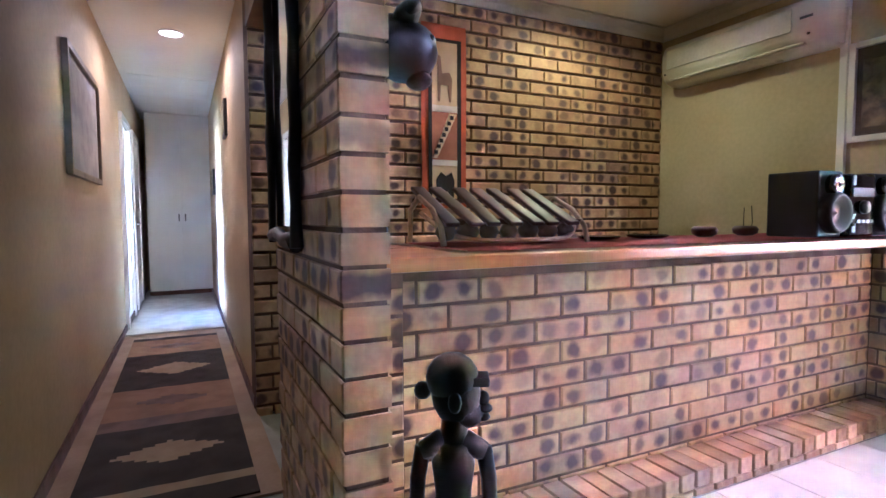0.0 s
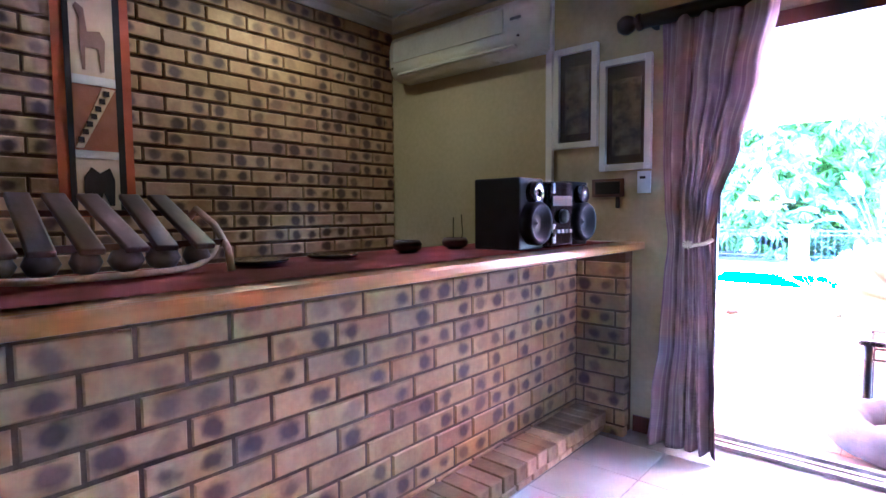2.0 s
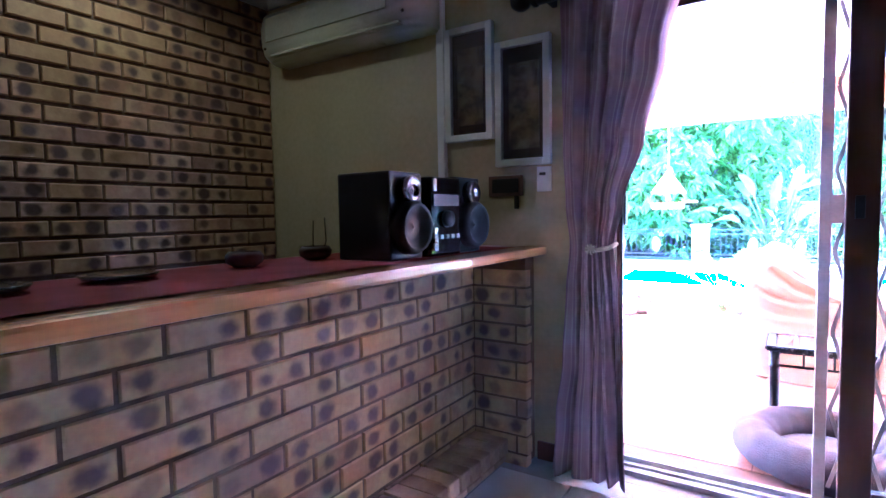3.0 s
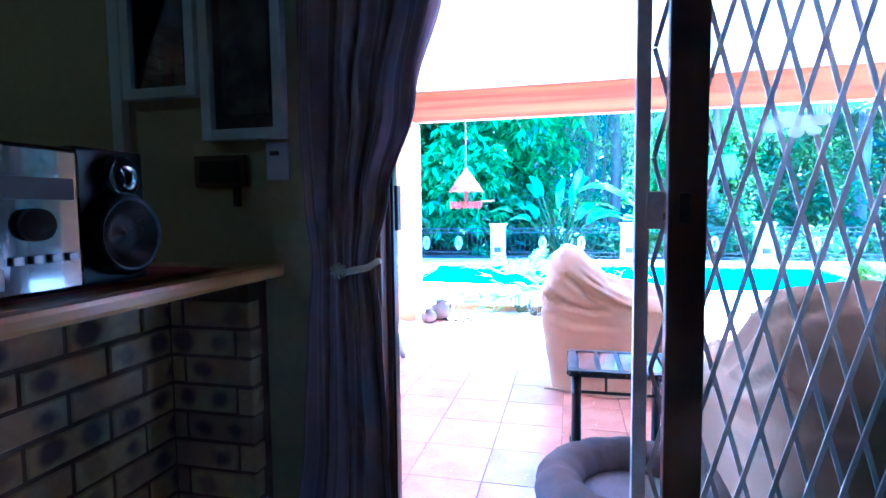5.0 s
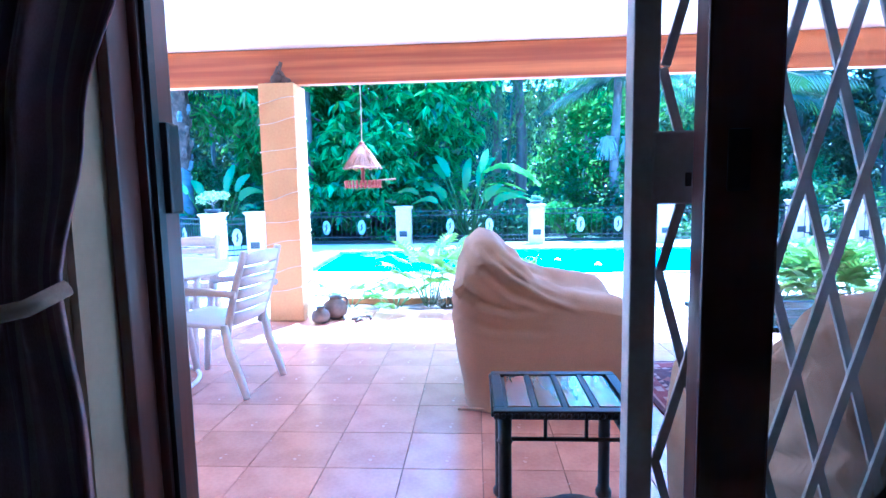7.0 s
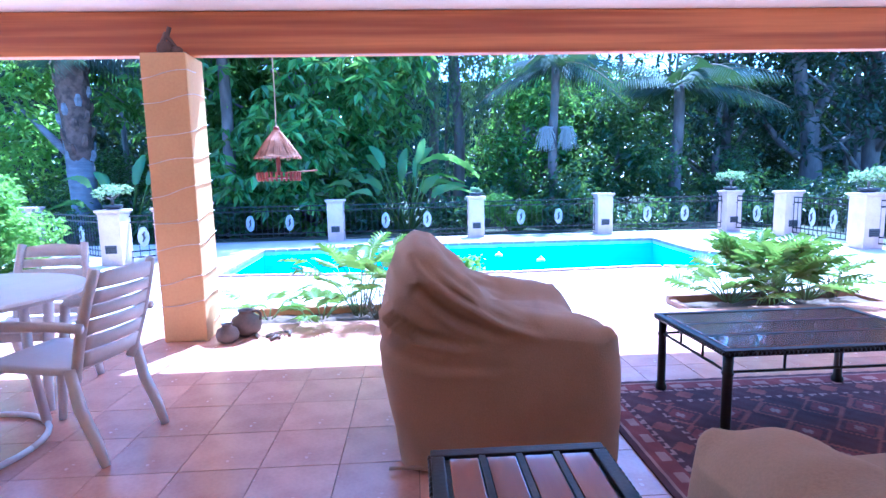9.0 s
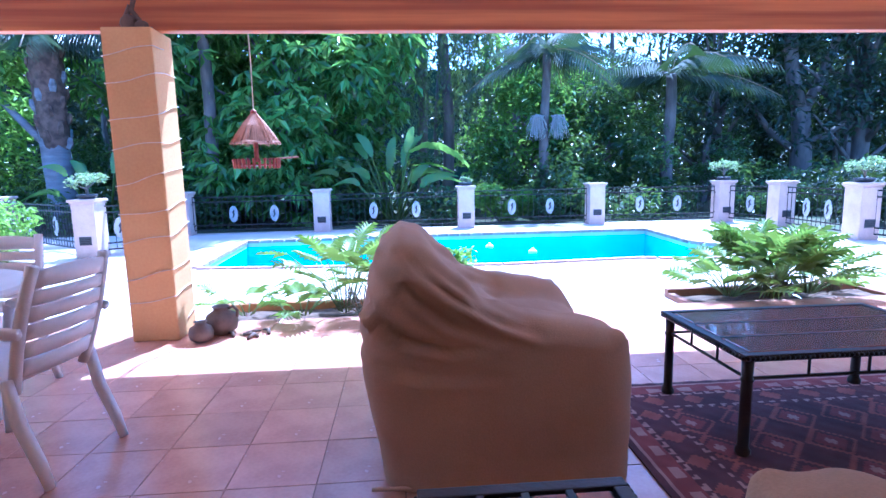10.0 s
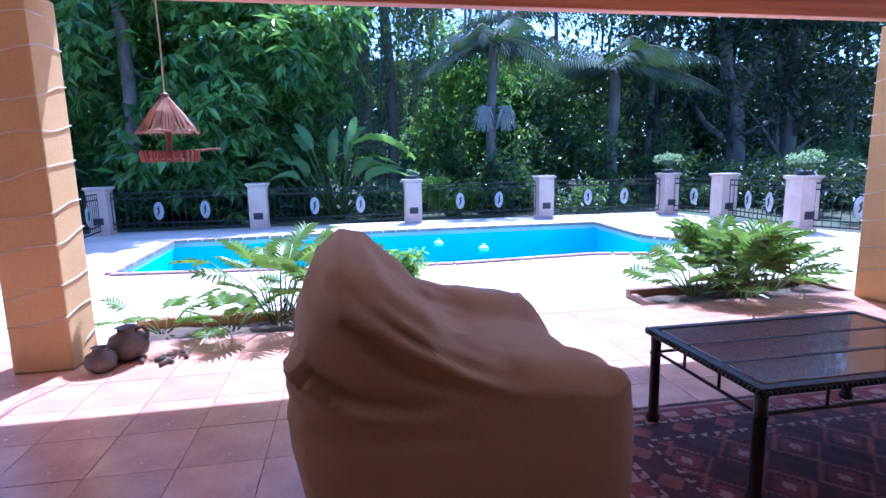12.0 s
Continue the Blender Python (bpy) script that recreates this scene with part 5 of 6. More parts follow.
metal_table("low side table with dark cast frame and brown slats", 1.15, 1.60, 0.93, 1.30, 0.475, 4, False, "patio tables")
metal_table("long low coffee table with dark cast frame on the rug", 2.42, 3.50, 2.10, 2.775, 0.428, 3, True, "patio tables")


def patio_rug_pick(u, v):
    x, y = 1.95 * u, 1.66 * v
    d = min(x, 1.95 - x, y, 1.66 - y)
    along = y if min(x, 1.95 - x) < min(y, 1.66 - y) else x
    if d < 0.025:
        return 2
    if d < 0.05:
        return 3
    if d < 0.13:
        return 3 if (along % 0.16 < 0.07 and 0.07 < d < 0.11) else 0
    if d < 0.16:
        return 3 if ((along % 0.06) / 0.06 < (d - 0.13) / 0.03 * 0.8 + 0.1) else 2
    if d < 0.27:
        m = along % 0.20
        return 1 if abs(m - 0.10) + abs(d - 0.215) < 0.055 else 2
    if d < 0.30:
        return 3 if ((along % 0.06) / 0.06 < (0.30 - d) / 0.03 * 0.8 + 0.1) else 2
    gx, gy = x % 0.24 - 0.12, y % 0.22 - 0.11
    k = abs(gx) + abs(gy)
    if k < 0.03:
        return 3
    if k < 0.07:
        return 0
    return 1 if abs(k - 0.105) < 0.012 else 2


M_RUGRED = surface("rug_red", (0.20, 0.045, 0.045), (0.15, 0.035, 0.04), 0.95, coarse=9, fine=220, bump=0.5)
M_RUGRUST = surface("rug_rust", (0.26, 0.085, 0.06), (0.2, 0.06, 0.05), 0.95, coarse=9, fine=220, bump=0.5)
M_RUGDARK = surface("rug_dark", (0.085, 0.028, 0.036), (0.06, 0.022, 0.03), 0.95, coarse=9, fine=220, bump=0.5)
M_RUGPALE = surface("rug_pale", (0.36, 0.22, 0.19), (0.28, 0.16, 0.14), 0.95, coarse=9, fine=220, bump=0.5)
woven("patio_rug", "worn dark red patterned rug under the coffee table", 2.04, 3.99, 1.20, 2.86, PATIO, patio_rug_pick, [M_RUGRED, M_RUGRUST, M_RUGDARK, M_RUGPALE], 0.0145)


def plastic_chair(m, label):
    c = thing("plastic_chair", label, "chair", m, "white plastic chairs")
    bm = bmesh.new()
    sheet(bm, lambda u, v: ((-0.21 + 0.42 * u + 0.0, 0.06 + 0.42 * v, 0.415 - 0.02 * math.sin(math.pi * u) * math.sin(math.pi * v) + 0.02 * v), (u, v)), 8, 8)
    seat = part("seat", bm, M_PVC, c, "", True)
    mod = seat.modifiers.new("thickness", "SOLIDIFY")
    mod.thickness = 0.022
    # curved slatted back, leaning away
    def on_back(u, z):
        lean = (z - 0.40) * 0.30
        bow = 0.035 * (1 - (2 * u - 1) ** 2)
        half = 0.20 + 0.02 * math.sin(math.pi * (z - 0.4) / 0.45)
        return Vector((-half + 2 * half * u, 0.06 - lean - bow, z))
    levels = [0.415, 0.49, 0.56, 0.63, 0.695, 0.755, 0.83]
    for n, (z0, z1) in enumerate(zip(levels, levels[1:])):
        bm = bmesh.new()
        sheet(bm, lambda u, v: (on_back(0.10 + 0.80 * u, z0 + 0.006 + (z1 - z0 - 0.012) * v + (0.012 * math.sin(math.pi * u) if n == 5 and v > 0.5 else 0)), (u, v)), 10, 2)
        s = part("back_slat", bm, M_PVC, c, "", True)
        mod = s.modifiers.new("thickness", "SOLIDIFY")
        mod.thickness = 0.012
    for s in (0, 1):
        u = 0.06 if s == 0 else 0.94
        pts = [on_back(u, 0.36 + 0.48 * k / 8) for k in range(9)]
        part("back_upright", pipe(bmesh.new(), pts, 0.022, 8), M_PVC, c, "", True)
        x = -0.215 if s == 0 else 0.215
        sx = -1 if s == 0 else 1
        arm = [(x * 1.02, -0.03, 0.60), (x * 1.12, 0.10, 0.615), (x * 1.16, 0.28, 0.615), (x * 1.10, 0.44, 0.60)]
        part("arm", pipe(bmesh.new(), arm, 0.022, 8), M_PVC, c, "", True)
        legs = [[(x * 1.10, 0.44, 0.60), (x * 1.06, 0.46, 0.40), (x * 1.02, 0.49, 0.20), (x * 1.04, 0.51, 0.0)], [(x * 0.95, 0.06, 0.42), (x * 0.95, 0.03, 0.25), (x * 0.95, -0.03, 0.1), (x * 0.95, -0.06, 0.0)]]
        for lg in legs:
            bm = pipe(bmesh.new(), lg, [0.024, 0.028, 0.026, 0.020], 6)
            part("leg", bm, M_PVC, c, "", True)
    part("apron", boxes((-0.20, 0.44, 0.37, 0.20, 0.475, 0.425), bevel=0.008), M_PVC, c)
    return c


plastic_chair(pose(-0.235, 2.41, PATIO, 0, 0, 81), "white moulded plastic armchair drawn up to the table")
plastic_chair(pose(-1.10, 3.32, PATIO, 0, 0, 184), "white moulded plastic armchair across the table")

tb = thing("patio_table", "round white plastic patio table", "table", (-1.02, 2.36, PATIO))
bm = bmesh.new()
lathe(bm, [(0.0, 0.695), (0.58, 0.695), (0.62, 0.70), (0.625, 0.715), (0.61, 0.725), (0.0, 0.725)], 40)
part("tabletop", bm, M_PVC, tb)
for k in range(4):
    a = math.pi / 4 + k * math.pi / 2
    part("leg", pipe(bmesh.new(), [(0.36 * math.cos(a), 0.36 * math.sin(a), 0.70), (0.36 * math.cos(a), 0.36 * math.sin(a), 0.35), (0.40 * math.cos(a), 0.40 * math.sin(a), 0.016)], 0.022, 8), M_PVC, tb, "", True)
part("foot_ring", pipe(bmesh.new(), [(0.40 * math.cos(k * math.tau / 32), 0.40 * math.sin(k * math.tau / 32), 0.016) for k in range(33)], 0.014, 8), M_PVC, tb, "", True)

# dog bed
bed = thing("dog_bed", "round padded brown dog bed with a grey cushion", "dog bed", (1.40, 0.68, PATIO))
bm = bmesh.new()
rings = []
for k in range(64):
    a = math.tau * k / 64
    tuft = 0.90 + 0.10 * abs(math.sin(7 * a)) ** 0.5
    ring = []
    for j in range(16):
        b = math.tau * j / 16
        r = 0.098 * tuft
        ring.append(bm.verts.new(((0.285 + r * math.cos(b)) * math.cos(a), (0.285 + r * math.cos(b)) * math.sin(a), max(0.0, 0.085 + r * 0.9 * math.sin(b)) + 0.004 * noise.noise((a * 3, b * 2, 0)))))
    rings.append(ring)
for k in range(64):
    for j in range(16):
        bm.faces.new((rings[k][j], rings[k][(j + 1) % 16], rings[(k + 1) % 64][(j + 1) % 16], rings[(k + 1) % 64][j]))
part("bolster", bm, M_DOGBED, bed, "", True)
bm = bmesh.new()
lathe(bm, [(0.0, 0.0), (0.23, 0.0), (0.25, 0.03), (0.22, 0.065), (0.12, 0.085), (0.0, 0.06)], 28, wobble=0.004)
part("cushion", bm, M_DOGPAD, bed, "grey plush cushion", True)

# hanging bird feeder
fd = thing("bird_feeder", "hanging bird feeder with thatched cone roof and red tray", "bird feeder", (-0.03, 4.72, 1.165))
bm = bmesh.new()
lathe(bm, [(0.185, 0.205), (0.165, 0.222), (0.085, 0.31), (0.035, 0.40), (0.02, 0.44)], 22)
part("roof", bm, M_STRAW, fd)
rng = random.Random(3)
bm = bmesh.new()
for k in range(110):
    a = math.tau * k / 110 + rng.uniform(-.03, .03)
    r = rng.uniform(0.18, 0.20)
    pipe(bm, [(0.022 * math.cos(a), 0.022 * math.sin(a), 0.435), (0.10 * math.cos(a + .05), 0.10 * math.sin(a + .05), 0.335), (r * math.cos(a), r * math.sin(a), 0.195 + rng.uniform(-.012, .006))], [0.003, 0.005, 0.003], 4)
tagged(part("thatch", bm, M_STRAW, fd, "reddish straw thatch"), kind="stuff")
part("binding", lathe(bmesh.new(), [(0.022, 0.42), (0.028, 0.43), (0.024, 0.455), (0.012, 0.465)], 12), M_TRAY, fd)
part("pole", rod(bmesh.new(), (0, 0, 0.05), (0, 0, 0.30), 0.018), M_TRAY, fd)
part("tray", lathe(bmesh.new(), [(0.0, 0.02), (0.165, 0.02), (0.165, 0.03), (0.0, 0.03)], 24), M_TRAY, fd)
for k in range(26):
    a = math.tau * k / 26
    part("tray_stick", rod(bmesh.new(), (0.172 * math.cos(a), 0.172 * math.sin(a), 0.0), (0.178 * math.cos(a), 0.178 * math.sin(a), 0.075), 0.010, seg=6), M_TRAY, fd)
part("perch", rod(bmesh.new(), (0.05, 0, 0.07), (0.33, 0.02, 0.085), 0.007), M_STRAW, fd)
part("rope", pipe(bmesh.new(), [(0, 0, 0.46), (0.004, 0, 0.8), (0, 0, 1.10)], 0.006, 6), M_ROPE, fd)
part("hook_arm", pipe(bmesh.new(), [(0, -0.488, 1.10), (0, -0.2, 1.13), (0, 0.01, 1.11)], 0.009, 6), M_IRON, fd, "iron hook arm on the beam")

# clay pots and driftwood by the column
for x, y, r, lab in ((-0.30, 3.98, 0.085, "small round dark clay pot on the patio tiles"), (-0.22, 4.17, 0.12, "larger dark clay pot with a chipped rim")):
    bm = bmesh.new()
    lathe(bm, [(r * 0.5, 0), (r * 0.9, r * 0.3), (r, r * 0.75), (r * 0.85, r * 1.2), (r * 0.45, r * 1.45), (r * 0.42, r * 1.6), (r * 0.55, r * 1.7), (r * 0.45, r * 1.66), (r * 0.3, r * 1.4), (0, r * 1.3)], 20, wobble=r * 0.015)
    p = thing("clay_pot", lab, "pot", (x, y, PATIO), "clay pots by the column")
    part("pot", bm, M_CLAY, p, "", True)
    if r > 0.1:
        part("handle", pipe(bmesh.new(), [(r * 0.45, 0, r * 1.55), (r * 0.75, 0, r * 1.65), (r * 0.98, 0, r * 1.4), (r * 0.95, 0, r * 1.0)], 0.012, 6), M_CLAY, p, "", True)
rng = random.Random(12)
for k in range(5):
    x, y = -0.10 + 0.06 * k, 4.02 + rng.uniform(-.06, .10)
    a = rng.uniform(0, 3)
    bm = pipe(bmesh.new(), [(0, 0, 0.012), (0.06 * math.cos(a), 0.06 * math.sin(a), 0.024), (0.13 * math.cos(a + .3), 0.13 * math.sin(a + .3), 0.012)], [0.012, 0.014, 0.006], 6)
    whole("driftwood", bm, M_HUSK, "short weathered stick lying on the tiles", "driftwood", "driftwood by the pots", True, (x, y, PATIO))

# ---- pool fence ----


def fence_post(x, y, pot=None):
    p = thing("fence_post", "pale plastered fence pillar with a capstone and dark plaque", "pillar", (x, y, GROUND), "pool fence pillars")
    part("shaft", boxes((-0.17, -0.17, 0, 0.17, 0.17, 0.834), bevel=0.01), M_POST, p)
    part("neck", boxes((-0.185, -0.185, 0.835, 0.185, 0.185, 0.8595), bevel=0.010), M_POST, p)
    part("cap", boxes((-0.205, -0.205, 0.86, 0.205, 0.205, 0.905), bevel=0.014), M_POST, p)
    part("plaque", boxes((-0.09, -0.182, 0.20, 0.09, -0.171, 0.33), bevel=0.003), M_PLAQUE, p, "small dark louvred plaque")
    for z in (0.225, 0.255, 0.285):
        part("louvre", boxes((-0.075, -0.186, z, 0.075, -0.181, z + 0.012)), M_IRON, p)
    return p


def fence_panel(a, b):
    """Iron railing from post to post with two oval emblems."""
    ax, ay, bx, by = *a, *b
    length = math.hypot(bx - ax, by - ay)
    turn = math.degrees(math.atan2(by - ay, bx - ax))
    f = thing("iron_fence", "black iron fence panel with white oval emblems", "fence", pose(ax, ay, GROUND, 0, 0, turn), "pool fence panels")
    lo, hi = 0.19, length - 0.19
    for z in (0.09, 0.19, 0.68, 0.78):
        part("rail", boxes((lo, -0.012, z - 0.011, hi, 0.012, z + 0.011)), M_IRON, f)
    for x, end in ((lo, 1), (hi, -1)):
        for z in (0.22, 0.64):
            part("hinge", pipe(bmesh.new(), [(x, 0, z), (x - 0.05 * end, -0.03, z), (x - 0.05 * end, -0.03, z + 0.05)], 0.009, 6), M_IRON, f)
    n = max(3, int((hi - lo) / 0.115))
    for k in range(n + 1):
        x = lo + (hi - lo) * k / n
        part("baluster", boxes((x - 0.0045, -0.0045, 0.09, x + 0.0045, 0.0045, 0.78)), M_IRON, f)
    for t in ((0.33, 0.67) if length > 1.6 else (0.5,)):
        x = lo + (hi - lo) * t
        bm = bmesh.new()
        lathe(bm, [(0.0, 0.0), (0.085, 0.0), (0.10, 0.012), (0.085, 0.024), (0.0, 0.024)], 24)
        bmesh.ops.transform(bm, matrix=pose(x, 0.012, 0.42, 90, 0, 0) @ Matrix.Diagonal((0.92, 1.75, 1, 1)), verts=bm.verts)
        e = part("emblem", bm, M_EMBLEM, f, "white oval cast emblem")
        bm = bmesh.new()
        pipe(bm, [(x - 0.02, -0.016, 0.34), (x + 0.012, -0.016, 0.41), (x - 0.006, -0.016, 0.46), (x + 0.02, -0.016, 0.51)], [0.012, 0.018, 0.022, 0.010], 6)
        part("relief", bm, M_PLAQUE, e, "dark relief shape")
    return f


POSTS = [(-3.75, 8.95), (-3.12, 9.45), (-3.45, 11.80), (-0.58, 11.80), (2.50, 11.80), (5.38, 11.80), (8.18, 11.55), (8.58, 10.25), (8.46, 8.25), (9.5, 6.3)]
post = fence_post(*POSTS[0])
for x, y in POSTS[1:]:
    copy_thing(post, Matrix.Translation((x, y, GROUND)))
copy_thing(post, Matrix.Translation((-6.9, 11.6, GROUND)))
for a, b in zip(POSTS, POSTS[1:]):
    fence_panel(a, b)
fence_panel((-6.9, 11.6), POSTS[0])


def bonsai(x, y, size, seed):
    z = GROUND + 0.905
    b = thing("bonsai", "pale-leaved bonsai in a dark dish on a fence pillar", "bonsai", (x, y, z), "bonsai on pillars")
    part("dish", lathe(bmesh.new(), [(0.09, 0), (0.13, 0.02), (0.15, 0.07), (0.135, 0.075), (0.11, 0.05), (0, 0.05)], 18), M_PLAQUE, b, "", True)
    bm = bmesh.new()
    rng = random.Random(seed)
    tips = []
    for k in range(5):
        a = k * 1.3 + rng.uniform(-.3, .3)
        r = size * rng.uniform(0.45, 0.9)
        tip = (r * math.cos(a), 0.6 * r * math.sin(a), 0.05 + size * rng.uniform(0.7, 1.1))
        pipe(bm, [(0, 0, 0.045), (0.02 * math.sin(k), 0, 0.05 + size * 0.4), tip], [0.018, 0.013, 0.005], 5)
        tips.append(tip)
    part("trunk", bm, M_BARK, b, "", True)
    leaves("crown", cloud_points(tips, [size * 0.34] * 5, 420, seed), 0.055, L_BONSAI, b, 0.6, 0.0, seed)


bonsai(-3.75, 8.95, 0.26, 5)
bonsai(8.18, 11.55, 0.30, 6)
bonsai(8.46, 8.25, 0.30, 7)
bonsai(2.50, 11.80, 0.10, 8)

# ---- planting beds ----


def fan_leaf(base, way, length, leaflets, leaflet, rng, sag=0.6, wide=0.16, hang=0.25):
    """Quads of one arching leaf with leaflets to both sides; returns verts, faces and the spine."""
    way = np.asarray(way, float)
    way /= np.linalg.norm(way)
    flat = np.array([way[0], way[1], 0.0])
    flat /= np.linalg.norm(flat) + 1e-6
    spine = []
    for k in range(leaflets + 1):
        t = k / leaflets
        spine.append(np.asarray(base) + way * length * t - np.array([0, 0, 1.0]) * sag * length * t * t * 0.5 + flat * 0.12 * length * t * t)
    verts, faces = [], []
    for k in range(1, leaflets + 1):
        t = k / leaflets
        p = spine[k]
        ahead = spine[k] - spine[k - 1]
        ahead /= np.linalg.norm(ahead)
        side = np.cross(ahead, (0, 0, 1.0))
        side /= np.linalg.norm(side) + 1e-6
        ln = leaflet * (0.45 + 0.75 * math.sin(math.pi * min(1, 0.15 + 0.85 * t) ** 0.8)) * rng.uniform(0.85, 1.15)
        for s in (-1, 1):
            tip = p + (side * s * 0.85 + ahead * 0.55 - np.array([0, 0, hang])) * ln
            mid = (p + tip) / 2
            w = ahead * ln * wide
            n = len(verts)
            verts += [p, mid + w + (0, 0, 0.06 * ln), tip, mid - w + (0, 0, 0.06 * ln)]
            faces += [(n, n + 1, n + 2), (n, n + 2, n + 3)]
    return verts, faces, spine


def frond_plant(name, label, category, at, fronds, length, leaflets, leaflet, material, stem_material, seed, rise=(0.5, 1.1), sag=0.6, wide=0.16, group="", trunk=None, start=0.0, stem=0.006, hang=0.25):
    t = thing(name, label, category, at, group)
    rng = random.Random(seed)
    verts, faces = [], []
    bm = bmesh.new()
    if trunk:
        tb_ = bmesh.new()
        pipe(tb_, trunk[0], trunk[1], 12)
        part("trunk", tb_, trunk[2], t, "", True)
    for k in range(fronds):
        a = math.tau * k / fronds * 2.618 + rng.uniform(-.2, .2)
        up = rng.uniform(*rise)
        ln = length * rng.uniform(0.75, 1.15)
        base = np.array([0.04 * math.cos(a), 0.04 * math.sin(a), start + 0.03])
        way = np.array([math.cos(a), math.sin(a), up])
        v, f, spine = fan_leaf(base, way, ln, leaflets, leaflet, rng, sag, wide, hang)
        n = len(verts)
        verts += v
        faces += [tuple(i + n for i in q) for q in f]
        pipe(bm, [tuple(p) for p in spine[::max(1, leaflets // 6)]], stem, 4)
    tagged(part("rachis", bm, stem_material, t, "", True), kind="stuff")
    me = mesh_of("crown", [tuple(v) for v in verts], faces, material)
    ob = new("crown", me)
    ob.parent = t
    return t


M_KERB = surface("ochre_bed_kerb", (0.50, 0.25, 0.10), (0.38, 0.18, 0.08), 0.85, coarse=6, fine=60, bump=0.3)
M_RUSTKERB = surface("red_brown_bed_kerb", (0.26, 0.13, 0.085), (0.19, 0.09, 0.06), 0.85, coarse=6, fine=60, bump=0.3)
for x0, x1, y0, y1, kerb, lab in ((-0.46, 1.52, 4.48, 5.02, M_KERB, "planting bed with an ochre kerb at the patio edge"), (3.56, 5.48, 4.50, 4.98, M_RUSTKERB, "planting bed of red-brown soil beside the deck")):
    b = thing("planting_bed", lab, "planting bed", ((x0 + x1) / 2, (y0 + y1) / 2, GROUND), "planting beds")
    w, d = (x1 - x0) / 2, (y1 - y0) / 2
    part("rear_kerb", boxes((-w, d - 0.07, 0, w, d, 0.085), bevel=0.01), kerb, b)
    part("front_kerb", boxes((-w, -d, 0, w, -d + 0.05, 0.03), bevel=0.006), kerb, b)
    for e in (-1, 1):
        part("end_kerb", boxes((min(e * w, e * (w - 0.06)), -d + 0.05, 0, max(e * w, e * (w - 0.06)), d - 0.07, 0.05), bevel=0.006), kerb, b)
    part("soil", sheet(bmesh.new(), lambda u, v: ((-w + 0.06 + (2 * w - 0.12) * u, -d + 0.05 + (2 * d - 0.12) * v, 0.018 + 0.015 * noise.noise((u * 9, v * 5, 2))), (u, v)), 24, 10), M_SOIL, b)


def lobed_blade(length, lobes, seed):
    """A leaf blade along +x cut into fingers on both sides, drooping to its tip; one connected sheet."""
    rng_b = random.Random(seed)
    verts, faces = [], []
    for k in range(lobes + 1):
        t = k / lobes
        verts.append((length * t, 0.0, -0.22 * length * t * t))
    for k in range(lobes):
        t = (k + 0.5) / lobes
        reach = length * (0.20 + 0.46 * math.sin(math.pi * (0.22 + 0.74 * t))) * rng_b.uniform(0.85, 1.1)
        sweep = 0.15 + 0.75 * t
        for side in (-1, 1):
            x, z = length * t, -0.22 * length * t * t
            n = len(verts)
            wide = length * 0.55 / lobes
            verts += [(x - wide * 0.35 + reach * sweep * 0.4, side * reach * 0.45, z + 0.04 * length), (x + reach * sweep, side * reach, z - 0.22 * reach + rng_b.uniform(-.02, .02)), (x + wide * 0.75 + reach * sweep * 0.5, side * reach * 0.50, z + 0.04 * length)]
            faces += [(k, n, n + 1), (k, n + 1, n + 2), (k, n + 2, k + 1)]
    n = len(verts)
    verts += [(length * 1.10, 0.05 * length, -0.27 * length), (length * 1.32, 0.0, -0.42 * length), (length * 1.10, -0.05 * length, -0.27 * length)]
    faces += [(lobes, n, n + 1), (lobes, n + 1, n + 2)]
    return mesh_of("leaf", verts, faces, L_FERN)


def split_leaf(label, x, y, count, stalk, blade, seed, rise, fan=(0.0, math.tau), stems=None):
    """A clump of arching stalks from one crown, each with one fingered leaf."""
    t = thing("split_leaf_plant", label, "plant", (x, y, GROUND + 0.02), "bed plants")
    rng_p = random.Random(seed)
    blades = [lobed_blade(blade * f, 7, seed + k) for k, f in enumerate((0.8, 0.95, 1.05, 1.2))]
    for k in range(count):
        a = fan[0] + (fan[1] - fan[0]) * ((k * 0.618) % 1.0) + rng_p.uniform(-.2, .2)
        up = rng_p.uniform(*rise)
        ln = stalk * rng_p.uniform(0.7, 1.15)
        out = Vector((math.cos(a), math.sin(a), 0))
        way = (out + Vector((0, 0, up))).normalized()
        base = out * 0.05 + Vector((0, 0, 0.03))
        end = base + way * ln + out * ln * 0.14 - Vector((0, 0, 0.06 * ln))
        part("stalk", pipe(bmesh.new(), [tuple(base), tuple(base + way * ln * 0.55), tuple(end)], [0.008, 0.006, 0.004], 5), stems or L_STALK, t, "", True)
        ahead = (way * 0.75 + out * 0.55 + Vector((rng_p.uniform(-.3, .3), rng_p.uniform(-.3, .3), rng_p.uniform(-.25, .15)))).normalized()
        side = Vector((0, 0, 1)).cross(ahead).normalized()
        side = (side + Vector((0, 0, rng_p.uniform(-.45, .45)))).normalized()
        over = ahead.cross(side).normalized()
        side = over.cross(ahead)
        m = Matrix((ahead, side, over)).transposed().to_4x4()
        m.translation = end
        leaf_ob = new("leaf", blades[k % 4])
        leaf_ob.parent, leaf_ob.matrix_basis = t, m
    return t


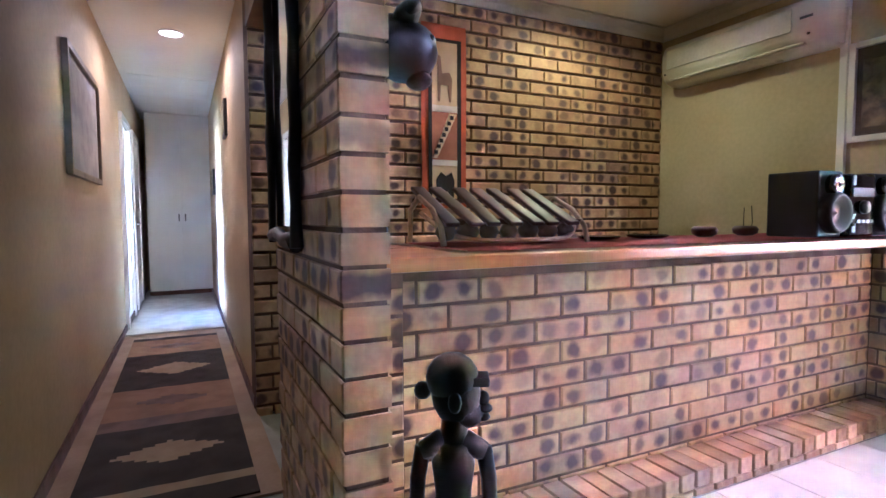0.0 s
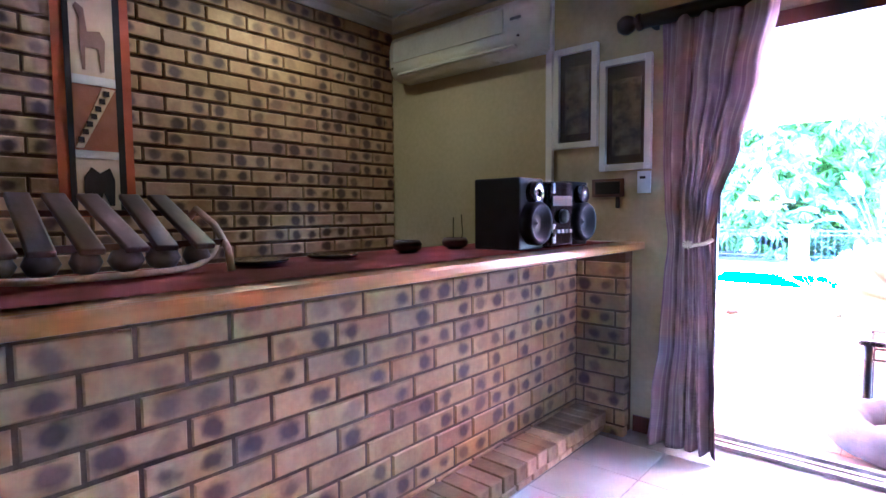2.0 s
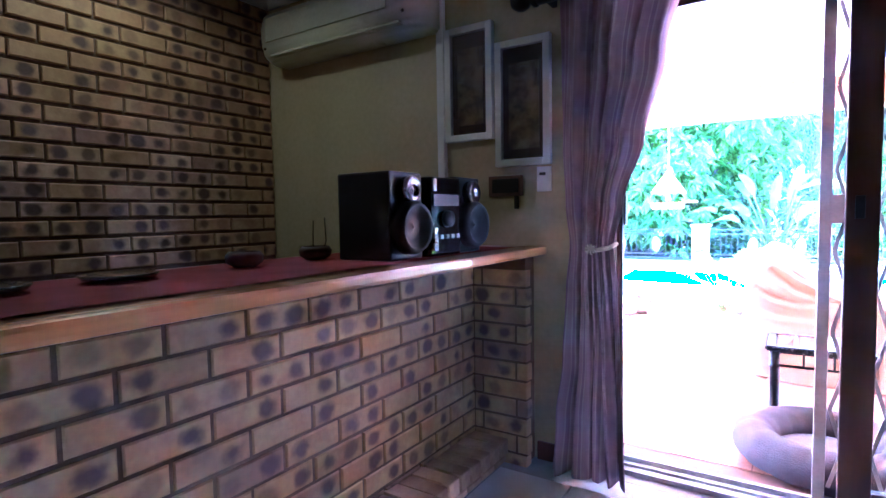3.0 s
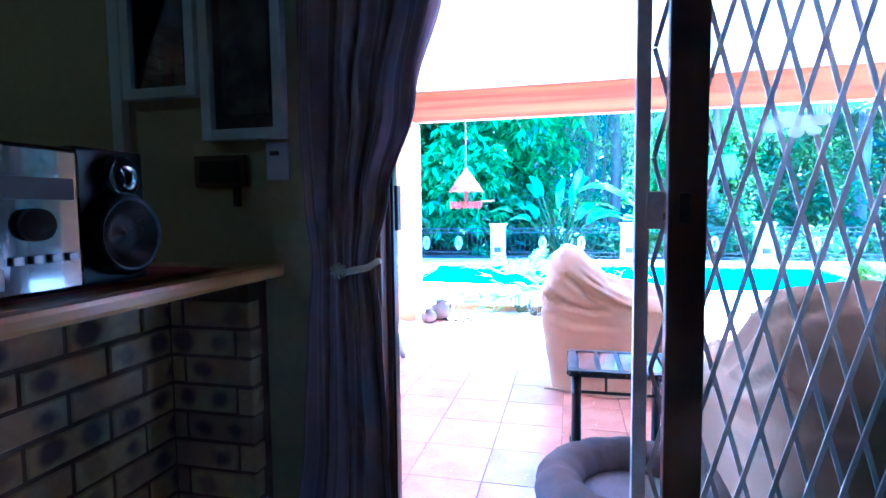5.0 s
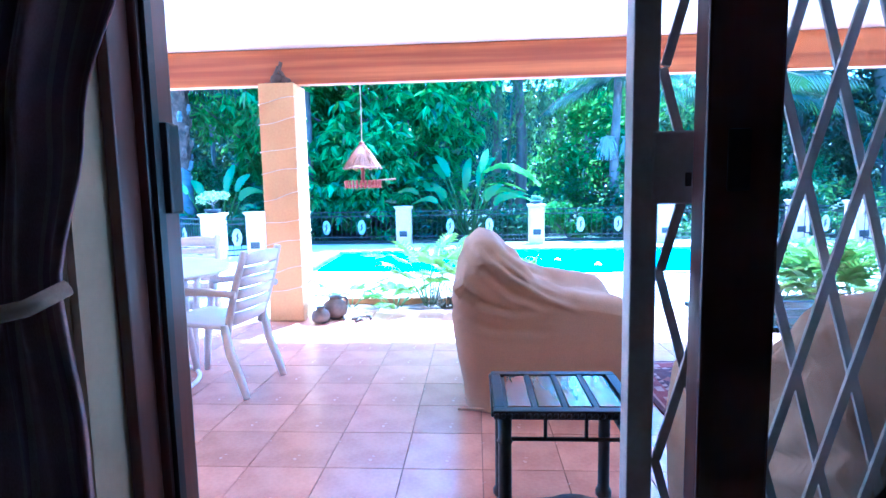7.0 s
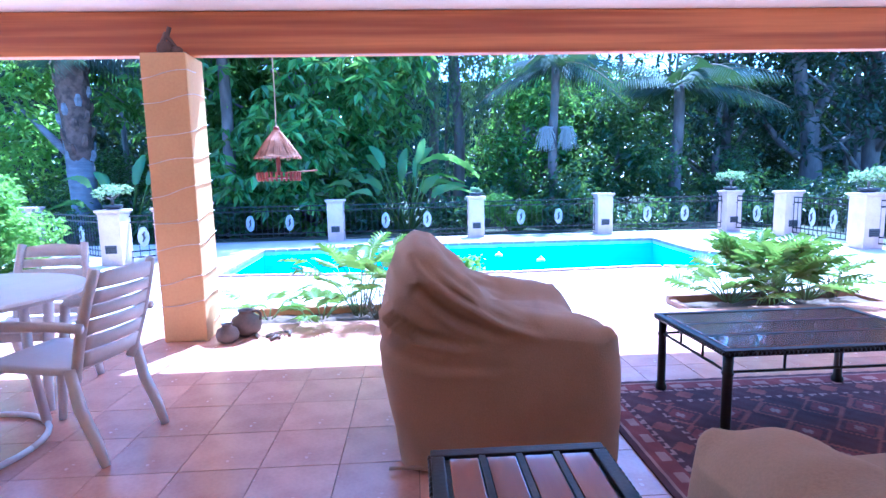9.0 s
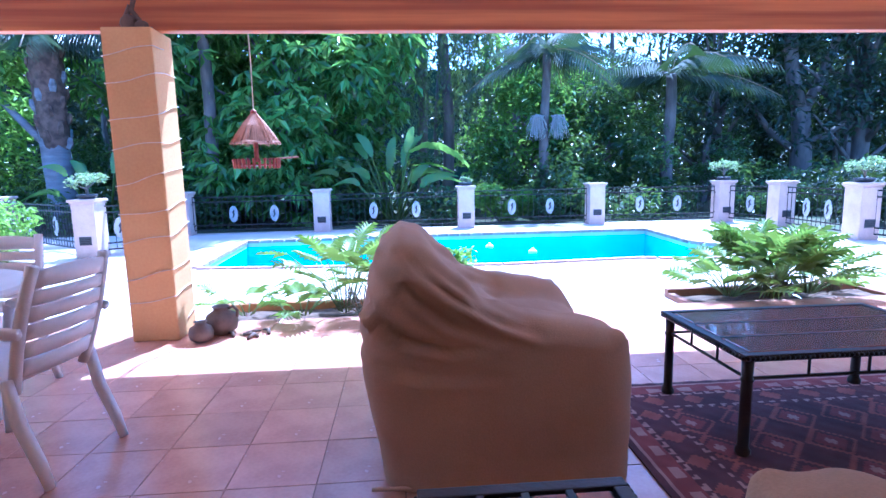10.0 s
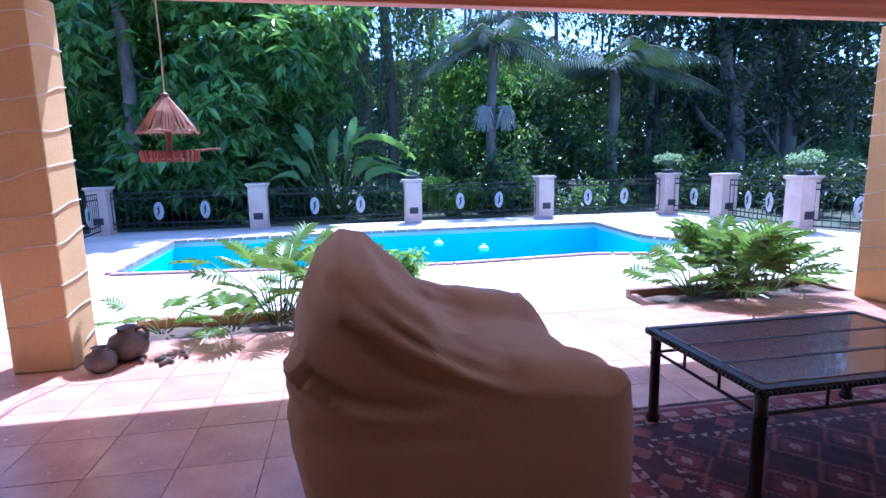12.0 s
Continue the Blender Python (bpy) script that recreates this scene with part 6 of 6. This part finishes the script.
split_leaf("large bright green split-leaf plant in the bed", 4.42, 4.74, 64, 0.50, 0.22, 21, (0.5, 5.0))
split_leaf("low spreading split-leaf plant in the bed", 4.80, 4.74, 20, 0.34, 0.20, 22, (0.4, 2.2))
split_leaf("low spreading split-leaf plant beside the large one", 4.06, 4.74, 20, 0.34, 0.20, 26, (0.4, 2.2))
split_leaf("leggy split-leaf plant with long bare stalks in the bed", 0.62, 4.74, 16, 0.58, 0.21, 23, (1.2, 4.5))
split_leaf("small split-leaf plant in the bed by the pots", -0.20, 4.74, 7, 0.24, 0.17, 24, (0.6, 2.0))
split_leaf("sparse split-leaf plant in the bed beside the armchair", 1.00, 4.74, 20, 0.46, 0.20, 25, (0.8, 3.6))
split_leaf("low split-leaf seedling in the bed", 0.28, 4.68, 9, 0.22, 0.18, 27, (0.5, 1.6))
for x, y, n, seed in ((0.80, 4.66, 46, 5), (4.42, 4.68, 40, 6), (5.15, 4.85, 22, 7)):
    rng = random.Random(seed)
    bm = bmesh.new()
    for k in range(n):
        a, r = rng.uniform(0, math.tau), rng.uniform(0.10, 0.32)
        hgt = rng.uniform(0.06, 0.26)
        pipe(bm, [(0.05 * math.cos(a), 0.03 * math.sin(a), 0.01), (r * 0.6 * math.cos(a + .3), 0.4 * r * math.sin(a), hgt), (r * math.cos(a), 0.5 * r * math.sin(a), rng.uniform(0.01, hgt))], [0.006, 0.005, 0.003], 4)
    tagged(whole("dry_stalks", bm, L_DRY, "tangle of dry grey stalks at the foot of the plants", "dry stalks", "", True, (x, y, GROUND + 0.025)), kind="stuff")


def shrub(name, label, x, y, z, rx, ry, rz, count, size, material, seed, n=12, group="", aspect=0.5):
    t = thing(name, label, "shrub", (x, y, z), group)
    c = clumps(0, 0, rz * 0.9, rx * 0.75, ry * 0.75, rz * 0.75, n, seed)
    bm = bmesh.new()
    for k in range(min(6, n)):
        pipe(bm, [(0, 0, 0), tuple(c[k] * 0.5), tuple(c[k])], [0.03, 0.02, 0.008], 5)
    part("branches", bm, M_BARK, t)
    leaves("crown", cloud_points(c, [min(rx, rz) * 0.45] * n, count, seed), size, material, t, aspect, 0.25, seed)
    return t


shrub("shrub", "small bright yellow-green shrub in the bed", 1.60, 5.05, GROUND, 0.26, 0.22, 0.30, 1400, 0.07, L_LIGHT, 31)
shrub("shrub", "round bright green shrub beyond the fence", 3.55, 13.4, -0.16, 0.95, 0.7, 0.55, 4500, 0.10, L_LIGHT, 32)
shrub("shrub", "full light green shrub beside the patio", -5.2, 8.2, -0.16, 1.0, 0.9, 0.85, 7000, 0.11, L_LIGHT, 33, 18)

# ---- trees beyond the fence ----


def tree(label, x, y, height, spread, trunk_r, count, leaf, leaf_mat, seed, bark=None, low=0.3, lean=0.0, n=26, aspect=0.42, whorl=1):
    t = thing("tree", label, "tree", (x, y, -0.16))
    rng = random.Random(seed)
    bark = bark or M_BARK
    bm = bmesh.new()
    top = height * 0.6
    spine = [(lean * k / 6 + 0.06 * math.sin(k * 1.7 + seed), 0.05 * math.cos(k * 1.3), top * k / 6) for k in range(7)]
    pipe(bm, spine, [trunk_r * (1.25 - 0.1 * k) for k in range(7)], 12)
    part("trunk", bm, bark, t, "", True)
    centres = []
    for k in range(n):
        a = k * 2.4 + rng.uniform(-.4, .4)
        h = height * (low + (1 - low) * ((k + 0.5) / n)) + rng.uniform(-.3, .3)
        r = spread * math.sqrt(max(0.1, 1 - ((h / height - 0.55) / 0.6) ** 2)) * rng.uniform(0.35, 1.0)
        c = (lean + r * math.cos(a), r * math.sin(a), h)
        centres.append(c)
        if k % 2 == 0:
            s = spine[min(6, int(6 * min(0.95, h / height)))]
            part("limb", pipe(bmesh.new(), [s, ((s[0] + c[0]) / 2, (s[1] + c[1]) / 2, (s[2] + c[2]) / 2 + 0.15), c], [trunk_r * 0.45, trunk_r * 0.25, trunk_r * 0.08], 6), bark, t, "", True)
    points = np.asarray(cloud_points(centres, [spread * rng.uniform(0.24, 0.42) for _ in centres], count // whorl, seed, 0.3), float)
    if whorl > 1:
        turn = np.random.default_rng(seed).uniform(0, 6.28, (len(points), 1)) + np.arange(whorl) * (6.283 / whorl)
        ray = np.stack([np.cos(turn), np.sin(turn), np.random.default_rng(seed + 1).normal(-0.4, 0.7, (len(points), 1)) + 0.9 * np.cos(turn - turn[:, :1] * 3)], 2).reshape(-1, 3)
        points = np.repeat(points, whorl, 0) + ray * 0.03
        leaves("crown", points, leaf, leaf_mat, t, aspect, 1.1, seed, ray * 2.0)
    else:
        leaves("crown", points, leaf, leaf_mat, t, aspect, 0.45, seed)
    return t


tree("big dense broad-leaved tree behind the pool fence", -1.9, 15.6, 7.4, 3.3, 0.16, 22000, 0.36, L_BROAD, 41, low=0.10, n=44, aspect=0.36, whorl=8)
tree("tall dark broad-leaved tree behind the palm", -5.4, 17.5, 8.0, 2.8, 0.18, 10000, 0.34, L_BROAD, 42, low=0.12, n=30, aspect=0.36, whorl=8)
tree("bright leafy tree behind the side fence", -10.5, 15.5, 7.0, 2.6, 0.16, 8000, 0.26, L_LIGHT, 43, low=0.12, n=26)
tree("dark leafy tree beyond the fence", 5.6, 18.0, 5.0, 2.3, 0.14, 8000, 0.26, L_BROAD, 44, low=0.08, n=26)
tree("small leafy tree in the woodland edge", 7.3, 17.6, 3.6, 2.2, 0.12, 7000, 0.24, L_SHRUB, 45, low=0.05, n=24)
tree("spreading dark tree at the garden edge", 17.5, 18.5, 9.0, 3.8, 0.3, 11000, 0.26, L_WOODS_SHADED, 46, low=0.25, n=34)
tree("dense dark tree at the garden edge", 13.0, 20.0, 8.0, 3.2, 0.2, 9000, 0.26, L_WOODS_SHADED, 47, low=0.15, n=30)

# big forked grey trunk
fk = thing("tree", "large grey forked tree trunk at the woodland edge", "tree", (14.9, 18.0, -0.16))
part("trunk", pipe(bmesh.new(), [(0, 0, 0), (0.05, 0, 1.2), (0.0, 0, 2.4), (-0.1, 0, 3.2)], [0.42, 0.34, 0.30, 0.28], 14), M_BARK, fk, "", True)
part("limb", pipe(bmesh.new(), [(-0.1, 0, 3.0), (-0.45, 0, 4.2), (-0.65, 0, 5.6), (-0.5, 0, 8.0)], [0.24, 0.22, 0.2, 0.12], 12), M_BARK, fk, "", True)
part("limb", pipe(bmesh.new(), [(-0.05, 0, 3.0), (0.45, 0, 3.9), (0.95, 0, 5.2), (1.6, 0, 7.6)], [0.2, 0.16, 0.14, 0.08], 12), M_BARK, fk, "", True)
part("limb", pipe(bmesh.new(), [(0.0, 0, 1.6), (-0.9, 0.3, 2.4), (-1.8, 0.4, 3.6), (-2.6, 0.3, 5.2)], [0.14, 0.11, 0.09, 0.05], 8), M_BARK, fk, "", True)
part("limb", pipe(bmesh.new(), [(0.0, 0, 2.0), (1.2, 0.3, 2.3), (2.6, 0.4, 3.2), (3.8, 0.3, 4.0)], [0.12, 0.09, 0.07, 0.04], 8), M_BARK, fk, "", True)
leaves("crown", cloud_points(clumps(0, 0, 7.6, 3.2, 2.0, 1.8, 20, 48), [1.0] * 20, 6500, 48, 0.3), 0.24, L_WOODS_SHADED, fk, 0.42, 0.4, 48)


def palm(label, x, y, height, r, fronds, length, seed, bark, leaf_mat=None, rise=(0.1, 1.0), sag=1.0, leaflets=26, leaflet=0.5):
    z0 = -0.16
    n = 9
    trunk = [(0.04 * math.sin(k * 0.8 + seed), 0, height * k / (n - 1)) for k in range(n)]
    radii = [r * (1.15 - 0.3 * k / (n - 1)) * (1 + 0.04 * (k % 2)) for k in range(n)]
    return frond_plant("palm_tree", label, "palm tree", (x, y, z0), fronds, length, leaflets, leaflet, leaf_mat or L_PALM, L_DRY, seed, rise, sag, 0.055, "", (trunk, radii, bark), height, 0.016, 0.8)


p1 = palm("thick palm with a blue-grey trunk beyond the fence", -7.3, 14.2, 4.6, 0.30, 20, 3.0, 51, M_PALMBARK, sag=1.1)
bm = bmesh.new()
lathe(bm, [(0.27, 1.95), (0.31, 2.1), (0.34, 2.6), (0.33, 3.2), (0.36, 3.9), (0.30, 4.5)], 22, wobble=0.02)
part("fibre_sleeve", bm, M_HUSK, p1, "dark brown fibrous upper trunk", True)
for k in range(30):
    a, z = k * 2.4, 2.05 + 0.075 * k
    c, q = math.cos(a), math.sin(a)
    bm = pipe(bmesh.new(), [(0.27 * c, 0.27 * q, z), (0.34 * c, 0.34 * q, z + 0.10), (0.37 * c, 0.37 * q, z + 0.24)], [0.10, 0.085, 0.045], 6)
    part("leaf_base", bm, M_HUSK if k % 3 else M_PALMBARK, p1)
part("old_frond", pipe(bmesh.new(), [(-0.2, -0.1, 2.2), (-0.7, -0.1, 2.75), (-1.35, -0.1, 3.5)], [0.11, 0.09, 0.05], 8), M_PALMBARK, p1, "bare pale leaf stalk", True)
palm("slim palm with drooping grey flower stalks", 5.0, 14.6, 4.3, 0.12, 16, 1.9, 52, M_BARK, sag=1.3)
palm("slender palm with dark arching fronds", 9.15, 16.0, 4.0, 0.17, 15, 2.9, 53, M_BARK, sag=1.0, rise=(0.15, 1.0), leaflets=30, leaflet=0.62)
palm("tall palm in the woodland", 1.9, 19.0, 7.0, 0.16, 14, 2.8, 54, M_BARK, sag=1.0)
palm("tall thin palm beside the big tree", -3.6, 14.2, 6.2, 0.14, 14, 2.4, 55, M_BARK, sag=1.0)
palm("palm among the far trees", 8.0, 22.0, 7.0, 0.2, 14, 3.4, 56, M_BARK, sag=0.9)

# grey flower stalks of the slim palm
fl = thing("palm_flowers", "grey drooping flower cluster on the palm trunk", "flower cluster", (5.0, 14.35, 2.42))
bm = bmesh.new()
rng = random.Random(61)
for s in (-0.28, 0.30):
    for k in range(110):
        a = rng.uniform(0, math.tau)
        r = rng.uniform(0.05, 0.29)
        pipe(bm, [(s * 0.3, 0, 0.1), (s + 0.5 * r * math.cos(a), r * math.sin(a), rng.uniform(-.02, .12)), (s + r * math.cos(a), r * math.sin(a), -rng.uniform(0.15, 0.55))], [0.008, 0.008, 0.005], 4)
tagged(part("flower_spray", bm, L_ASH, fl), kind="stuff")


def banana(label, x, y, seed):
    t = thing("banana_plant", label, "plant", (x, y, -0.16), "broad-leaved plants")
    rng = random.Random(seed)
    for a, ln, up, bend, wide in ((2.2, 1.1, 3.2, 0.5, 0.13), (1.3, 1.2, 5.0, 0.25, 0.14), (0.6, 1.0, 2.6, 0.6, 0.13), (-0.1, 1.5, 1.5, 1.7, 0.17), (2.8, 1.0, 2.0, 1.3, 0.13), (0.9, 1.0, 6.0, 0.2, 0.12), (1.9, 0.9, 2.0, 0.5, 0.13), (3.4, 0.9, 1.2, 2.0, 0.12), (0.2, 0.8, 1.2, 1.2, 0.12)):
        ln, wide = 0.72 * ln, 0.85 * wide
        flat = Vector((math.cos(a), 0.5 * math.sin(a) - 0.25, 0)).normalized()
        stalk = 1.5 + rng.uniform(-.5, .4)
        base = Vector((0.06 * math.cos(a), 0.06 * math.sin(a), 0))
        way = (flat + Vector((0, 0, up))).normalized()
        root = base + way * stalk
        side = way.cross(Vector((0, -1, 0.25))).normalized()
        part("stalk", pipe(bmesh.new(), [base, root, root + way * 0.3 * ln], [0.03, 0.02, 0.008], 6), L_FERN, t, "", True)

        def blade(u, v):
            p = root + way * ln * v + flat * bend * 0.35 * ln * v * v - Vector((0, 0, 1)) * bend * 0.5 * ln * v * v
            w = wide * math.sin(math.pi * min(1, 0.06 + 0.94 * v)) ** 0.6
            q = 2 * u - 1
            torn = 0.02 * math.sin(v * 60)
            return (p + side * (q * (w + torn)) + Vector((0, -0.05, 0.10 * abs(q) * w * 3 - 0.02)), (u, v))
        part("leaf", sheet(bmesh.new(), blade, 4, 26), L_BANANA, t, "", True)
    return t


banana("broad-leaved banana-like plant behind the fence", 0.55, 14.3, 72)

def arched_leaf(parent, points, wide, tilt):
    """One long paddle leaf over a bent midrib, its upper side to the sky."""
    def at(u, v):
        f = v * (len(points) - 1)
        k = min(len(points) - 2, int(f))
        p = Vector(points[k]).lerp(Vector(points[k + 1]), f - k)
        w = wide * math.sin(math.pi * (0.04 + 0.94 * v)) ** 0.5
        q = 2 * u - 1
        return p + Vector((0.0, q * w, -0.25 * abs(q) * w + tilt * q * w + 0.012 * math.sin(v * 70) * abs(q))), (u, v)
    part("leaf", sheet(bmesh.new(), at, 4, 30), L_BANANA, parent, "", True)
    part("stalk", pipe(bmesh.new(), [(0, 0, 0), tuple(Vector(points[0]) * 0.6), points[0]], [0.03, 0.025, 0.012], 6), L_FERN, parent, "", True)


bird = banana("clump of broad-leaved plant with one long arching leaf", 0.95, 13.45, 74)
arched_leaf(bird, [(0.35, 0, 1.78), (0.75, 0, 1.98), (1.15, 0, 1.94), (1.55, 0, 1.72), (1.85, 0, 1.40)], 0.20, -0.35)
arched_leaf(bird, [(-0.25, 0, 1.30), (-0.12, 0, 1.22), (0.0, 0, 0.95), (0.08, 0, 0.60)], 0.16, -0.5)
arched_leaf(bird, [(0.45, 0, 1.45), (0.85, 0, 1.52), (1.2, 0, 1.42), (1.5, 0, 1.25)], 0.12, -0.2)
banana("banana-like plant by the side fence", -6.0, 13.6, 73)

# creeper curtain hanging from a tall tree
cr = thing("creeper", "tall grey-green curtain of hanging creeper", "creeper", (2.6, 17.4, -0.16))
part("trunk", pipe(bmesh.new(), [(0, 0.3, 0), (0.1, 0.3, 3), (-0.1, 0.3, 6), (0.2, 0.3, 9.5)], [0.2, 0.18, 0.15, 0.1], 10), M_BARK, cr, "", True)
rng_np = np.random.default_rng(81)
strand = rng_np.uniform((-1.5, -0.5), (1.5, 0.5), (90, 2))
pick = rng_np.integers(0, 90, 12000)
zz = rng_np.uniform(0, 1, 12000) ** 0.8
low_end = rng_np.uniform(1.6, 4.2, 90)
pts = np.stack([strand[pick, 0] + rng_np.normal(0, 0.06, 12000), strand[pick, 1] + rng_np.normal(0, 0.06, 12000), low_end[pick] + (9.5 - low_end[pick]) * zz], 1)
leaves("hanging_foliage", pts, 0.16, L_CREEP, cr, 0.35, 1.6, 82)

# undergrowth along the fence and the far woods
under = []
rng_np = np.random.default_rng(91)
cx = np.concatenate([rng_np.uniform(-14, 20, 170)])
cy = rng_np.uniform(12.9, 16.5, 170)
cz = rng_np.uniform(0.0, 1.5, 170) * np.clip((cy - 12.3) / 2.5, 0.25, 1.2)
sy = rng_np.uniform(6.0, 12.8, 70)
sx = np.where(sy < 7.8, 10.9, 9.9) + rng_np.uniform(0, 4.0, 70)
side_centres = np.stack([sx + 0.6, sy, rng_np.uniform(0.0, 0.7, 70)], 1)
ob = leaves("undergrowth", cloud_points(np.stack([cx, cy, cz], 1), rng_np.uniform(0.35, 0.75, 170), 44000, 92, 0.2), 0.17, L_SHRUB, None, 0.4, 0.3, 93)
tagged(ob, "dark mixed undergrowth behind the pool fence", "undergrowth", "", "stuff")
# the clumps beside the deck take the leaf colour with shade in it
ob = leaves("undergrowth", cloud_points(side_centres, rng_np.uniform(0.35, 0.75, 70), 18000, 96, 0.2), 0.17, L_WOODS_SHADED, None, 0.4, 0.3, 97)
tagged(ob, "groundcover beside the pool deck fence, tree shade put into its leaf colour", "undergrowth", "", "stuff")
n = 520
cx = rng_np.uniform(-38, 46, n)
cy = rng_np.uniform(21, 31, n)
cz = rng_np.uniform(0.2, 11.5, n)
gap = (np.abs(cx / cy * 20 - 5.2) < 4.8) & (cz > 5.6)
keep = ~gap | (rng_np.uniform(0, 1, n) < 0.30)
cx, cy, cz = cx[keep], cy[keep], cz[keep]
ob = leaves("far_woods", cloud_points(np.stack([cx, cy, cz], 1), rng_np.uniform(0.9, 2.1, len(cx)), 95000, 94, 0.2), 0.38, L_WOODS_SHADED, None, 0.5, 0.4, 95)
tagged(ob, "dense dark woodland beyond the garden", "woods", "", "stuff")
stems = bmesh.new()
for k in range(46):
    x, y = rng_np.uniform(-30, 36), rng_np.uniform(18, 29)
    pipe(stems, [(x, y, -0.2), (x + rng_np.normal(0, .2), y, 3), (x + rng_np.normal(0, .5), y, 9)], [rng_np.uniform(.08, .2), .1, .05], 6)
tagged(link("far_trunks", stems, M_BARK), "slim grey trunks of the far woodland", "trunks", "", "stuff")
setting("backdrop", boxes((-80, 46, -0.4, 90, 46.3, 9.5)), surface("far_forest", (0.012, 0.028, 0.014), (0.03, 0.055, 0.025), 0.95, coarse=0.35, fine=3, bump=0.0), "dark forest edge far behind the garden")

# ---- pieces of walls and floors ----
rng = random.Random(101)


def courses(parent, place, s0, s1, z0, z1, joint, depth, turn, phase=0.5, high=HIGH):
    """Stretcher bricks from s0 to s1 along a wall; place(s, z) gives a brick's centre."""
    for n, top in course_tops(z0, z1):
        zc = top - high / 2
        if zc + high / 2 > z1 + 0.06:
            continue
        off = joint + (PITCH * phase if n % 2 else 0.0)
        k = math.floor((s0 - off) / PITCH)
        while off + k * PITCH < s1:
            a, b = max(s0, off + k * PITCH + 0.006), min(s1, off + (k + 1) * PITCH - 0.006)
            k += 1
            if b - a < 0.03:
                continue
            x, y, z = place((a + b) / 2, zc)
            wob = rng.uniform(-0.0015, 0.0015)
            m = pose(x, y, z + rng.uniform(-.001, .001), 0, 0, turn)
            m.translation += (m.to_3x3() @ Vector((0, wob, 0)))
            lay(parent, b - a, high, depth, m)


# the bar front, its return and end pier
courses(bar, lambda s, z: (-0.026, s, z), -2.81, -0.094, 0.0, 0.92, -2.486, 0.05, 90)
courses(bar, lambda s, z: (s, -0.075, z), 0.002, 0.272, 0.0, 0.92, 0.272 - PITCH, 0.05, 0, 0.75)
for n, top in course_tops(0.0, 0.92):
    lay(bar, 0.118, HIGH, 0.05, pose(0.105, -2.872, top - HIGH / 2, 0, 0, 90))
# bricks on edge along the foot step
y = -2.78
while y < -0.12:
    lay(step, 0.072, 0.068, 0.185, pose(0.085, y, 0.075 + rng.uniform(-.003, .003), 0, 0, 90), "brick", M_STEP)
    y += 0.085
y = -2.74
while y < -0.14:
    lay(step, 0.105, 0.028, 0.176, pose(0.083, y, 0.018, 0, 0, 90), "brick", M_STEP)
    y += 0.117
# the slim partition, one brick thick
courses(pillar, lambda s, z: (s, -3.0, z), -0.55, 0.38, 0.0, 2.49, 0.38 - PITCH, 0.12, 0)
# the wall behind the bar
courses(back, lambda s, z: (-1.524, s, z), -3.04, -0.004, 0.93, 2.49, -2.95, 0.05, 90, 0.5, 0.067)
courses(back, lambda s, z: (-1.524, s, z), -3.04, -2.88, 0.0, 0.88, -2.95, 0.05, 90, 0.5, 0.067)

# white tiles indoors
TILE = 0.335
tile = bpy.data.meshes.new("floor_tile")
bm = boxes((-TILE / 2 + 0.003, -TILE / 2 + 0.003, -0.011, TILE / 2 - 0.003, TILE / 2 - 0.003, 0.0))
bm.to_mesh(tile)
bm.free()
tile.materials.append(M_FLOOR)
floor = bpy.data.objects["floor"]
for i in range(-1, 14):
    for j in range(-18, 3):
        x, y = 0.167 + TILE * (i + 0.5), -0.84 + TILE * (j + 0.5)
        if x + TILE / 2 > 4.8 or y + TILE / 2 > 0.06 or y - TILE / 2 < -6.5 or x < 0.0:
            continue
        ob = new("floor_tile", tile)
        ob.parent, ob.location = floor, (x, y, rng.uniform(-0.0006, 0.0))

# terracotta tiles on the patio
TERRA = 0.333
tile = bpy.data.meshes.new("terracotta_tile")
bm = boxes((-TERRA / 2 + 0.002, -TERRA / 2 + 0.002, -0.010, TERRA / 2 - 0.002, TERRA / 2 - 0.002, 0.0), bevel=0.001)
bm.to_mesh(tile)
bm.free()
tile.materials.append(M_TERRA)
patio = bpy.data.objects["patio_floor"]
spare = []
for i in range(-26, 27):
    for j in range(-4, 9):
        x, y = 0.785 + TERRA * (i + 0.5), 1.455 + TERRA * (j + 0.5)
        if y - TERRA / 2 < 0.20 or y + TERRA / 2 > 4.60:
            continue
        if -2.4 < x < 5.2:
            ob = new("terracotta_tile", tile)
            ob.parent, ob.location = patio, (x, y, PATIO + rng.uniform(-0.001, 0.0))
        else:
            spare.append((x - TERRA / 2 + 0.005, y - TERRA / 2 + 0.005, PATIO - 0.014, x + TERRA / 2 - 0.005, y + TERRA / 2 - 0.005, PATIO))
tagged(part("outlying_tiles", boxes(*spare), M_TERRA, patio), kind="stuff")

# brick coping round the pool
cop = setting("pool_coping", boxes((0, 0, 0, 0.01, 0.01, 0.01)), M_COPING, "reddish brick coping round the pool edge", "coping")
cop.location = (2.0, 8.5, -1.0)
cop_mesh = brick_mesh(0.20, 0.05, 0.11, M_COPING)
for (ax, ay), (bx, by) in zip(POOL, POOL[1:] + POOL[:1]):
    ln = math.hypot(bx - ax, by - ay)
    n = max(1, int(ln / 0.21))
    turn = math.degrees(math.atan2(by - ay, bx - ax))
    for k in range(n):
        f = (k + 0.5) / n
        ob = new("coping_brick", cop_mesh)
        ob.parent = cop
        nx, ny = (by - ay) / ln, -(bx - ax) / ln
        ob.matrix_basis = Matrix.Translation((-2.0, -8.5, 1.0)) @ pose(ax + (bx - ax) * f + nx * 0.04, ay + (by - ay) * f + ny * 0.04, GROUND + 0.0, 0, 0, turn)
